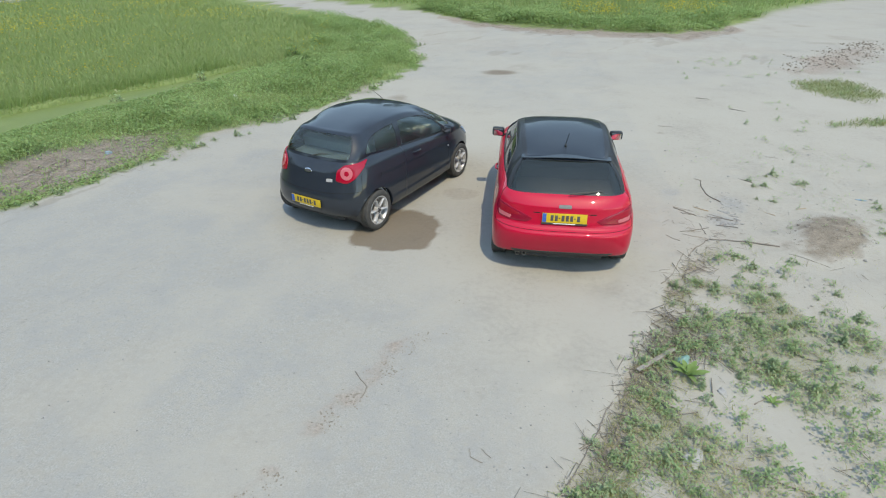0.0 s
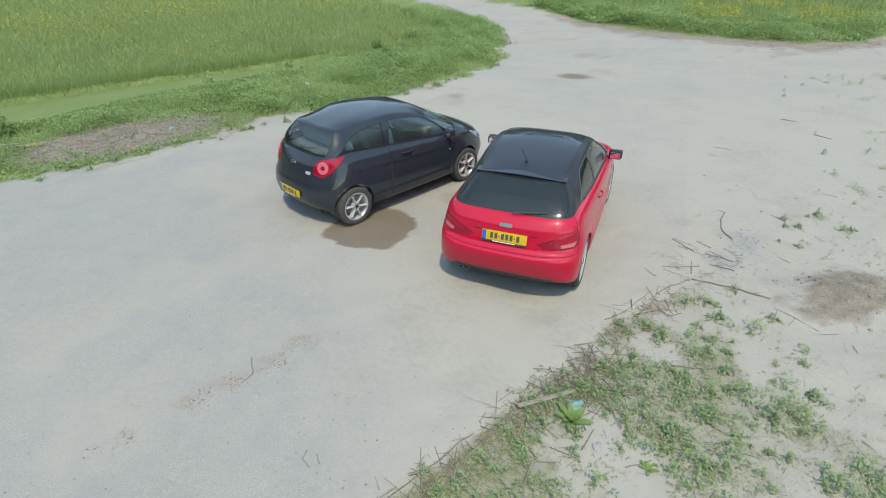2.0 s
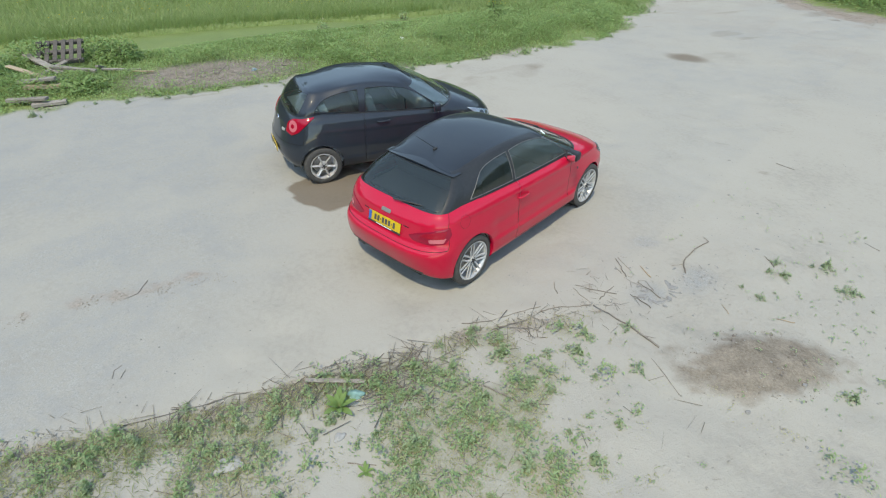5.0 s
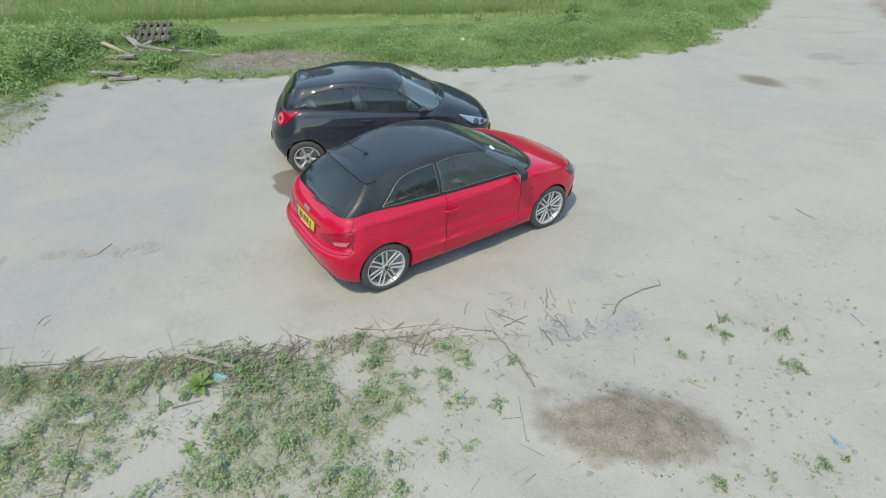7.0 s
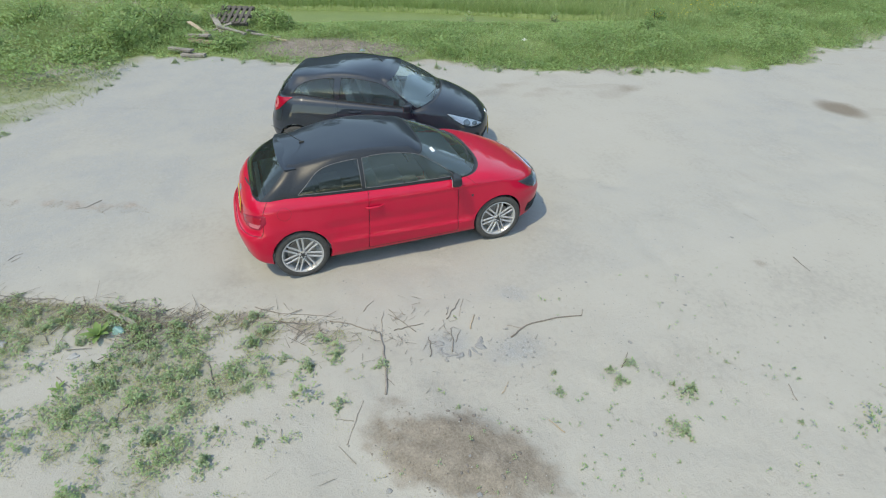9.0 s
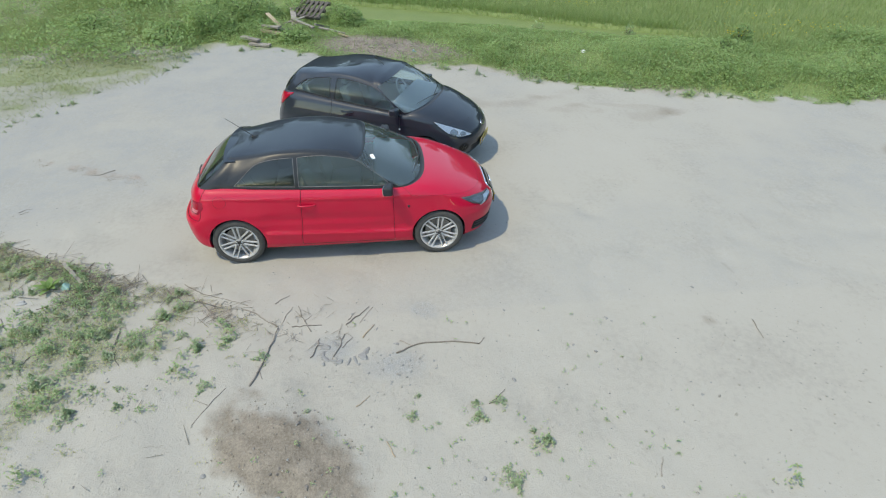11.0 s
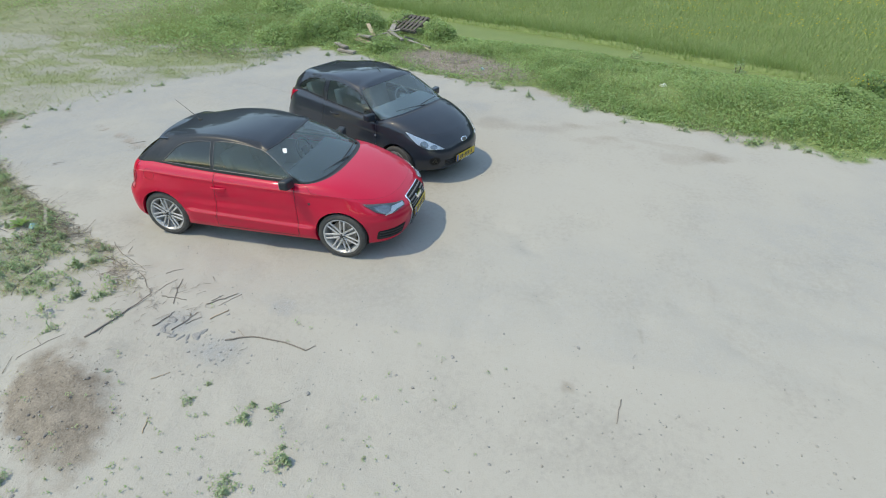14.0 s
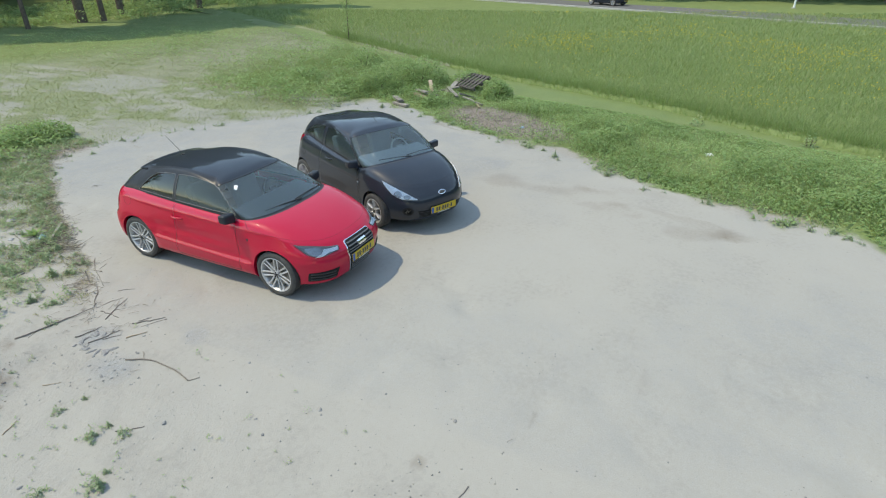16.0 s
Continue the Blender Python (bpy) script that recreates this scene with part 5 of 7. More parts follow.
# ---- lamps and small parts of the black car ----
for s in (1, -1):
    n, at = (s * 0.56, 0.83, 0), (s * 0.57, 1.50, 0.715)
    shape = mirrored([(0.31, -0.125), (0.14, -0.035), (-0.05, 0.045), (-0.26, 0.125), (-0.19, 0.030), (-0.10, -0.060), (0.06, -0.125)], s)
    lamp = part("headlight", on_skin(bs, n, at, rounded(shape, 0.02), 0.004, 0.006), LAMP_SILVER, black, "large clear swept-back headlight")
    part("reflector", on_skin(bs, n, at, oval(0.12, 0.10, at=(-0.01 * s, -0.050)), 0.010, 0.0), LAMP_DIM, lamp)
    part("reflector", on_skin(bs, n, at, oval(0.11, 0.065, at=(0.13 * s, -0.085)), 0.010, 0.0), LAMP_DIM, lamp)
    part("indicator", on_skin(bs, n, at, rounded(mirrored([(-0.20, 0.085), (-0.07, 0.035), (-0.09, -0.005), (-0.16, 0.035)], s), 0.01), 0.010, 0.0), LAMP_SILVER, lamp)
    part("lamp_cover", on_skin(bs, n, at, rounded(shape, 0.02), 0.016, 0.004), LAMP_GLASS, lamp)
    n, at = (s * 0.35, 0.94, 0), (s * 0.56, 1.72, 0.40)
    fog = part("fog_lamp_recess", on_skin(bs, n, at, oval(0.17, 0.15), 0.003, 0.004), SEAM, black)
    part("fog_lamp", on_skin(bs, n, at, oval(0.09, 0.085), 0.008, 0.0), LAMP_GLASS, fog)
    n, at = (s * 0.60, -0.80, 0), (s * 0.535, -1.40, 0.915)
    shape = mirrored([(-0.21, -0.120), (-0.185, 0.010), (-0.08, 0.078), (0.10, 0.095), (0.235, 0.115), (0.17, 0.020), (0.06, -0.095), (-0.06, -0.155)], s)
    lamp = part("tail_light", on_skin(bs, n, at, rounded(shape, 0.03), 0.012, 0.005), RED_LENS, black, "red tail light with a round pale centre")
    part("round_lens", on_skin(bs, n, at, oval(0.165, 0.165, at=(-0.055 * s, -0.025)), 0.016, 0.0), PALE_LENS, lamp)
    part("inner_lens", on_skin(bs, n, at, oval(0.065, 0.065, at=(-0.055 * s, -0.025)), 0.020, 0.0), RED_LENS, lamp)
    mirror(black, BLACK, (s * 0.78, 0.66, 0.975), s, PLASTIC)
    part("side_repeater", on_skin(bs, (s, 0, 0), (s * 0.8, 0.72, 0.68), oval(0.035, 0.028), 0.008, 0.003), CABIN_LIGHT, black, "small white side repeater")
part("lower_grille", on_skin(bs, (0, 1, 0), (0, 1.85, 0.345), rounded([(-0.46, 0.06), (0.46, 0.06), (0.38, -0.07), (-0.38, -0.07)], 0.03), 0.004, 0.004), SEAM, black, "dark lower grille")
for k in range(4):
    z = 0.035 - 0.027 * k
    part("grille_slat", on_skin(bs, (0, 1, 0), (0, 1.85, 0.345), rounded([(-0.42, z + 0.005), (0.42, z + 0.005), (0.42, z - 0.005), (-0.42, z - 0.005)], 0.004), 0.012, 0.0), PLASTIC, black)
for s, z, w in ((1, 0.64, 0.15), (-1, 0.880, 0.13)):
    e = part("emblem", on_skin(bs, (0, s, 0), (0, s * 1.8, z), oval(w, w * 0.42), 0.012, 0.002), CHROME, black, "plain chrome oval emblem")
    part("emblem_centre", on_skin(bs, (0, s, 0), (0, s * 1.8, z), oval(w * 0.82, w * 0.30), 0.015, 0.0), INK, e)
part("chrome_badge", on_skin(bs, (0.1, -1, 0), (0.36, -1.7, 0.80), rounded([(-0.045, 0.02), (0.045, 0.02), (0.045, -0.02), (-0.045, -0.02)], 0.012), 0.006, 0.002), ALLOY, black, "small plain silver badge")
y = max(depth_at(bs, 0, z, 1) for z in (0.35, 0.395, 0.44))
plate(black, "number_plate", pose(0, y + 0.014, 0.395, -3))
y = min(depth_at(bs, 0, z, -1) for z in (0.42, 0.48, 0.53))
plate(black, "number_plate", pose(0, y - 0.010, 0.475, 0, 0, 180))
part("aerial", tube([(0, 0.16, 1.428), (0, 0.06, 1.51), (0, -0.12, 1.64)], 0.005, 6, 0.5), PLASTIC, black, "thin black roof aerial")
for a, b in (((-0.55, 0.95, 1.025), (0.05, 1.07, 1.058)), ((-0.02, 1.10, 1.038), (0.52, 0.93, 1.035))):
    mid = (Vector(a) + Vector(b)) / 2 + Vector((0, 0.01, 0.014))
    part("wiper", tube([a, mid, b], 0.010, 6, 0.7), PLASTIC, black)
part("rear_wiper", tube([(0.0, -1.55, 1.06), (0.10, -1.53, 1.09), (0.36, -1.44, 1.11)], 0.009, 6, 0.6), PLASTIC, black)
ring = []
for k in range(33):
    a = 2 * math.pi * k / 32
    p, nn = bs.onto((1.5, -1.15 + 0.08 * math.cos(a), 0.78 + 0.07 * math.sin(a)), (-1, 0, 0))
    ring.append(p)
part("fuel_flap_gap", tube(ring, 0.0014, 5, caps=False), SEAM, black)

# ---- plants: blades, leaves, weeds, trees ----
rng = np.random.default_rng(7)
GRASS = leaf_material("meadow_grass", (0.26, 0.345, 0.13), (0.325, 0.415, 0.18), (0.42, 0.43, 0.24), 0.08)
FRESH_GRASS = leaf_material("fresh_grass", (0.22, 0.315, 0.105), (0.29, 0.39, 0.145), (0.32, 0.37, 0.16), 0.05)
SHORT_GRASS = leaf_material("short_grass", (0.20, 0.25, 0.10), (0.30, 0.35, 0.16), (0.42, 0.38, 0.25), 0.28)
WEED = leaf_material("weed_leaves", (0.18, 0.30, 0.105), (0.35, 0.48, 0.21), (0.32, 0.35, 0.16), 0.12)
PALE_WEED = leaf_material("pale_weed_leaves", (0.32, 0.345, 0.155), (0.42, 0.43, 0.235), (0.46, 0.40, 0.28), 0.45)
SPROUT = leaf_material("sprout_leaves", (0.24, 0.36, 0.18), (0.36, 0.47, 0.26), (0.46, 0.43, 0.28), 0.24)
PETAL = leaf_material("yellow_petals", (0.62, 0.46, 0.01), (0.78, 0.60, 0.02), (0.7, 0.5, 0.02), 0.05)
TREE_LEAF = leaf_material("tree_leaves", (0.06, 0.10, 0.035), (0.12, 0.18, 0.065), (0.14, 0.18, 0.08), 0.05)
BARK = grained("bark", (0.07, 0.055, 0.045), (0.16, 0.13, 0.105), 8, 0.9, 0.6, distance=0.02)
STRAW = grained("dry_straw", (0.31, 0.27, 0.22), (0.50, 0.45, 0.37), 20, 0.9, 0.4, spread=0.5)
TWIG = grained("dry_twig", (0.20, 0.17, 0.145), (0.40, 0.355, 0.31), 20, 0.85, 0.4, spread=0.4)
PALE_WOOD = grained("weathered_wood", (0.18, 0.16, 0.14), (0.36, 0.33, 0.30), 14, 0.8, 0.4, spread=0.35)


def raw_mesh(name, co, faces, mat):
    """A mesh from arrays: co (n, 3), faces (m, k)."""
    me = bpy.data.meshes.new(name)
    k = faces.shape[1]
    me.vertices.add(len(co))
    me.vertices.foreach_set("co", co.astype(np.float32).ravel())
    me.loops.add(faces.size)
    me.loops.foreach_set("vertex_index", faces.astype(np.int32).ravel())
    me.polygons.add(len(faces))
    me.polygons.foreach_set("loop_start", np.arange(0, faces.size, k, dtype=np.int32))
    me.materials.append(mat)
    me.update()
    return me


def blades(x, y, z, tall, wide, lean):
    """Bent grass blades: a two-piece strip each."""
    n = len(x)
    a, b = rng.uniform(0, 2 * np.pi, n), rng.uniform(0, 2 * np.pi, n)
    side = np.stack([np.cos(a), np.sin(a), np.zeros(n)], -1) * (wide / 2)[:, None]
    out = np.stack([np.cos(b), np.sin(b), np.zeros(n)], -1)
    base = np.stack([x, y, z - 0.01], -1)
    mid = base + out * (tall * lean * 0.38)[:, None] + np.stack([np.zeros(n), np.zeros(n), tall * 0.6], -1)
    tip = base + out * (tall * lean)[:, None] + np.stack([np.zeros(n), np.zeros(n), tall], -1)
    co = np.stack([base - side, base + side, mid + side * 0.8, mid - side * 0.8, tip], 1).reshape(-1, 3)
    i = np.arange(n)[:, None] * 5
    tri = np.concatenate([i + [0, 1, 2], i + [0, 2, 3], i + [3, 2, 4]], 1).reshape(-1, 3)
    return co, tri


def leaves(x, y, z, size, tilt=0.6, slim=0.55):
    """Pointed leaves folded along the rib: two triangles each, facing up with a random tilt."""
    n = len(x)
    a = rng.uniform(0, 2 * np.pi, n)
    d = np.stack([np.cos(a), np.sin(a), rng.uniform(-tilt, tilt, n)], -1)
    s = np.stack([-np.sin(a), np.cos(a), rng.uniform(-tilt, tilt, n) * 0.7], -1)
    c = np.stack([x, y, z], -1)
    L = size[:, None]
    up = np.array([0, 0, 0.12])
    co = np.stack([c - d * L * 0.5, c + s * L * slim * 0.5 + up * L, c + d * L * 0.5, c - s * L * slim * 0.5 + up * L], 1).reshape(-1, 3)
    i = np.arange(n)[:, None] * 4
    tri = np.concatenate([i + [0, 1, 2], i + [0, 2, 3]], 1).reshape(-1, 3)
    return co, tri


def scatter(n, box4, keep):
    """n tries in a box (x0, x1, y0, y1), kept with the chance that keep(x, y) gives."""
    x, y = rng.uniform(box4[0], box4[1], n), rng.uniform(box4[2], box4[3], n)
    ok = rng.uniform(0, 1, n) < keep(x, y)
    return x[ok], y[ok]


def polar(n, r0, r1, a0, a1, keep, middle=(2.0, 0.0)):
    """Tries that thin out with distance from the lot."""
    r = r0 * (r1 / r0) ** rng.uniform(0, 1, n)
    a = np.radians(rng.uniform(a0, a1, n))
    x, y = middle[0] + r * np.cos(a), middle[1] + r * np.sin(a)
    ok = rng.uniform(0, 1, n) < keep(x, y)
    return x[ok], y[ok], r[ok]


def stuff(name, pieces, mat, label, category):
    co, tri, base = [], [], 0
    for c, t in pieces:
        co.append(c)
        tri.append(t + base)
        base += len(c)
    ob = new(name, raw_mesh(name, np.concatenate(co), np.concatenate(tri), mat))
    return tagged(ob, label, category, kind="stuff")


def into_bank(x, y):
    return bank_edge(y) - x


def beyond_ditch(x, y):
    """1 on the meadow side of the ditch."""
    wet = x < ditch_middle(y) - ditch_half(y) - 0.55
    return np.where(y < 9.6, wet, into_bank(x, y) > 3.2).astype(float)


def bank_cover(x, y):
    """How thickly the near bank is overgrown."""
    e = into_bank(x, y)
    limit = np.where(y < 9.6, np.minimum(9, bank_edge(y) - ditch_middle(y) - ditch_half(y) - 0.20), 4.0)
    ragged = 1.1 * (fractal(x, y, 0.9, 3, 53) - 0.5) + 0.7 * (fractal(x, y, 3.0, 3, 54) - 0.5)
    f = smoothstep(-0.15, 0.45, e + ragged) * (e < limit) * (y > -4.6)
    pile = np.exp(-(((x + 8.60 - 0.33 * (y - 0.75)) / 1.10) ** 2 + ((y - 0.75) / 2.05) ** 2) ** 2)
    bare = np.exp(-((x + 7.45) / 0.42) ** 2 - ((y - 5.85) / 0.38) ** 2)
    return f * (1 - 0.93 * pile) * (1 - 0.95 * bare) * (0.35 + 0.65 * smoothstep(0.35, 0.6, fractal(x, y, 1.3, 3, 52)))


def ground_at(x, y):
    return height(x, y)


def by_ditch(x, y):
    """0 at the ditch's near edge, 1 well away from it."""
    return smoothstep(0.0, 2.2, np.where(y < 10.5, x - ditch_middle(y) - ditch_half(y) - 0.15, 9.0))


# meadow beyond the ditch: tall grass with buttercups
mx, my, mr = polar(470000, 9.5, 75, 100, 235, lambda x, y: beyond_ditch(x, y) * (x > -48 - 0.35 * y))
tall = rng.uniform(0.13, 0.29, len(mx)) * (0.75 + 0.5 * fractal(mx, my, 0.35, 3, 61))
stuff("meadow_grass", [blades(mx, my, ground_at(mx, my), tall, 0.0085 * (mr / 10) ** 0.9, rng.uniform(0.3, 1.2, len(mx)))], GRASS, "tall green meadow grass beyond the ditch", "grass")
fx, fy, fr = polar(115000, 10, 60, 100, 235, lambda x, y: beyond_ditch(x, y) * (x > -46) * smoothstep(0.34, 0.78, fractal(x, y, 0.18, 4, 63)) * (0.45 + 0.55 * smoothstep(0.35, 0.70, fractal(x, y, 0.8, 3, 64))) * smoothstep(-12, 4, y + 0.3 * x + 12) * 0.9)
stuff("buttercups", [leaves(fx, fy, ground_at(fx, fy) + rng.uniform(0.42, 0.62, len(fx)), 0.033 * (fr / 12) ** 0.8, 0.3, 1.0)], PETAL, "small yellow buttercups scattered through the meadow", "flowers")
# north bank behind the lot
nx_, ny_ = scatter(60000, (-24, 20, 16, 46), lambda x, y: smoothstep(0.4, 3.5, y - north_edge(x) + 2.5 * (fractal(x, y, 0.8, 3, 66) - 0.5)))
stuff("north_bank_grass", [blades(nx_, ny_, ground_at(nx_, ny_), rng.uniform(0.2, 0.55, len(nx_)), rng.uniform(0.03, 0.06, len(nx_)), rng.uniform(0.1, 0.5, len(nx_)))], GRASS, "green grass on the bank behind the lot", "grass")
nl, ml = scatter(190000, (-8, 14, 17, 27), lambda x, y: smoothstep(0.0, 1.0, y - north_edge(x)) * smoothstep(6, 2, y - north_edge(x)) * (0.3 + 0.7 * smoothstep(0.4, 0.6, fractal(x, y, 0.5, 3, 67))))
stuff("north_bank_weeds", [leaves(nl, ml, ground_at(nl, ml) + rng.uniform(0.05, 0.55, len(nl)) * fractal(nl, ml, 0.6, 3, 68) * 1.5, rng.uniform(0.06, 0.13, len(nl)))], WEED, "bushy green weeds along the back of the lot", "weeds")
yl, zl = scatter(9000, (0, 13, 19, 27), lambda x, y: smoothstep(0.8, 1.6, y - north_edge(x)) * np.exp(-((x - 5.5) / 3.5) ** 2) * smoothstep(0.45, 0.6, fractal(x, y, 0.7, 3, 69)))
stuff("north_bank_flowers", [leaves(yl, zl, ground_at(yl, zl) + rng.uniform(0.5, 0.85, len(yl)), rng.uniform(0.05, 0.09, len(yl)), 0.3, 1.0)], PETAL, "yellow flowering weeds behind the lot", "flowers")
# weeds on the near bank, between lot and ditch
wx, wy = scatter(760000, (-20, -2, -5, 22), bank_cover)
lift = smoothstep(0.30, 0.72, fractal(wx, wy, 0.9, 4, 71)) * 0.9 + 0.35 * fractal(wx, wy, 3.5, 2, 72)
rise = smoothstep(0.0, 0.9, into_bank(wx, wy))
wz = ground_at(wx, wy) + rng.uniform(0.15, 1.0, len(wx)) * (0.05 + (0.42 + 0.35 * smoothstep(-1.6, -3.2, wy)) * lift) * (0.25 + 0.75 * rise) * (0.12 + 0.88 * by_ditch(wx, wy))
stuff("bank_weeds", [leaves(wx, wy, wz, rng.uniform(0.026, 0.062, len(wx)) * (0.8 + 0.7 * fractal(wx, wy, 0.7, 2, 73)), 0.7)], WEED, "low leafy green weeds covering the ditch bank", "weeds")
gx, gy = scatter(120000, (-20, -2, -5, 22), lambda x, y: bank_cover(x, y) * 0.8)
stuff("bank_grass", [blades(gx, gy, ground_at(gx, gy), rng.uniform(0.10, 0.38, len(gx)) * (0.3 + 0.7 * smoothstep(0, 0.8, into_bank(gx, gy))) * (0.25 + 0.75 * by_ditch(gx, gy)), rng.uniform(0.006, 0.014, len(gx)), rng.uniform(0.2, 0.7, len(gx)))], GRASS, "grass blades among the bank weeds", "grass")
# reeds and grass fringe along the far side of the ditch
rx, ry = scatter(260000, (-26, -8, -16, 11), lambda x, y: np.exp(-(((x - ditch_middle(y) + ditch_half(y) + 0.60) / 0.62) ** 2)) * (x < ditch_middle(y) - ditch_half(y) + 0.02) * (y < 9.6))
stuff("ditch_fringe", [blades(rx, ry, ground_at(rx, ry), rng.uniform(0.12, 0.36, len(rx)), rng.uniform(0.007, 0.013, len(rx)), rng.uniform(0.15, 0.9, len(rx)))], FRESH_GRASS, "tall fresh green grass along the ditch", "grass")


# rough ground south of the lot: thin grass on sand
def south_cover(x, y):
    d = south_edge(x) - y
    near = smoothstep(-0.1, 0.5, d + 0.9 * (fractal(x, y, 1.3, 4, 21) - 0.5)) * (x < 1.4)
    return near * (0.27 + 0.55 * smoothstep(0.45, 0.57, 0.6 * fractal(x, y, 0.45, 4, 31) + 0.4 * fractal(x * 1.5, y * 0.8, 1.7, 3, 32)))


sx, sy, sr = polar(420000, 6, 60, 180, 275, lambda x, y: 0.8 * south_cover(x, y) * (into_bank(x, y) < np.where(y < -4.4, 60, 0)) * (x > ditch_middle(y) + ditch_half(y)), (3.0, 1.0))
stuff("rough_grass", [blades(sx, sy, ground_at(sx, sy), rng.uniform(0.02, 0.085, len(sx)), 0.0065 * (sr / 8) ** 0.9, rng.uniform(1.0, 2.6, len(sx)))], SHORT_GRASS, "thin patchy grass on sandy ground", "grass")
tx, ty, _ = polar(230000, 9, 34, 185, 262, lambda x, y: south_cover(x, y) * (x > ditch_middle(y) + ditch_half(y)) * (y < -4.2) * np.maximum.reduce([smoothstep(-7.0, -9.5, x) * smoothstep(-11, -6.5, y), 0.7 * smoothstep(-9.0, -15.0, x), smoothstep(3, 0.5, np.hypot(x - 0.3, (y + 8.2) * 1.2))]), (3.0, 1.0))
stuff("rough_weeds", [leaves(tx, ty, ground_at(tx, ty) + rng.uniform(0.05, 0.45, len(tx)) * (0.4 + fractal(tx, ty, 0.8, 3, 77)), rng.uniform(0.05, 0.11, len(tx)), 0.7)], WEED, "knee-high weeds beside the rough ground", "weeds")


lx, ly = scatter(115000, (-19, -6.8, -15, -4.3), lambda x, y: (x > ditch_middle(y) + ditch_half(y) + 0.15) * smoothstep(-7.0, -11.0, x + 5.0 * (fractal(x, y, 0.7, 4, 33) - 0.5)) * smoothstep(-12.5, -8, y) * smoothstep(0.3, 0.55, fractal(x, y, 1.2, 3, 34)))
stuff("corner_grass", [blades(lx, ly, ground_at(lx, ly), (0.06 + 0.20 * smoothstep(-8.0, -12.0, lx)) * rng.uniform(0.6, 1.6, len(lx)), rng.uniform(0.006, 0.012, len(lx)), rng.uniform(0.5, 1.8, len(lx)))], GRASS, "tall soft grass between rough ground and the ditch", "grass")


# strip of weeds on the near side of the lot: leafy sprouts on sand, with moss and straw along the edge
def strip_cover(x, y):
    d = (south_edge(x) - y) * 0.80
    band = smoothstep(0.05, 0.40, d) * smoothstep(3.9, 0.9, d - 0.35 * np.maximum(0, -2.6 - y)) * (x > -2.6) * (x < 6) * (1 - np.exp(-((x - 3.5) / 0.95) ** 2 - ((y + 0.45) / 0.85) ** 2))
    south = 0.20 * smoothstep(-3.9, -4.4, y)
    return band * strip_zone(x, y) * (0.14 + 0.86 * smoothstep(0.38, 0.56, south + 0.55 * fractal(x, y, 1.5, 3, 84) + 0.45 * fractal(x, y, 4.0, 2, 89))) * (0.5 * smoothstep(0.0, -1.2, y) + 0.5 * smoothstep(-1.4, -3.2, y))


def edge_cover(x, y):
    """Moss and straw in a band along the broken edge."""
    d = south_edge(x) - y
    deep = 0.40 + 0.50 * smoothstep(-2.8, -3.8, y) + 0.9 * smoothstep(-3.8, -4.8, y)
    return smoothstep(0.05, 0.30, d) * smoothstep(deep + 0.75, deep, d * 0.8) * strip_zone(x, y) * (x > -2.6) * (x < 2.2)


def tufts(cx, cy, spread, tall, per, leaf, slim=0.5):
    """Leaves gathered round centres: sprouts."""
    k = np.repeat(np.arange(len(cx)), per)
    n = len(k)
    q = rng.uniform(0.05, 1, n)
    arm = rng.integers(0, 7, n)
    a = arm * 0.898 + 1.1 * np.mod(np.sin(k * 3.17 + arm * 51.7) * 9631.7, 1.0) + (cx * 37 + cy * 91)[k] + rng.normal(0, 0.26, n)
    reach = 0.25 + 1.25 * np.mod(np.sin(k * 12.9898 + arm * 78.233) * 43758.5, 1.0) ** 1.3
    x, y = cx[k] + q * reach * spread[k] * np.cos(a), cy[k] + q * reach * spread[k] * np.sin(a)
    z = ground_at(x, y) + 0.008 + tall[k] * rng.uniform(0.2, 1.0, n) * (1.1 - q)
    return leaves(x, y, z, leaf[k] * rng.uniform(0.7, 1.3, n), 0.8, slim)


vx, vy = scatter(4200, (-2.6, 5.0, -9.0, 0.6), strip_cover)
size = rng.uniform(0.5, 1.5, len(vx)) ** 1.3
stuff("strip_weeds", [tufts(vx, vy, 0.125 * size, 0.095 * size, 64, 0.025 * np.sqrt(size))], SPROUT, "low leafy green sprouts on sand", "weeds")
vx2, vy2 = scatter(17000, (-2.6, 5.0, -9.0, 0.6), lambda x, y: np.clip(edge_cover(x, y) * (0.25 + 0.75 * smoothstep(-2.6, -4.0, y)) * smoothstep(0.28, 0.50, fractal(x, y, 1.9, 3, 97)) + 0.6 * strip_cover(x, y), 0, 1))
size = rng.uniform(0.5, 1.4, len(vx2))
stuff("strip_moss", [tufts(vx2, vy2, 0.14 * size, 0.025 * size, 34, 0.013 * size, 0.4)], PALE_WEED, "yellow-green moss and low weeds on sand", "weeds")
ux, uy = scatter(100000, (-2.6, 5.0, -9.0, 0.6), lambda x, y: np.clip(strip_cover(x, y) * 0.10 + 0.55 * edge_cover(x, y) * smoothstep(0.40, 0.62, fractal(x, y, 3.0, 3, 85)), 0, 1))
stuff("strip_grass", [blades(ux, uy, ground_at(ux, uy), rng.uniform(0.02, 0.09, len(ux)), rng.uniform(0.003, 0.006, len(ux)), rng.uniform(0.6, 1.6, len(ux)))], SHORT_GRASS, "short thin grass on sand", "grass")


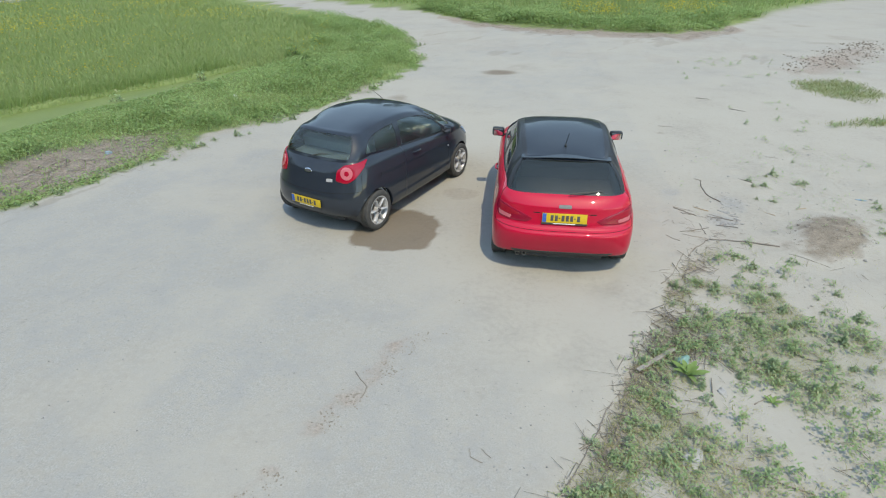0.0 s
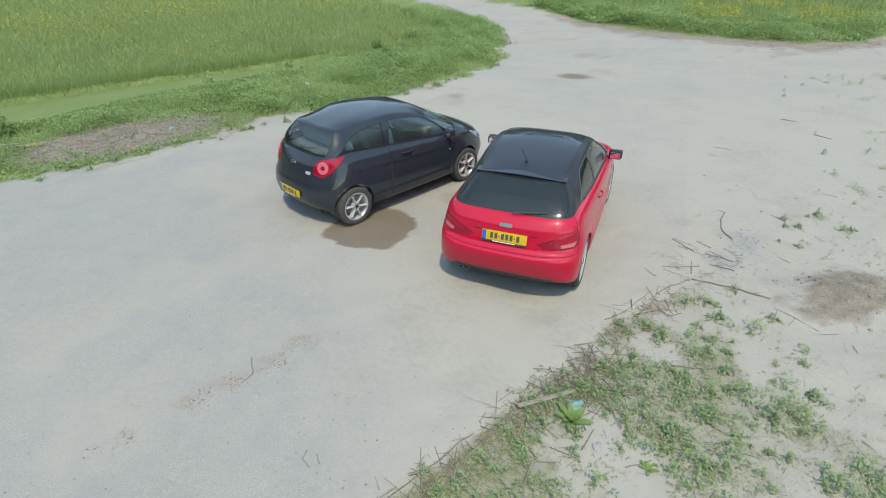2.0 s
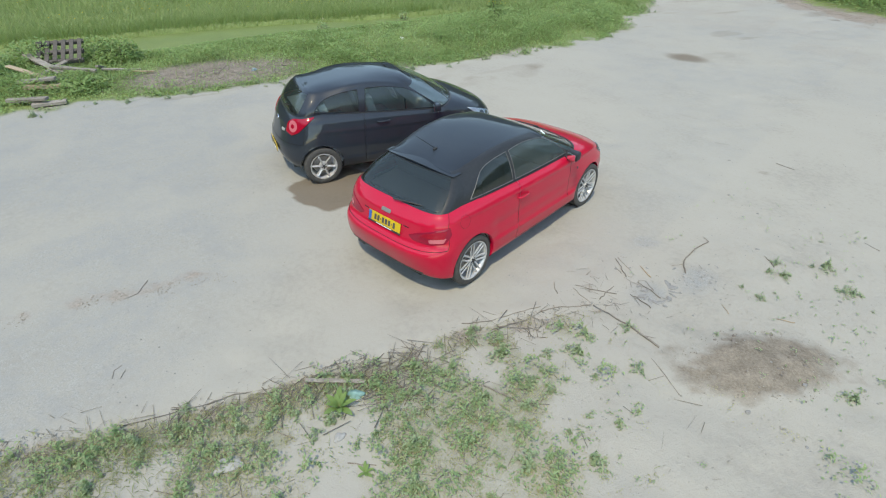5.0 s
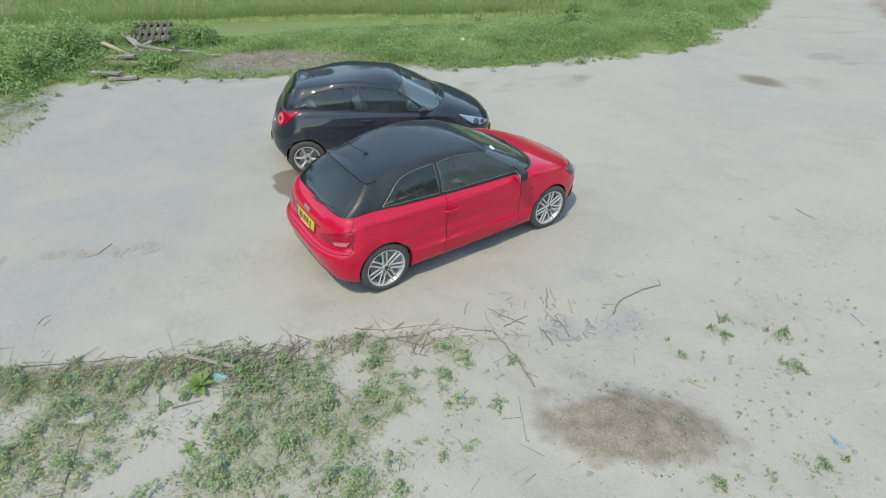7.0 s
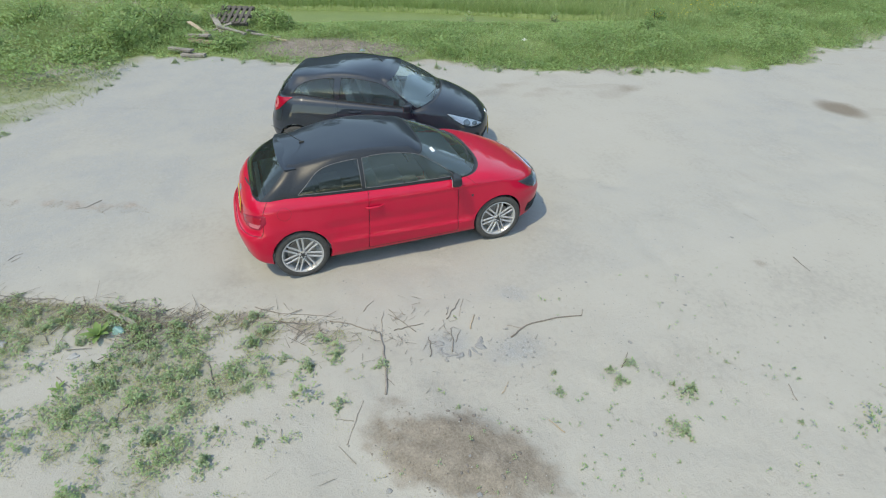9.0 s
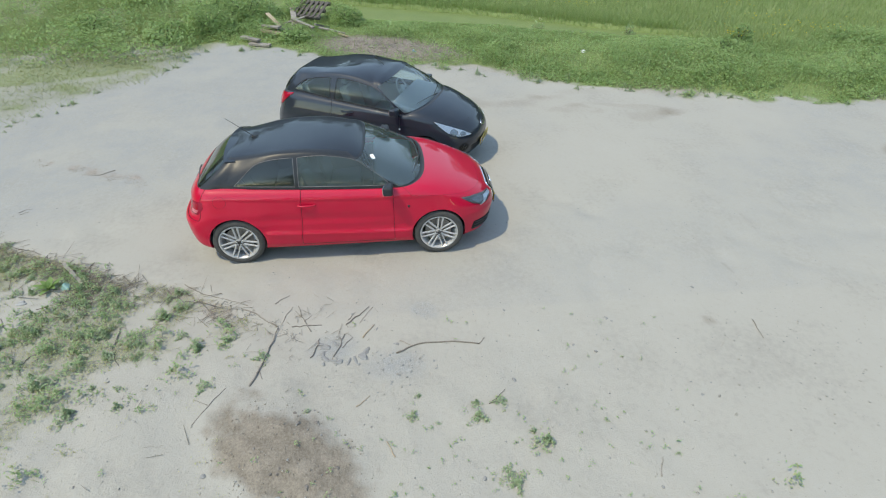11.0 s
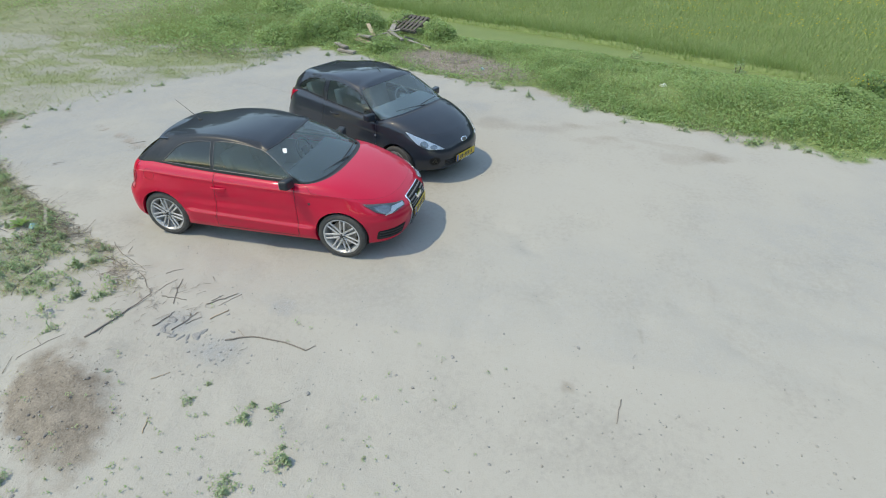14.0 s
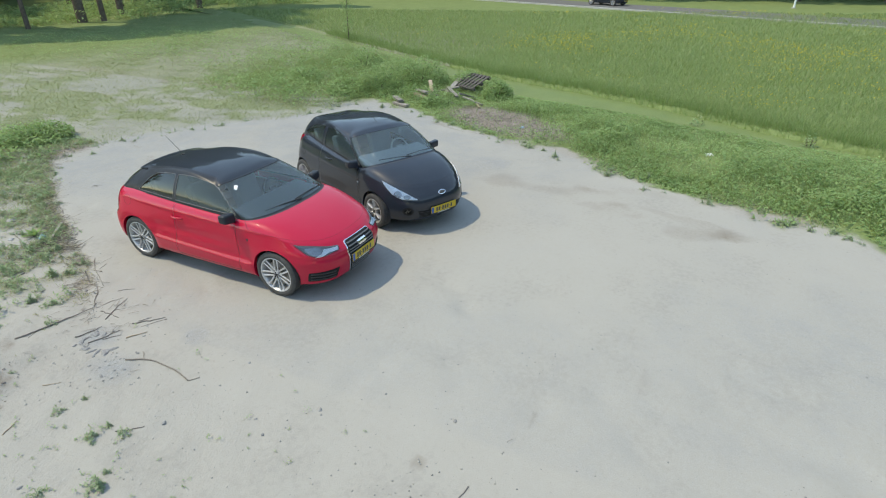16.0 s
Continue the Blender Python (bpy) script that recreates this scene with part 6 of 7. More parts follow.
# seedlings on the loose sand round the heap
vx3, vy3 = scatter(2600, (1.9, 5.8, -3.5, 4.5), lambda x, y: 0.42 * smoothstep(0.38, 0.60, fractal(x, y, 1.1, 3, 93)) * smoothstep(1.9, 2.7, x + 0.15 * np.minimum(y, 0)) * smoothstep(4.5, 1.0, y))
size = rng.uniform(0.4, 1.5, len(vx3))
stuff("seedlings", [tufts(vx3, vy3, 0.035 * size, 0.035 * size, 9, 0.017 * np.sqrt(size))], SPROUT, "tiny green seedlings scattered over loose sand", "weeds")


def lumps(x, y, size, flat=0.5):
    """Small crumbs and pebbles: squashed eight-sided lumps."""
    n = len(x)
    z = ground_at(x, y)
    base = np.array([(1, 0, 0), (0, 1, 0), (-1, 0, 0), (0, -1, 0), (0, 0, 1), (0, 0, -1)], float)
    co = base[None] * size[:, None, None] * rng.uniform(0.5, 1.0, (n, 6, 1)) * np.array([1, 1, flat])
    a = rng.uniform(0, np.pi, n)
    c, s_ = np.cos(a)[:, None], np.sin(a)[:, None]
    co = np.stack([co[..., 0] * c - co[..., 1] * s_, co[..., 0] * s_ + co[..., 1] * c, co[..., 2]], -1)
    co = (co + np.stack([x, y, z + size * flat * 0.25], -1)[:, None]).reshape(-1, 3)
    f = np.array([(0, 1, 4), (1, 2, 4), (2, 3, 4), (3, 0, 4), (1, 0, 5), (2, 1, 5), (3, 2, 5), (0, 3, 5)])
    return co, (np.arange(n)[:, None, None] * 6 + f[None]).reshape(-1, 3)


CRUMB = grained("brown_crumbs", (0.15, 0.125, 0.105), (0.29, 0.255, 0.22), 9, 0.95, 0.2)
STREAK_CRUMB = grained("pale_brown_crumbs", (0.20, 0.172, 0.145), (0.30, 0.27, 0.23), 9, 0.95, 0.2)
HEAP_CRUMB = grained("dark_earth_crumbs", (0.18, 0.156, 0.132), (0.27, 0.24, 0.205), 9, 0.95, 0.2)
SAND_CRUMB = grained("pale_sand_crumbs", (0.27, 0.26, 0.24), (0.35, 0.34, 0.315), 9, 0.95, 0.2)
GREY_CRUMB = grained("grey_crumbs", (0.16, 0.165, 0.17), (0.31, 0.31, 0.305), 7, 0.95, 0.2)
# crust crumbs also draw the dark line of the undercut edge's shade
lx = rng.uniform(-0.7, 2.3, 1000)
ly = south_edge(lx) + rng.normal(0, 0.035, len(lx)) + 0.22 * (fractal(lx * 1.0, lx * 0.0, 3.0, 3, 86) - 0.5)
ok = rng.uniform(0, 1, len(lx)) < smoothstep(0.44, 0.62, fractal(lx, ly, 2.2, 3, 87))
stuff("edge_crust", [lumps(lx[ok], ly[ok], 0.003 + 0.011 * rng.uniform(0, 1, ok.sum()) ** 2, 0.5)], GREY_CRUMB, "broken grey crust along the edge of the sand, also standing in for its shadow line", "rubble")
k = rng.uniform(0, 1, 3000)
lx, ly = -3.1 + 2.05 * k + rng.normal(0, 0.085, len(k)), -6.6 + 4.1 * k + rng.normal(0, 0.05, len(k))
ok = rng.uniform(0, 1, len(lx)) < smoothstep(0.46, 0.66, fractal(lx, ly, 2.6, 3, 43))
stuff("dirt_streak", [lumps(lx[ok], ly[ok], 0.002 + 0.012 * rng.uniform(0, 1, ok.sum()) ** 3)], STREAK_CRUMB, "streak of brown earth crumbs on the lot", "dirt")
q, a = np.sqrt(rng.uniform(0, 1, 1500)), rng.uniform(0, 2 * np.pi, 1500)
u_, v_ = 0.50 * q * np.cos(a), 0.85 * q * np.sin(a)
lx, ly = 3.70 + 0.82 * u_ + 0.57 * v_, -0.36 - 0.57 * u_ + 0.82 * v_
stuff("heap_crumbs", [lumps(lx, ly, 0.002 + 0.011 * rng.uniform(0, 1, len(lx)) ** 5, 0.6)], HEAP_CRUMB, "brown earth crumbs on a low heap", "dirt")
sx2, sy2 = scatter(26000, (1.6, 6.0, -4.5, 7.5), lambda x, y: 0.30 * smoothstep(0.40, 0.66, fractal(x, y, 0.9, 3, 88)) * smoothstep(1.9, 2.8, x + 0.12 * (y < 0) * y))
stuff("sand_clods", [lumps(sx2, sy2, 0.003 + 0.015 * rng.uniform(0, 1, len(sx2)) ** 4, 0.45)], SAND_CRUMB, "small pale clods on loose sand", "sand")
kx3 = rng.uniform(0, 1, 420)
lx, ly = -6.2 + 1.5 * kx3 + rng.normal(0, 0.055, len(kx3)) + 0.10 * np.sin(9 * kx3), -4.8 + 3.4 * kx3
stuff("track_crumbs", [lumps(lx, ly, rng.uniform(0.002, 0.008, len(lx)), 0.6)], GREY_CRUMB, "thin ridge of grey crumbs along a tyre track", "dirt")
gx2, gy2 = scatter(30000, (-8.5, 6.0, -8.0, 14), lambda x, y: (into_bank(x, y) < 0) * (0.012 + 0.45 * smoothstep(0.5, 0.72, fractal(x, y, 0.5, 4, 41)) + 0.25 * smoothstep(-2.0, -6.0, y)) * (y > south_edge(x)))
stuff("gravel", [lumps(gx2, gy2, 0.004 + 0.011 * rng.uniform(0, 1, len(gx2)) ** 3)], GREY_CRUMB, "fine grey gravel scattered over the lot", "gravel")


def far_tufts(x, y):
    """Two grassy patches on the rough sand."""
    f = np.exp(-((x - 8.0) / 1.1) ** 2 - ((y - 8.6) / 1.5) ** 2) + 0.8 * np.exp(-((x - 7.4) / 1.6) ** 2 - ((y - 5.4 - 0.25 * (x - 7.4)) / 0.42) ** 2)
    return smoothstep(0.30, 0.75, f * (0.4 + 1.2 * fractal(x, y, 1.6, 4, 92)))


qx, qy = scatter(60000, (4.5, 11.5, 3.5, 13), far_tufts)
stuff("far_tufts", [blades(qx, qy, ground_at(qx, qy), rng.uniform(0.03, 0.12, len(qx)), rng.uniform(0.006, 0.012, len(qx)), rng.uniform(0.5, 1.6, len(qx)))], SHORT_GRASS, "low tufts of grass on rough sand", "grass")
qx, qy = scatter(1500, (4, 11.5, 2.5, 13), lambda x, y: np.clip(0.6 * far_tufts(x, y) + 0.10 * smoothstep(0.45, 0.6, fractal(x, y, 1.2, 3, 94)), 0, 1))
size = rng.uniform(0.6, 1.4, len(qx))
stuff("far_weeds", [tufts(qx, qy, 0.12 * size, 0.09 * size, 40, 0.028 * size)], SPROUT, "low leafy weeds on rough sand", "weeds")


def rubble_band(x, y):
    along, off = 0.66 * (x - 10.6) + 0.75 * (y - 14.0), 0.75 * (x - 10.6) - 0.66 * (y - 14.0)
    return smoothstep(1.2, 0.3, np.hypot(along / 4.2, off / 1.1) + 1.2 * (fractal(x, y, 1.1, 3, 99) - 0.5))


qx, qy = scatter(9000, (6, 15, 10, 19), rubble_band)
stuff("rubble", [lumps(qx, qy, 0.012 + 0.055 * rng.uniform(0, 1, len(qx)) ** 3, 0.6)], CRUMB, "brown and grey rubble along the far edge of the sand", "rubble")
qx, qy = scatter(1300, (6, 15, 10, 19), rubble_band)
stuff("pale_rubble", [lumps(qx, qy, 0.010 + 0.05 * rng.uniform(0, 1, len(qx)) ** 3, 0.6)], SAND_CRUMB, "pale broken stones among rubble", "rubble")


def twigs(x, y, long_, wide, tilt=0.25):
    """Thin three-sided sticks lying on the ground."""
    n = len(x)
    a = rng.uniform(0, 2 * np.pi, n)
    d = np.stack([np.cos(a), np.sin(a), rng.uniform(-0.05, tilt, n)], -1) * (long_ / 2)[:, None]
    s = np.stack([-np.sin(a), np.cos(a), np.zeros(n)], -1) * wide[:, None]
    c = np.stack([x, y, ground_at(x, y) + 0.012 + np.abs(d[:, 2])], -1)
    u = np.array([0, 0, 1.0]) * wide[:, None] * 1.4
    co = np.stack([c - d - s, c - d + s, c - d + u, c + d - s * 0.6, c + d + s * 0.6, c + d + u * 0.6], 1).reshape(-1, 3)
    i = np.arange(n)[:, None] * 6
    tri = np.concatenate([i + [0, 1, 4], i + [0, 4, 3], i + [1, 2, 5], i + [1, 5, 4], i + [2, 0, 3], i + [2, 3, 5]], 1).reshape(-1, 3)
    return co, tri


kx, ky = scatter(34000, (-2.4, 3.6, -9, 0.2), lambda x, y: (np.exp(-((south_edge(x) - y - 0.34) / 0.34) ** 2) * (x > -2.3) * smoothstep(2.3, 1.7, x) * (0.25 + 0.75 * smoothstep(0.40, 0.58, fractal(x, y, 2.2, 3, 98))) * (0.75 + 0.25 * smoothstep(-1.9, -2.5, y)) + 0.16 * strip_cover(x, y)))
px, py = scatter(17000, (-10.8, -7, -2, 3.4), lambda x, y: np.exp(-(((x + 8.60 - 0.33 * (y - 0.75)) / 1.10) ** 2 + ((y - 0.75) / 2.05) ** 2) ** 2))
hx, hy = scatter(9000, (-5, 9, 16, 22), lambda x, y: np.exp(-((y - north_edge(x) + 0.4) / 0.8) ** 2))
bx, by = scatter(160, (-10.4, -7.4, -1.5, 3.0), lambda x, y: np.exp(-(((x + 8.65 - 0.33 * (y - 0.75)) / 0.95) ** 2 + ((y - 0.75) / 1.95) ** 2) ** 2))
stuff("bark_sticks", [twigs(bx, by, rng.uniform(0.12, 0.5, len(bx)), rng.uniform(0.004, 0.010, len(bx)))], PALE_WOOD, "pale broken sticks lying on bark litter", "twigs")
ox, oy = scatter(2600, (1.2, 6.5, -4, 8), lambda x, y: 0.75 * np.exp(-((x - 2.4) / 0.55) ** 2 - ((y - 0.1) / 0.8) ** 2) + 0.07 * smoothstep(0.45, 0.7, fractal(x, y, 0.8, 3, 91)) * (x + 0.1 * y > 2.0))
ex = np.concatenate([rng.uniform(-0.1, 1.9, 60), rng.normal(1.22, 0.17, 150), rng.normal(0.85, 0.2, 40)])
ey = np.concatenate([south_edge(ex[:60]) - 0.30 + rng.normal(0, 0.16, 60), rng.normal(-2.85, 0.26, 150), rng.normal(-3.55, 0.22, 40)])
stuff("edge_sticks", [twigs(ex, ey, rng.uniform(0.12, 0.42, len(ex)), 0.002 + 0.004 * rng.uniform(0, 1, len(ex)) ** 2, 0.07)], TWIG, "tangle of dead brown sticks along the edge of the weeds", "twigs")
jx, jy = rng.normal(2.12, 0.28, 44), rng.normal(-0.34, 0.26, 44)
stuff("twig_tangle", [twigs(jx, jy, rng.uniform(0.04, 0.15, 44), rng.uniform(0.0015, 0.0032, 44))], TWIG, "tangle of thin dry twigs on sand", "twigs")
for name, (qx, qy), label, size in (("strip_twigs", (kx, ky), "dead twigs and straw along the edge of the sand", 0.17), ("bark_litter", (px, py), "brown bark and twig litter on the bank", 0.15),
                                    ("back_twigs", (hx, hy), "dead twigs along the back of the lot", 0.30), ("loose_twigs", (ox, oy), "small twigs scattered on sand", 0.06)):
    n = len(qx)
    stuff(name, [twigs(qx, qy, (0.25 + 1.25 * rng.uniform(0, 1, n) ** 2.2) * size, (0.0011 + 0.0026 * rng.uniform(0, 1, n) ** 2) * (2 if size > 0.2 else 1), 0.10 if name == "strip_twigs" else 0.25)], STRAW if name == "strip_twigs" else TWIG, label, "twigs")


# ---- the ditch ----
def ditch_water():
    ys = np.arange(-60, 9.81, 0.2)
    co, f = [], []
    for k, y in enumerate(ys):
        w = max(0.02, float(ditch_half(y))) + 0.36
        m = float(ditch_middle(y))
        co += [(m - w, y, -0.07), (m + w, y, -0.07)]
        if k:
            f.append((2 * k - 2, 2 * k - 1, 2 * k + 1, 2 * k))
    t = Tree("duckweed_water")
    at = t.coords()
    col = t.ramp(t.math("ADD", t.math("MULTIPLY", t.noise(90, 3, at=at), 0.4), t.math("MULTIPLY", t.noise(1.2, 4, at=at), 0.6)), (0.35, (0.125, 0.172, 0.050)), (0.65, (0.168, 0.215, 0.070)))
    t.set(color=col, rough=0.55, spec=0.35)
    t.bump(t.noise(140, 2, at=at), 0.4, 0.004)
    ob = new("water", mesh_of("water", co, f, t.m))
    return tagged(ob, "still ditch water covered with bright duckweed", "water", kind="structure")


ditch_water()

# ---- single weeds on the sand ----
def weed_mesh(name, seed, n, spread, tall, leaf, mat):
    r = np.random.default_rng(seed)
    q, arm = r.uniform(0.0, 1, n) ** 0.8, r.integers(0, 7, n)
    reach = r.uniform(0.3, 1.25, 7)[arm]
    a = (np.arange(7) * 0.898 + r.uniform(-0.45, 0.45, 7))[arm] + r.normal(0, 0.2, n)
    x, y = q * reach * spread * np.cos(a), q * reach * spread * np.sin(a)
    z = tall * r.uniform(0.10, 0.9, n) * (1.15 - q) * r.uniform(0.5, 1.1, 7)[arm]
    foliage = raw_mesh("foliage", *leaves(x, y, z, r.uniform(0.7, 1.3, n) * leaf, 0.8, 0.5), mat)
    stalk = tube([(0, 0, -0.01), (spread * 0.06, spread * 0.04, tall * 0.4), (spread * 0.02, spread * 0.10, tall * 0.8)], 0.003, 6, 0.5)
    me = bpy.data.meshes.new("stalk")
    stalk.to_mesh(me)
    stalk.free()
    me.materials.append(mat)
    return foliage, me


SAND_WEED = leaf_material("sand_weed_leaves", (0.28, 0.375, 0.22), (0.39, 0.48, 0.31), (0.45, 0.44, 0.31), 0.2)
weed_meshes = [weed_mesh("weed", 100 + k, (130, 180, 100, 150, 70)[k], (0.11, 0.15, 0.09, 0.13, 0.07)[k], (0.14, 0.18, 0.10, 0.12, 0.10)[k], (0.024, 0.028, 0.022, 0.025, 0.022)[k], SAND_WEED) for k in range(5)]


def weed(x, y, size, k):
    ob = new("weed")
    for name, me in zip(("foliage", "stalk"), weed_meshes[k]):
        new(name, me).parent = ob
    ob.matrix_basis = Matrix.Translation((x, y, float(height(np.array(x), np.array(y))) - 0.005)) @ Matrix.Rotation(x * 7 + y * 3, 4, "Z") @ Matrix.Scale(size, 4)
    tagged(ob, "small leafy green weed growing out of the sand", "weed", "weeds on the sand")


for x, y, size, k in ((2.54, -0.75, 1.0, 0), (2.26, -1.15, 0.9, 3), (2.34, -1.43, 1.1, 1), (2.14, -1.64, 0.9, 0), (1.79, -1.93, 1.2, 1), (1.66, -1.80, 1.0, 3), (2.64, -1.60, 0.8, 2), (2.89, -1.23, 1.0, 0),
                      (2.22, -2.06, 0.9, 3), (2.37, -2.31, 1.0, 1), (2.39, -2.55, 1.1, 3), (2.03, -2.47, 1.1, 1), (2.04, -2.70, 1.0, 0), (2.72, -2.80, 1.4, 1), (3.09, -2.38, 1.1, 1), (3.06, -1.95, 1.0, 2),
                      (2.83, -2.04, 0.6, 4), (2.79, -2.29, 0.7, 2), (1.69, -2.87, 1.0, 0), (1.91, -3.28, 1.3, 1), (2.18, -3.52, 1.3, 3), (1.69, -3.02, 0.9, 3), (1.46, -2.54, 1.0, 0), (0.17, -4.36, 0.9, 0), (0.22, -4.81, 1.1, 1),
                      (1.40, -2.35, 0.8, 2), (0.92, -3.72, 0.9, 3), (1.22, -3.75, 1.0, 0), (1.60, -3.40, 0.8, 1), (3.32, 1.56, 0.9, 0), (3.30, 1.34, 0.8, 2), (3.46, 1.34, 1.0, 3), (3.39, 0.73, 0.8, 0), (3.48, 0.96, 0.5, 4),
                      (3.79, 1.89, 1.1, 1), (3.66, 1.80, 0.7, 2), (4.15, 1.55, 1.0, 3), (4.05, 1.50, 0.8, 0), (4.84, 0.66, 1.0, 3), (4.91, 0.87, 0.8, 2), (4.48, -0.23, 0.9, 1), (3.26, -0.23, 0.6, 4), (3.17, 0.80, 0.6, 2),
                      (4.37, 1.30, 0.4, 4), (3.60, 2.50, 0.5, 4), (4.40, 2.60, 0.6, 2), (4.00, 3.00, 0.5, 4)):
    weed(x, y, size, k)
wr = np.random.default_rng(12)
count = 0
while count < 70:
    x, y = wr.uniform(-0.6, 4.8), wr.uniform(-8.0, -1.2)
    d = float(south_edge(np.array(x)) - y)
    chance = (d > 0.25) * math.exp(-max(0.0, d - 0.9 - 0.25 * max(0, -3 - y)) / 0.9)
    if float(strip_zone(np.array(x), np.array(y))) < 0.5:
        continue
    if wr.uniform() < chance * float(np.clip((fractal(np.array(x), np.array(y), 1.1, 3, 84) - 0.36) * 5, 0.05, 1)):
        weed(x, y, wr.uniform(0.55, 1.1), int(wr.integers(0, 5)))
        count += 1
count = 0
while count < 70:
    y = wr.uniform(-3.6, 17)
    x = float(bank_edge(np.array(y))) + abs(wr.normal(0, 0.28)) - 0.12
    weed(x, y, wr.uniform(0.5, 1.3), int(wr.integers(0, 5)))
    count += 1
while count < 110:
    x = wr.uniform(-8.8, -0.6)
    y = float(south_edge(np.array(x))) + abs(wr.normal(0, 0.22)) - 0.15
    weed(x, y, wr.uniform(0.4, 1.0), int(wr.integers(0, 5)))
    count += 1


def rosette(x, y, n, long_, label):
    """A low plant with large pointed leaves: leafy_plant > each leaf."""
    ob = thing("leafy_plant", pose(x, y, float(height(np.array(x), np.array(y)))), label, "plant")
    for k in range(n):
        a = 2.4 * k
        L = long_ * (1.0 - 0.03 * k)
        rise = 0.42 + 0.06 * k
        bm = bmesh.new()
        rows = []
        for t in np.linspace(0, 1, 6):
            w = 0.30 * L * math.sin(math.pi * min(1, t * 0.92 + 0.06)) ** 0.8 * 0.5
            c = Vector((t * L * math.cos(rise), 0, t * L * math.sin(rise) * (1.15 - 0.45 * t)))
            rows.append([bm.verts.new(c + Vector((0, -w, 0.25 * w))), bm.verts.new(c), bm.verts.new(c + Vector((0, w, 0.25 * w)))])
        for p, q in zip(rows, rows[1:]):
            bm.faces.new((p[0], p[1], q[1], q[0]))
            bm.faces.new((p[1], p[2], q[2], q[1]))
        bmesh.ops.transform(bm, matrix=Matrix.Rotation(a, 4, "Z"), verts=bm.verts)
        part("leaf", bm, BIG_LEAF, ob)


BIG_LEAF = leaf_material("fresh_leaf", (0.20, 0.32, 0.10), (0.30, 0.42, 0.17), (0.30, 0.42, 0.17), 0.02)
rosette(1.13, -3.42, 13, 0.21, "fresh green plant with large pointed leaves on the sand")
rosette(1.78, -3.68, 7, 0.10, "small fresh green plant with broad leaves")

# ---- sticks and debris on the sand ----
DARK_TWIG = grained("grey_brown_stick", (0.15, 0.135, 0.122), (0.29, 0.26, 0.235), 18, 0.85, 0.4, spread=0.3)
TAN = grained("pale_tan_bark", (0.30, 0.23, 0.16), (0.44, 0.36, 0.27), 25, 0.85, 0.4)


def stick(points, radius, mat, label, name="stick", taper=0.5, lift=0.0):
    radius *= 0.66
    pts = []
    for k, (x, y) in enumerate(points):
        pts.append(Vector((x, y, float(height(np.array(x), np.array(y))) + radius + lift * math.sin(math.pi * k / max(1, len(points) - 1)))))
    fine = []
    for a, b in zip(pts, pts[1:]):
        for k in range(4):
            j = Vector((noise.noise(a * 3 + Vector((k, 0, 0))), noise.noise(b * 3 + Vector((0, k, 5))), 0)) * radius * 2.6
            fine.append(a.lerp(b, k / 4) + j)
    fine.append(pts[-1])
    at = pts[0].copy()
    bm = tube([p - at for p in fine], radius, 7, taper)
    me = bpy.data.meshes.new(name)
    bmesh.ops.recalc_face_normals(bm, faces=bm.faces)
    for f in bm.faces:
        f.smooth = True
    bm.to_mesh(me)
    bm.free()
    me.materials.append(mat)
    ob = new(name, me)
    ob.location = at
    return tagged(ob, label, "stick", "sticks on the sand")


GREY_STICK = "dry grey-brown stick lying on the sand"
stick([(2.90, -0.80), (2.48, -0.70), (2.08, -0.65)], 0.016, DARK_TWIG, "thick dry grey-brown stick lying on the sand")
stick([(2.70, -0.75), (2.82, -0.70)], 0.008, DARK_TWIG, GREY_STICK)
stick([(2.09, 0.08), (1.95, 0.22), (1.83, 0.33)], 0.011, DARK_TWIG, GREY_STICK)
stick([(2.02, 0.10), (1.90, 0.18)], 0.007, DARK_TWIG, GREY_STICK)
stick([(2.08, -0.50), (2.07, -0.34), (2.08, -0.18)], 0.009, DARK_TWIG, GREY_STICK)
stick([(2.17, -0.29), (1.97, -0.39), (1.74, -0.47)], 0.009, DARK_TWIG, GREY_STICK)
stick([(2.00, -0.38), (1.90, -0.30)], 0.006, DARK_TWIG, GREY_STICK)
stick([(2.57, -0.26), (2.40, -0.20), (2.29, -0.19)], 0.010, DARK_TWIG, GREY_STICK)
stick([(2.57, -0.03), (2.42, 0.03), (2.25, 0.07)], 0.011, DARK_TWIG, GREY_STICK)
stick([(2.45, 0.05), (2.30, 0.16)], 0.007, DARK_TWIG, GREY_STICK)
stick([(2.31, 0.27), (2.13, 0.39)], 0.012, TAN, "short pale tan strip of bark on the sand")
stick([(2.58, 0.62), (2.47, 0.84), (2.46, 1.22), (2.53, 1.49)], 0.012, TWIG, "long bent dry branch lying on the sand", "branch", 0.75)
stick([(2.53, 1.49), (2.44, 1.56)], 0.008, TWIG, "short fork of a dry branch on the sand")
stick([(2.40, 0.66), (2.50, 0.80)], 0.006, TWIG, GREY_STICK)
stick([(3.33, 1.46), (3.25, 1.56), (3.16, 1.64)], 0.008, DARK_TWIG, GREY_STICK)
stick([(3.80, 0.56), (3.63, 0.49)], 0.009, TAN, "short pale dry stick on the sand")
stick([(1.68, -0.74), (1.60, -0.68), (1.54, -0.59)], 0.007, DARK_TWIG, GREY_STICK)
stick([(2.12, -0.64), (1.92, -0.60), (1.75, -0.53)], 0.007, TWIG, GREY_STICK)
stick([(3.23, 0.22), (3.11, 0.34)], 0.007, TAN, "short pale tan splinter on the sand")
stick([(-1.93, -3.78), (-1.77, -3.96), (-1.78, -4.08)], 0.008, DARK_TWIG, "forked dry twig on the bare lot")
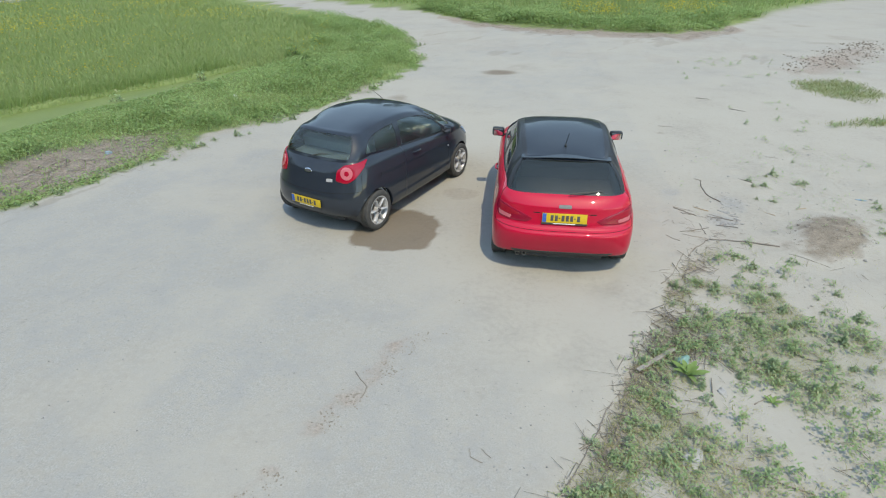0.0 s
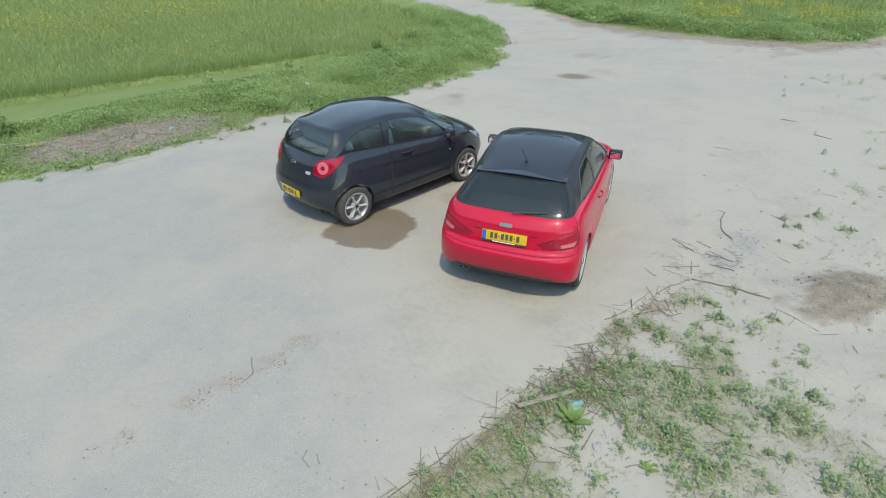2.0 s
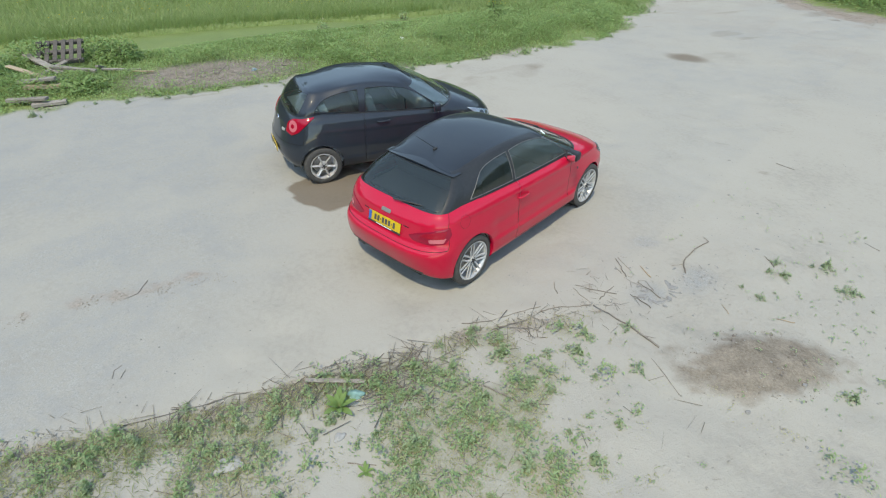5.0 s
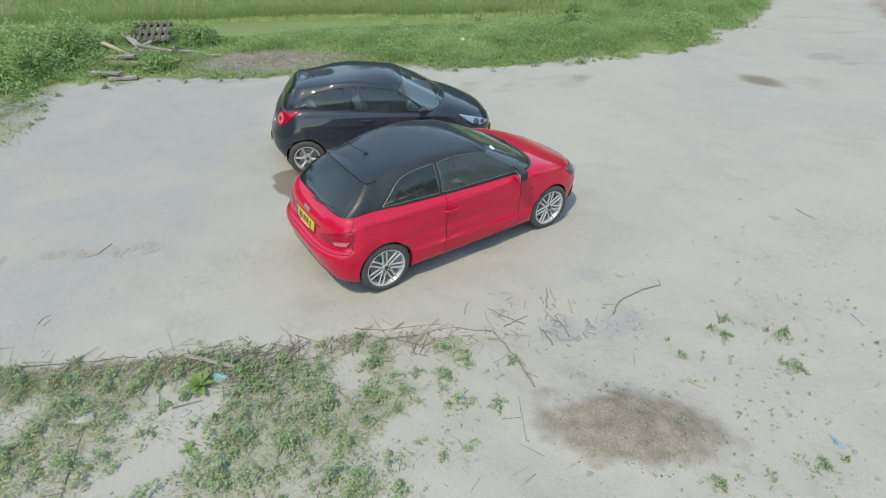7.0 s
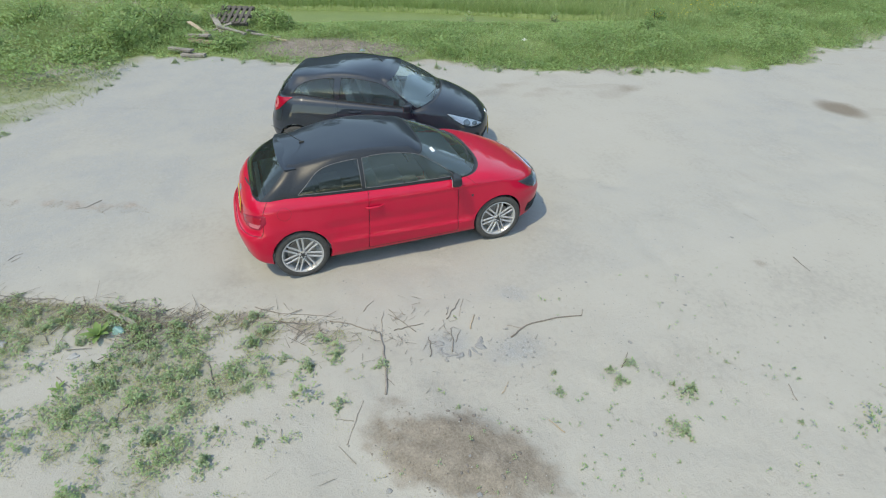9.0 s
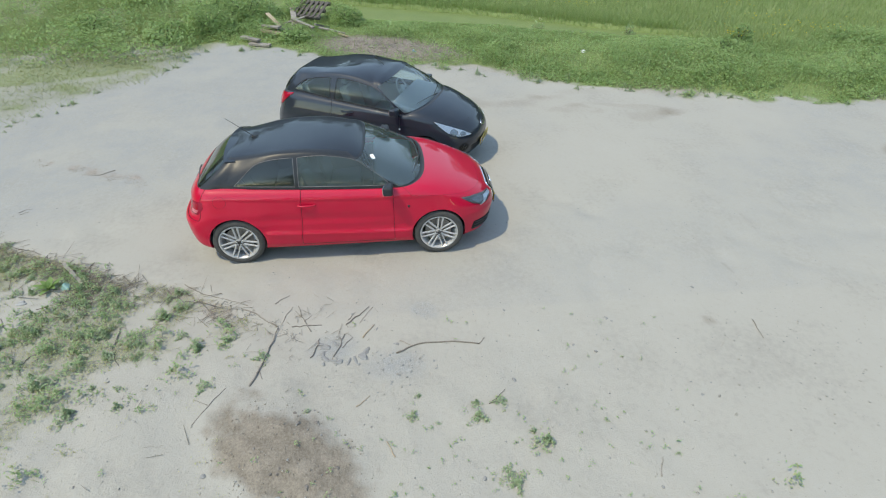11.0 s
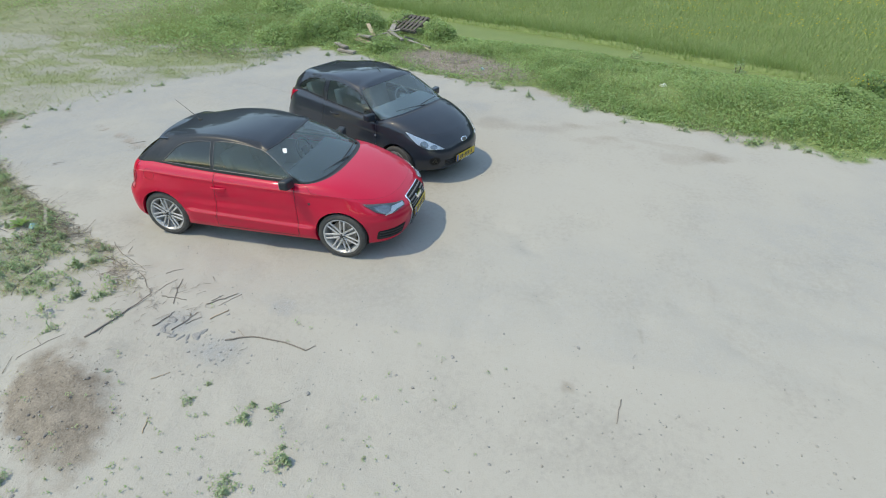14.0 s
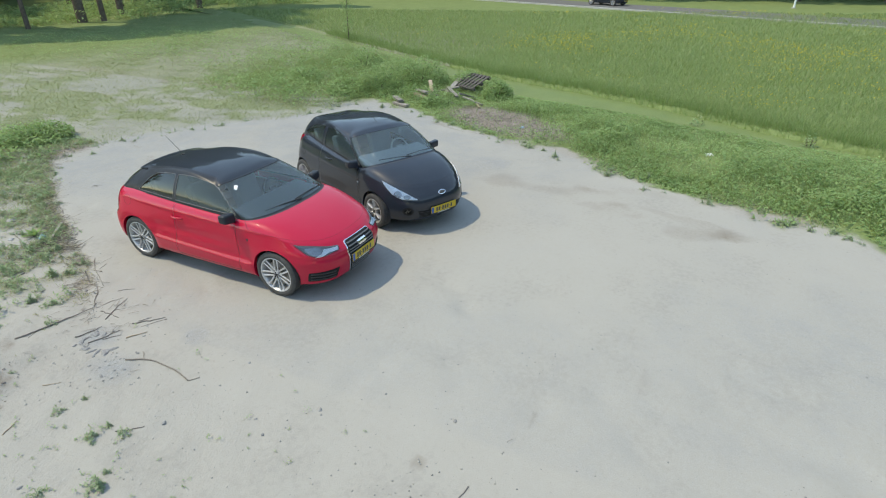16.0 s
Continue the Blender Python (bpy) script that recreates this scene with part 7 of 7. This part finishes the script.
stick([(-0.68, -4.65), (-0.78, -4.60), (-0.79, -4.52)], 0.006, DARK_TWIG, "small curled twig on the bare lot")
stick([(-0.62, -4.60), (-0.70, -4.52)], 0.005, DARK_TWIG, "small curled twig on the bare lot")
stick([(1.25, -1.55), (1.40, -1.50)], 0.005, DARK_TWIG, "small twig beside the red car")
stick([(1.84, 0.37), (1.95, 0.30), (2.09, 0.23)], 0.006, TWIG, GREY_STICK)
stick([(1.9, -2.35), (2.25, -2.30), (2.5, -2.15)], 0.012, DARK_TWIG, "dry stick lying among low weeds")
stick([(2.22, -3.00), (2.30, -3.09), (2.42, -3.11), (2.54, -3.06)], 0.011, PALE_WOOD, "curved pale dry stick among low weeds")
stick([(1.72, -4.62), (1.40, -4.50), (1.05, -4.38)], 0.010, TWIG, "dry stick lying among low weeds")
stick([(1.62, -3.72), (1.80, -3.58)], 0.008, TWIG, "short dry stick on the sand")
# thin bars stand in for the shaded step and crack along the edge
EDGE_SHADE = "thin dark bar standing in for the shade line along broken sand"
stick([(-0.10, -4.85), (0.04, -4.62), (0.16, -4.36), (0.27, -4.14)], 0.008, DARK_TWIG, EDGE_SHADE, "root", 0.6)
stick([(0.24, -4.20), (0.33, -3.98), (0.44, -3.78), (0.56, -3.52)], 0.008, DARK_TWIG, EDGE_SHADE, "root", 0.6)
stick([(1.22, -1.86), (1.40, -1.59), (1.55, -1.28), (1.66, -1.05)], 0.008, TWIG, EDGE_SHADE, "root", 0.6)
stick([(1.70, -1.12), (1.82, -0.93), (1.95, -0.80), (2.06, -0.65)], 0.010, TWIG, EDGE_SHADE, "root", 0.7)
stick([(1.30, -2.62), (1.17, -2.90), (1.08, -3.15)], 0.009, PALE_WOOD, "pale dry stick in a tangle of dead twigs")
stick([(3.30, -1.25), (3.05, -1.10), (2.92, -1.02)], 0.006, DARK_TWIG, "thin dry twig on the sand")
stick([(3.10, -1.15), (3.02, -1.30)], 0.005, DARK_TWIG, "thin dry twig on the sand")
stick([(4.2, 2.75), (4.02, 2.85)], 0.006, DARK_TWIG, "thin dry twig on the sand")
stick([(2.45, 4.6), (2.75, 4.55)], 0.008, DARK_TWIG, "thin dry twig on the sand")
stick([(3.9, 7.2), (4.2, 7.1)], 0.012, DARK_TWIG, "thin dry twig on the sand")
stick([(4.4, 6.2), (4.7, 6.0)], 0.012, DARK_TWIG, "thin dry twig on the sand")


def board(m, size, mat, label, name="plank"):
    bm = box(size, Matrix(), 0.004, 1)
    bmesh.ops.subdivide_edges(bm, edges=[e for e in bm.edges if e.calc_length() > 0.6 * max(size)], cuts=5)
    for v in bm.verts:
        v.co += Vector((0, noise.noise(v.co * 2.0) * 0.006, noise.noise(v.co * 3.0 + Vector((4, 0, 0))) * 0.006))
    me = bpy.data.meshes.new(name)
    bm.to_mesh(me)
    bm.free()
    me.materials.append(mat)
    ob = new(name, me)
    ob.matrix_basis = m
    return tagged(ob, label, "wood")


board(pose(0.88, -3.26, 0.02, 0, 1, 42), (0.56, 0.045, 0.018), PALE_WOOD, "narrow weathered plank lying in dead twigs")
SCRAP = grained("faded_teal_plastic", (0.13, 0.26, 0.25), (0.20, 0.33, 0.31), 12, 0.5, 0.1)
BLUE = grained("faded_blue_plastic", (0.17, 0.27, 0.36), (0.26, 0.36, 0.44), 12, 0.5, 0.1)
CLOD = grained("grey_clod", (0.18, 0.18, 0.182), (0.30, 0.298, 0.29), 20, 0.9, 0.5)


def scrap(name, x, y, size, mat, label, category, seed):
    """A crumpled or broken lump."""
    bm = bmesh.new()
    bmesh.ops.create_icosphere(bm, subdivisions=3, radius=0.5)
    for v in bm.verts:
        k = 1 + 0.5 * noise.noise(v.co * 2.2 + Vector((seed, 0, 0))) + 0.2 * noise.noise(v.co * 6 + Vector((seed, 3, 0)))
        v.co = Vector((v.co.x * size[0], v.co.y * size[1], max(v.co.z, -0.15) * size[2])) * k
    me = bpy.data.meshes.new(name)
    for f in bm.faces:
        f.smooth = True
    bm.to_mesh(me)
    bm.free()
    me.materials.append(mat)
    ob = new(name, me)
    ob.matrix_basis = pose(x, y, float(height(np.array(x), np.array(y))) + 0.04 * size[2], 0, 0, seed * 40)
    tagged(ob, label, category)


scrap("plastic_scrap", 1.13, -3.24, (0.17, 0.10, 0.12), SCRAP, "crumpled faded teal plastic scrap beside a leafy plant", "litter", 1)
scrap("plastic_scrap", -8.18, 1.48, (0.14, 0.10, 0.10), BLUE, "pale blue plastic litter on bark litter", "litter", 2)
scrap("plastic_scrap", -7.80, 5.95, (0.17, 0.12, 0.10), WHITE, "crumpled white litter among bank weeds", "litter", 3)
scrap("plastic_scrap", 4.78, 1.0, (0.15, 0.04, 0.03), BLUE, "faded blue strip of plastic on sand", "litter", 4)
PAPER = grained("weathered_paper", (0.27, 0.27, 0.265), (0.36, 0.36, 0.355), 14, 0.8, 0.3)
scrap("paper_scrap", 0.93, -4.39, (0.24, 0.14, 0.06), PAPER, "crumpled weathered paper lying in moss and weeds", "litter", 6)
scrap("paper_scrap", 1.38, -3.62, (0.11, 0.08, 0.04), PAPER, "small crumpled weathered paper among low weeds", "litter", 7)
cr = np.random.default_rng(5)
for k in range(20):
    x, y = 2.45 + cr.normal(0, 0.16), 0.00 + cr.normal(0, 0.24)
    w = cr.uniform(0.03, 0.10)
    if k < 13:
        a = radians(-150 + 20 * k)
        x, y, w = 2.50 + 0.14 * math.cos(a) + cr.normal(0, 0.012), 0.08 + 0.23 * math.sin(a) + cr.normal(0, 0.012), cr.uniform(0.07, 0.13)
    scrap("clod", x, y, (w, w * cr.uniform(0.25, 0.6), w * 0.22), CLOD, "flat grey clod of earth on sand", "clod", 5 + k)
for k in range(40):
    x, y = 2.75 + cr.normal(0, 0.15), 0.55 + cr.normal(0, 0.25)
    w = cr.uniform(0.012, 0.035)
    scrap("clod", x, y, (w, w * 0.8, w * 0.5), CLOD, "small grey clod of earth on sand", "clod", 20 + k)
for k in range(12):
    a, q = cr.uniform(0, 6.28), math.sqrt(cr.uniform(0, 1)) * 0.7
    w = cr.uniform(0.015, 0.05)
    scrap("clod", 3.72 + q * math.cos(a) * 0.85, -0.33 + q * math.sin(a), (w, w * 0.8, w * 0.6), DARK_TWIG, "small dark clod on the burnt heap", "clod", 40 + k)
for k in range(34):
    w = cr.uniform(0.015, 0.05)
    scrap("stone", cr.uniform(1.8, 5.2), cr.uniform(-1.5, 4.2), (w, w * 0.8, w * 0.5), CLOD, "small grey stone on sand", "stone", 80 + k)

# ---- heap of old boards and a pallet on the bank ----
def zat(x, y):
    return float(height(np.array(x), np.array(y)))


for x, y, z, rx, ry, rz, size, mat in (
        (-11.4, -1.95, 0.24, 0, 6, 8, (1.55, 0.16, 0.04), PALE_WOOD), (-10.55, -1.60, 0.20, 4, 5, 42, (1.0, 0.10, 0.05), PALE_WOOD),
        (-10.10, -2.45, 0.26, 0, -3, 55, (0.72, 0.15, 0.05), PALE_WOOD), (-9.95, -2.35, 0.14, 0, 3, 62, (0.8, 0.16, 0.07), TAN),
        (-9.45, -2.92, 0.07, 0, 4, 52, (0.60, 0.15, 0.06), PALE_WOOD), (-9.25, -2.80, 0.13, 2, -3, 44, (0.55, 0.14, 0.05), PALE_WOOD), (-9.05, -2.60, 0.05, 0, 0, 70, (0.6, 0.16, 0.06), PALE_WOOD),
        (-10.75, -2.45, 0.30, 0, 12, 30, (0.9, 0.12, 0.03), TAN), (-10.9, -2.05, 0.16, 8, -14, 100, (1.0, 0.10, 0.03), PALE_WOOD), (-10.35, -1.95, 0.10, 0, 10, 130, (0.9, 0.09, 0.04), PALE_WOOD),
        (-10.15, -0.75, 0.09, 0, 8, 70, (0.8, 0.07, 0.04), PALE_WOOD), (-9.85, -0.45, 0.06, 0, -4, 30, (0.7, 0.05, 0.03), TAN), (-10.5, -1.05, 0.14, 0, 18, 150, (0.7, 0.06, 0.05), PALE_WOOD), (-9.75, -1.35, 0.06, 0, 6, 115, (0.8, 0.05, 0.03), PALE_WOOD)):
    board(pose(x, y, zat(x, y) + z, rx, ry, rz), size, mat, "weathered grey board in a heap on the bank", "board")
OLD_WOOD = grained("dark_old_wood", (0.05, 0.045, 0.04), (0.12, 0.105, 0.095), 14, 0.85, 0.4)
pallet = thing("pallet", pose(-11.75, -1.45, zat(-11.75, -1.45) + 0.30, 22, 0, 64), "old dark wooden pallet leaning on a heap of boards", "pallet")
for k in range(6):
    part("slat", box((0.09, 0.80, 0.02), pose(-0.42 + 0.168 * k, 0, 0.05), 0.003), OLD_WOOD, pallet)
for k in range(3):
    part("bearer", box((1.0, 0.09, 0.08), pose(0, -0.36 + 0.36 * k, 0), 0.004), OLD_WOOD, pallet)
for k, (x, y) in enumerate(((3.56, 23.1), (2.9, 23.6), (3.2, 22.6))):
    stick([(x - 0.7, y - 0.2), (x, y), (x + 0.6, y + 0.25)], 0.05, TWIG, "old branch lying in weeds behind the lot", "branch")


# ---- bushes ----
def bush(x, y, wide, tall, n, mat, label, seed):
    r = np.random.default_rng(seed)
    ob = thing("bush", pose(x, y, zat(x, y)), label, "bush")
    a, q = r.uniform(0, 2 * np.pi, n), np.sqrt(r.uniform(0, 1, n))
    lx, ly = q * wide / 2 * np.cos(a), q * wide / 2 * np.sin(a)
    lz = tall * r.uniform(0.1, 1.0, n) * (1.05 - 0.6 * q ** 2) * (0.7 + 0.6 * fractal(lx + x, ly + y, 3.0, 2, seed))
    c = new("crown", raw_mesh("crown", *leaves(lx, ly, lz, r.uniform(0.05, 0.11, n), 0.8), mat))
    c.parent = ob
    for k in range(5):
        b = 1.25 * k + seed
        bm = tube([(0, 0, -0.02), (0.12 * wide * math.cos(b), 0.12 * wide * math.sin(b), tall * 0.4), (0.3 * wide * math.cos(b), 0.3 * wide * math.sin(b), tall * 0.75)], 0.012, 6, 0.4)
        part("stem", bm, BARK, ob)


bush(-9.6, -1.75, 0.9, 0.30, 900, WEED, "leafy green bush in front of a heap of boards", 212)
bush(-11.2, -0.35, 1.0, 0.55, 1300, WEED, "dark leafy shrub behind a heap of boards", 216)
bush(-7.9, 10.35, 0.6, 0.75, 700, WEED, "upright leafy shrub at the end of the ditch", 217)
bush(-7.15, 9.45, 0.4, 0.5, 400, WEED, "small upright shrub at the end of the ditch", 218)
bush(-10.85, 5.5, 0.5, 0.55, 150, SPROUT, "yellow-green flowering stalks beside the ditch", 219)
bush(-9.9, 8.05, 0.4, 0.7, 130, SPROUT, "tall pale stalks beside the ditch", 220)
bush(-11.9, -3.4, 1.9, 0.95, 2600, WEED, "tall leafy green bush on the ditch bank", 213)
bush(-10.6, -4.3, 1.6, 0.8, 2000, WEED, "tall leafy green bush at the lot's corner", 214)
bush(-12.3, -1.9, 1.3, 0.6, 1400, WEED, "leafy green bush behind a heap of boards", 215)
bush(-11.5, -3.4, 1.3, 0.55, 1600, WEED, "leafy green bush beside a heap of boards", 201)
bush(-11.7, -0.6, 0.9, 0.55, 900, WEED, "leafy green bush on the ditch bank", 202)
bush(-12.6, -4.6, 1.6, 0.75, 1800, WEED, "leafy green bush on the ditch bank", 203)
bush(-9.9, -5.2, 1.3, 0.5, 1300, WEED, "leafy green bush behind the lot's corner", 204)
bush(-2.1, -8.8, 1.7, 0.42, 2400, WEED, "leafy green bush on rough ground", 205)
bush(-10.9, -7.6, 1.2, 0.6, 1100, WEED, "leafy green bush on rough ground", 206)
bush(-13.9, -7.0, 1.6, 0.8, 1500, WEED, "leafy green bush on the ditch bank", 207)
bush(-6.1, 13.2, 1.2, 0.45, 900, WEED, "leafy green bush at the end of the bank", 208)
bush(5.4, 21.6, 2.4, 0.8, 2200, WEED, "large leafy green bush behind the lot", 210)
bush(1.6, 23.6, 2.0, 0.8, 1500, WEED, "large leafy green bush behind the lot", 211)


# ---- trees, road and the far side ----
def tree(x, y, tall, trunk, wide, n, label, seed, crown_low=0.35):
    """tree > trunk, crown."""
    r = np.random.default_rng(seed)
    ob = thing("tree", pose(x, y, zat(x, y) - 0.05), label, "tree", "trees")
    bm = tube([(0, 0, 0), (0.1 * r.normal(), 0.1 * r.normal(), tall * 0.3), (0.3 * r.normal(), 0.3 * r.normal(), tall * 0.8)], trunk, 10, 0.35)
    for k in range(7):
        b, h = 0.9 * k + seed, tall * (crown_low + 0.07 * k)
        limb = tube([(0, 0, h), (wide * 0.22 * math.cos(b), wide * 0.22 * math.sin(b), h + tall * 0.10), (wide * 0.42 * math.cos(b), wide * 0.42 * math.sin(b), h + tall * 0.16)], trunk * 0.32, 6, 0.3)
        me = bpy.data.meshes.new("limb")
        limb.to_mesh(me)
        limb.free()
        bm.from_mesh(me)
        bpy.data.meshes.remove(me)
    part("trunk", bm, BARK, ob)
    centres = [(r.normal(0, wide * 0.2), r.normal(0, wide * 0.2), tall * r.uniform(crown_low + 0.1, 0.92), wide * r.uniform(0.14, 0.26)) for _ in range(16)]
    pick = r.integers(0, len(centres), n)
    c = np.array(centres)[pick]
    d = r.normal(0, 1, (n, 3))
    d /= np.linalg.norm(d, axis=1)[:, None]
    p = c[:, :3] + d * (c[:, 3] * r.uniform(0.6, 1.05, n))[:, None]
    crown = new("crown", raw_mesh("crown", *leaves(p[:, 0], p[:, 1], p[:, 2], r.uniform(0.45, 0.95, n), 1.2, 0.8), TREE_LEAF))
    crown.parent = ob


for k in range(20):
    tree(-66 - 0.25 * (k % 4) * 9, -72 + 8.4 * k, 23 + 5.0 * ((k * 7) % 4) / 3, 0.32, 11.0, 2100, "broad green tree beyond the road", 300 + k, 0.12)
for k, (x, y, h, w) in enumerate(((-21.6, -35.9, 23, 0.34), (-22.9, -35.4, 19, 0.20), (-17.2, -34.8, 16, 0.15), (-10, -40, 20, 0.28), (-30, -43, 24, 0.32), (-27, -39, 21, 0.26), (-2, -42, 17, 0.22), (8, -40, 18, 0.25), (-36, -40, 23, 0.30))):
    tree(x, y, h, w, 9.5, 2400, "tree with a bare dark trunk at the edge of rough ground", 330 + k, 0.45)
# added rows of trees that fill the low sky in the cars' reflections
for k in range(12):
    tree(-66 + 8.2 * k, -53 - 2.0 * (k % 3), 20 + 5.0 * ((k * 5) % 3) / 2, 0.3, 10.0, 1800, "broad green tree beyond rough ground", 360 + k, 0.12)
for k in range(12):
    tree(-60 + 8.0 * k, -66 - 1.5 * (k % 4), 16 + 3.0 * ((k * 7) % 5) / 4, 0.3, 11.0, 1500, "broad green tree in the wood behind rough ground", 400 + k, 0.06)
for k in range(12):
    tree(-38 + 8.6 * k, 66 + 2.5 * (k % 3), 21 + 5.0 * ((k * 5) % 4) / 3, 0.3, 11.0, 1500, "broad green tree in a row behind the lot", 430 + k, 0.06)
for k in range(16):
    tree(56 + 5.0 * (k % 2) + 2.0 * (k % 3), -14 + 5.0 * k, 20 + 5.0 * ((k * 3) % 4) / 3, 0.3, 11.0, 1500, "broad green tree at the far side of the sand", 460 + k, 0.06)
# unseen leaf ring, added to block bright horizon sky from roofs and panes
wa, wr_ = rng.uniform(radians(35), radians(290), 55000), rng.uniform(80, 94, 55000)
wx2, wy2 = wr_ * np.cos(wa), wr_ * np.sin(wa)
stuff("far_woods", [leaves(wx2, wy2, rng.uniform(0.2, 19.0, len(wx2)) * (0.75 + 0.5 * fractal(wx2, wy2, 0.12, 3, 103)), rng.uniform(1.5, 2.6, len(wx2)), 1.2, 0.8)], TREE_LEAF, "unseen ring of dense green woods, added to darken low sky in reflections", "trees")
hx2, hy2 = scatter(60000, (-48, 14, -47, -32), lambda x, y: smoothstep(-33.5, -36, y) * smoothstep(0.3, 0.6, fractal(x, y, 0.25, 3, 95)))
stuff("undergrowth", [leaves(hx2, hy2, ground_at(hx2, hy2) + rng.uniform(0.05, 1.5, len(hx2)) * fractal(hx2, hy2, 0.3, 3, 96), rng.uniform(0.12, 0.28, len(hx2)), 0.8)], WEED, "green undergrowth at the edge of rough ground", "undergrowth")
sap = thing("sapling", pose(-21.5, -13.0, zat(-21.5, -13.0)), "thin young tree at the ditch side", "tree", "trees")
part("trunk", tube([(0, 0, 0), (0.05, 0.02, 1.2), (0.02, 0.08, 2.6)], 0.03, 7, 0.3), BARK, sap)
sr2 = np.random.default_rng(9)
p = np.stack([sr2.normal(0, 0.22, 420), sr2.normal(0, 0.22, 420), sr2.uniform(0.4, 2.7, 420)], -1)
sc = new("crown", raw_mesh("crown", *leaves(p[:, 0], p[:, 1], p[:, 2], sr2.uniform(0.06, 0.14, 420), 0.9), WEED))
sc.parent = sap

ASPHALT = grained("grey_asphalt", (0.10, 0.10, 0.10), (0.17, 0.17, 0.165), 3, 0.9, 0.3, fine=30)
KERB = grained("pale_road_edge", (0.34, 0.34, 0.33), (0.46, 0.46, 0.44), 3, 0.9, 0.2)


def ribbon(name, a, b, wide, z, mat, label, category):
    a, b = Vector(a), Vector(b)
    s = Vector((-(b - a).y, (b - a).x)).normalized() * wide / 2
    bm = bmesh.new()
    n = 40
    rows = []
    for k in range(n + 1):
        c = a.lerp(b, k / n)
        rows.append([bm.verts.new((*(c + s * t), zz)) for t, zz in ((-1, -0.05), (-1, z), (1, z), (1, -0.05))])
    for p, q in zip(rows, rows[1:]):
        for k in range(3):
            bm.faces.new((p[k], p[k + 1], q[k + 1], q[k]))
    me = bpy.data.meshes.new(name)
    bmesh.ops.recalc_face_normals(bm, faces=bm.faces)
    bm.to_mesh(me)
    bm.free()
    me.materials.append(mat)
    return tagged(new(name, me), label, category, kind="structure")


ribbon("road", (-86, -73), (-29.5, 47), 5.5, 0.10, ASPHALT, "grey asphalt road beyond the meadow", "road")
ribbon("road_edge", (-83.0, -74), (-26.5, 46), 0.35, 0.13, KERB, "pale concrete edge of the road", "kerb")
post = thing("marker_post", pose(-58.5, 10.8, 0), "white roadside post beyond the road", "post")
part("pole", tube([(0, 0, 0), (0, 0, 3.0)], 0.09, 10, 1.0), WHITE, post)
part("base", box((0.4, 0.4, 0.1), pose(0, 0, 0.05), 0.02), KERB, post)
far_car = copy_thing(black, pose(-54.6, -5.4, 0.10, 0, 0, -25) @ Matrix.Scale(1.1, 4))
tagged(far_car, "dark car on the road beyond the meadow", "car", "cars on the road")
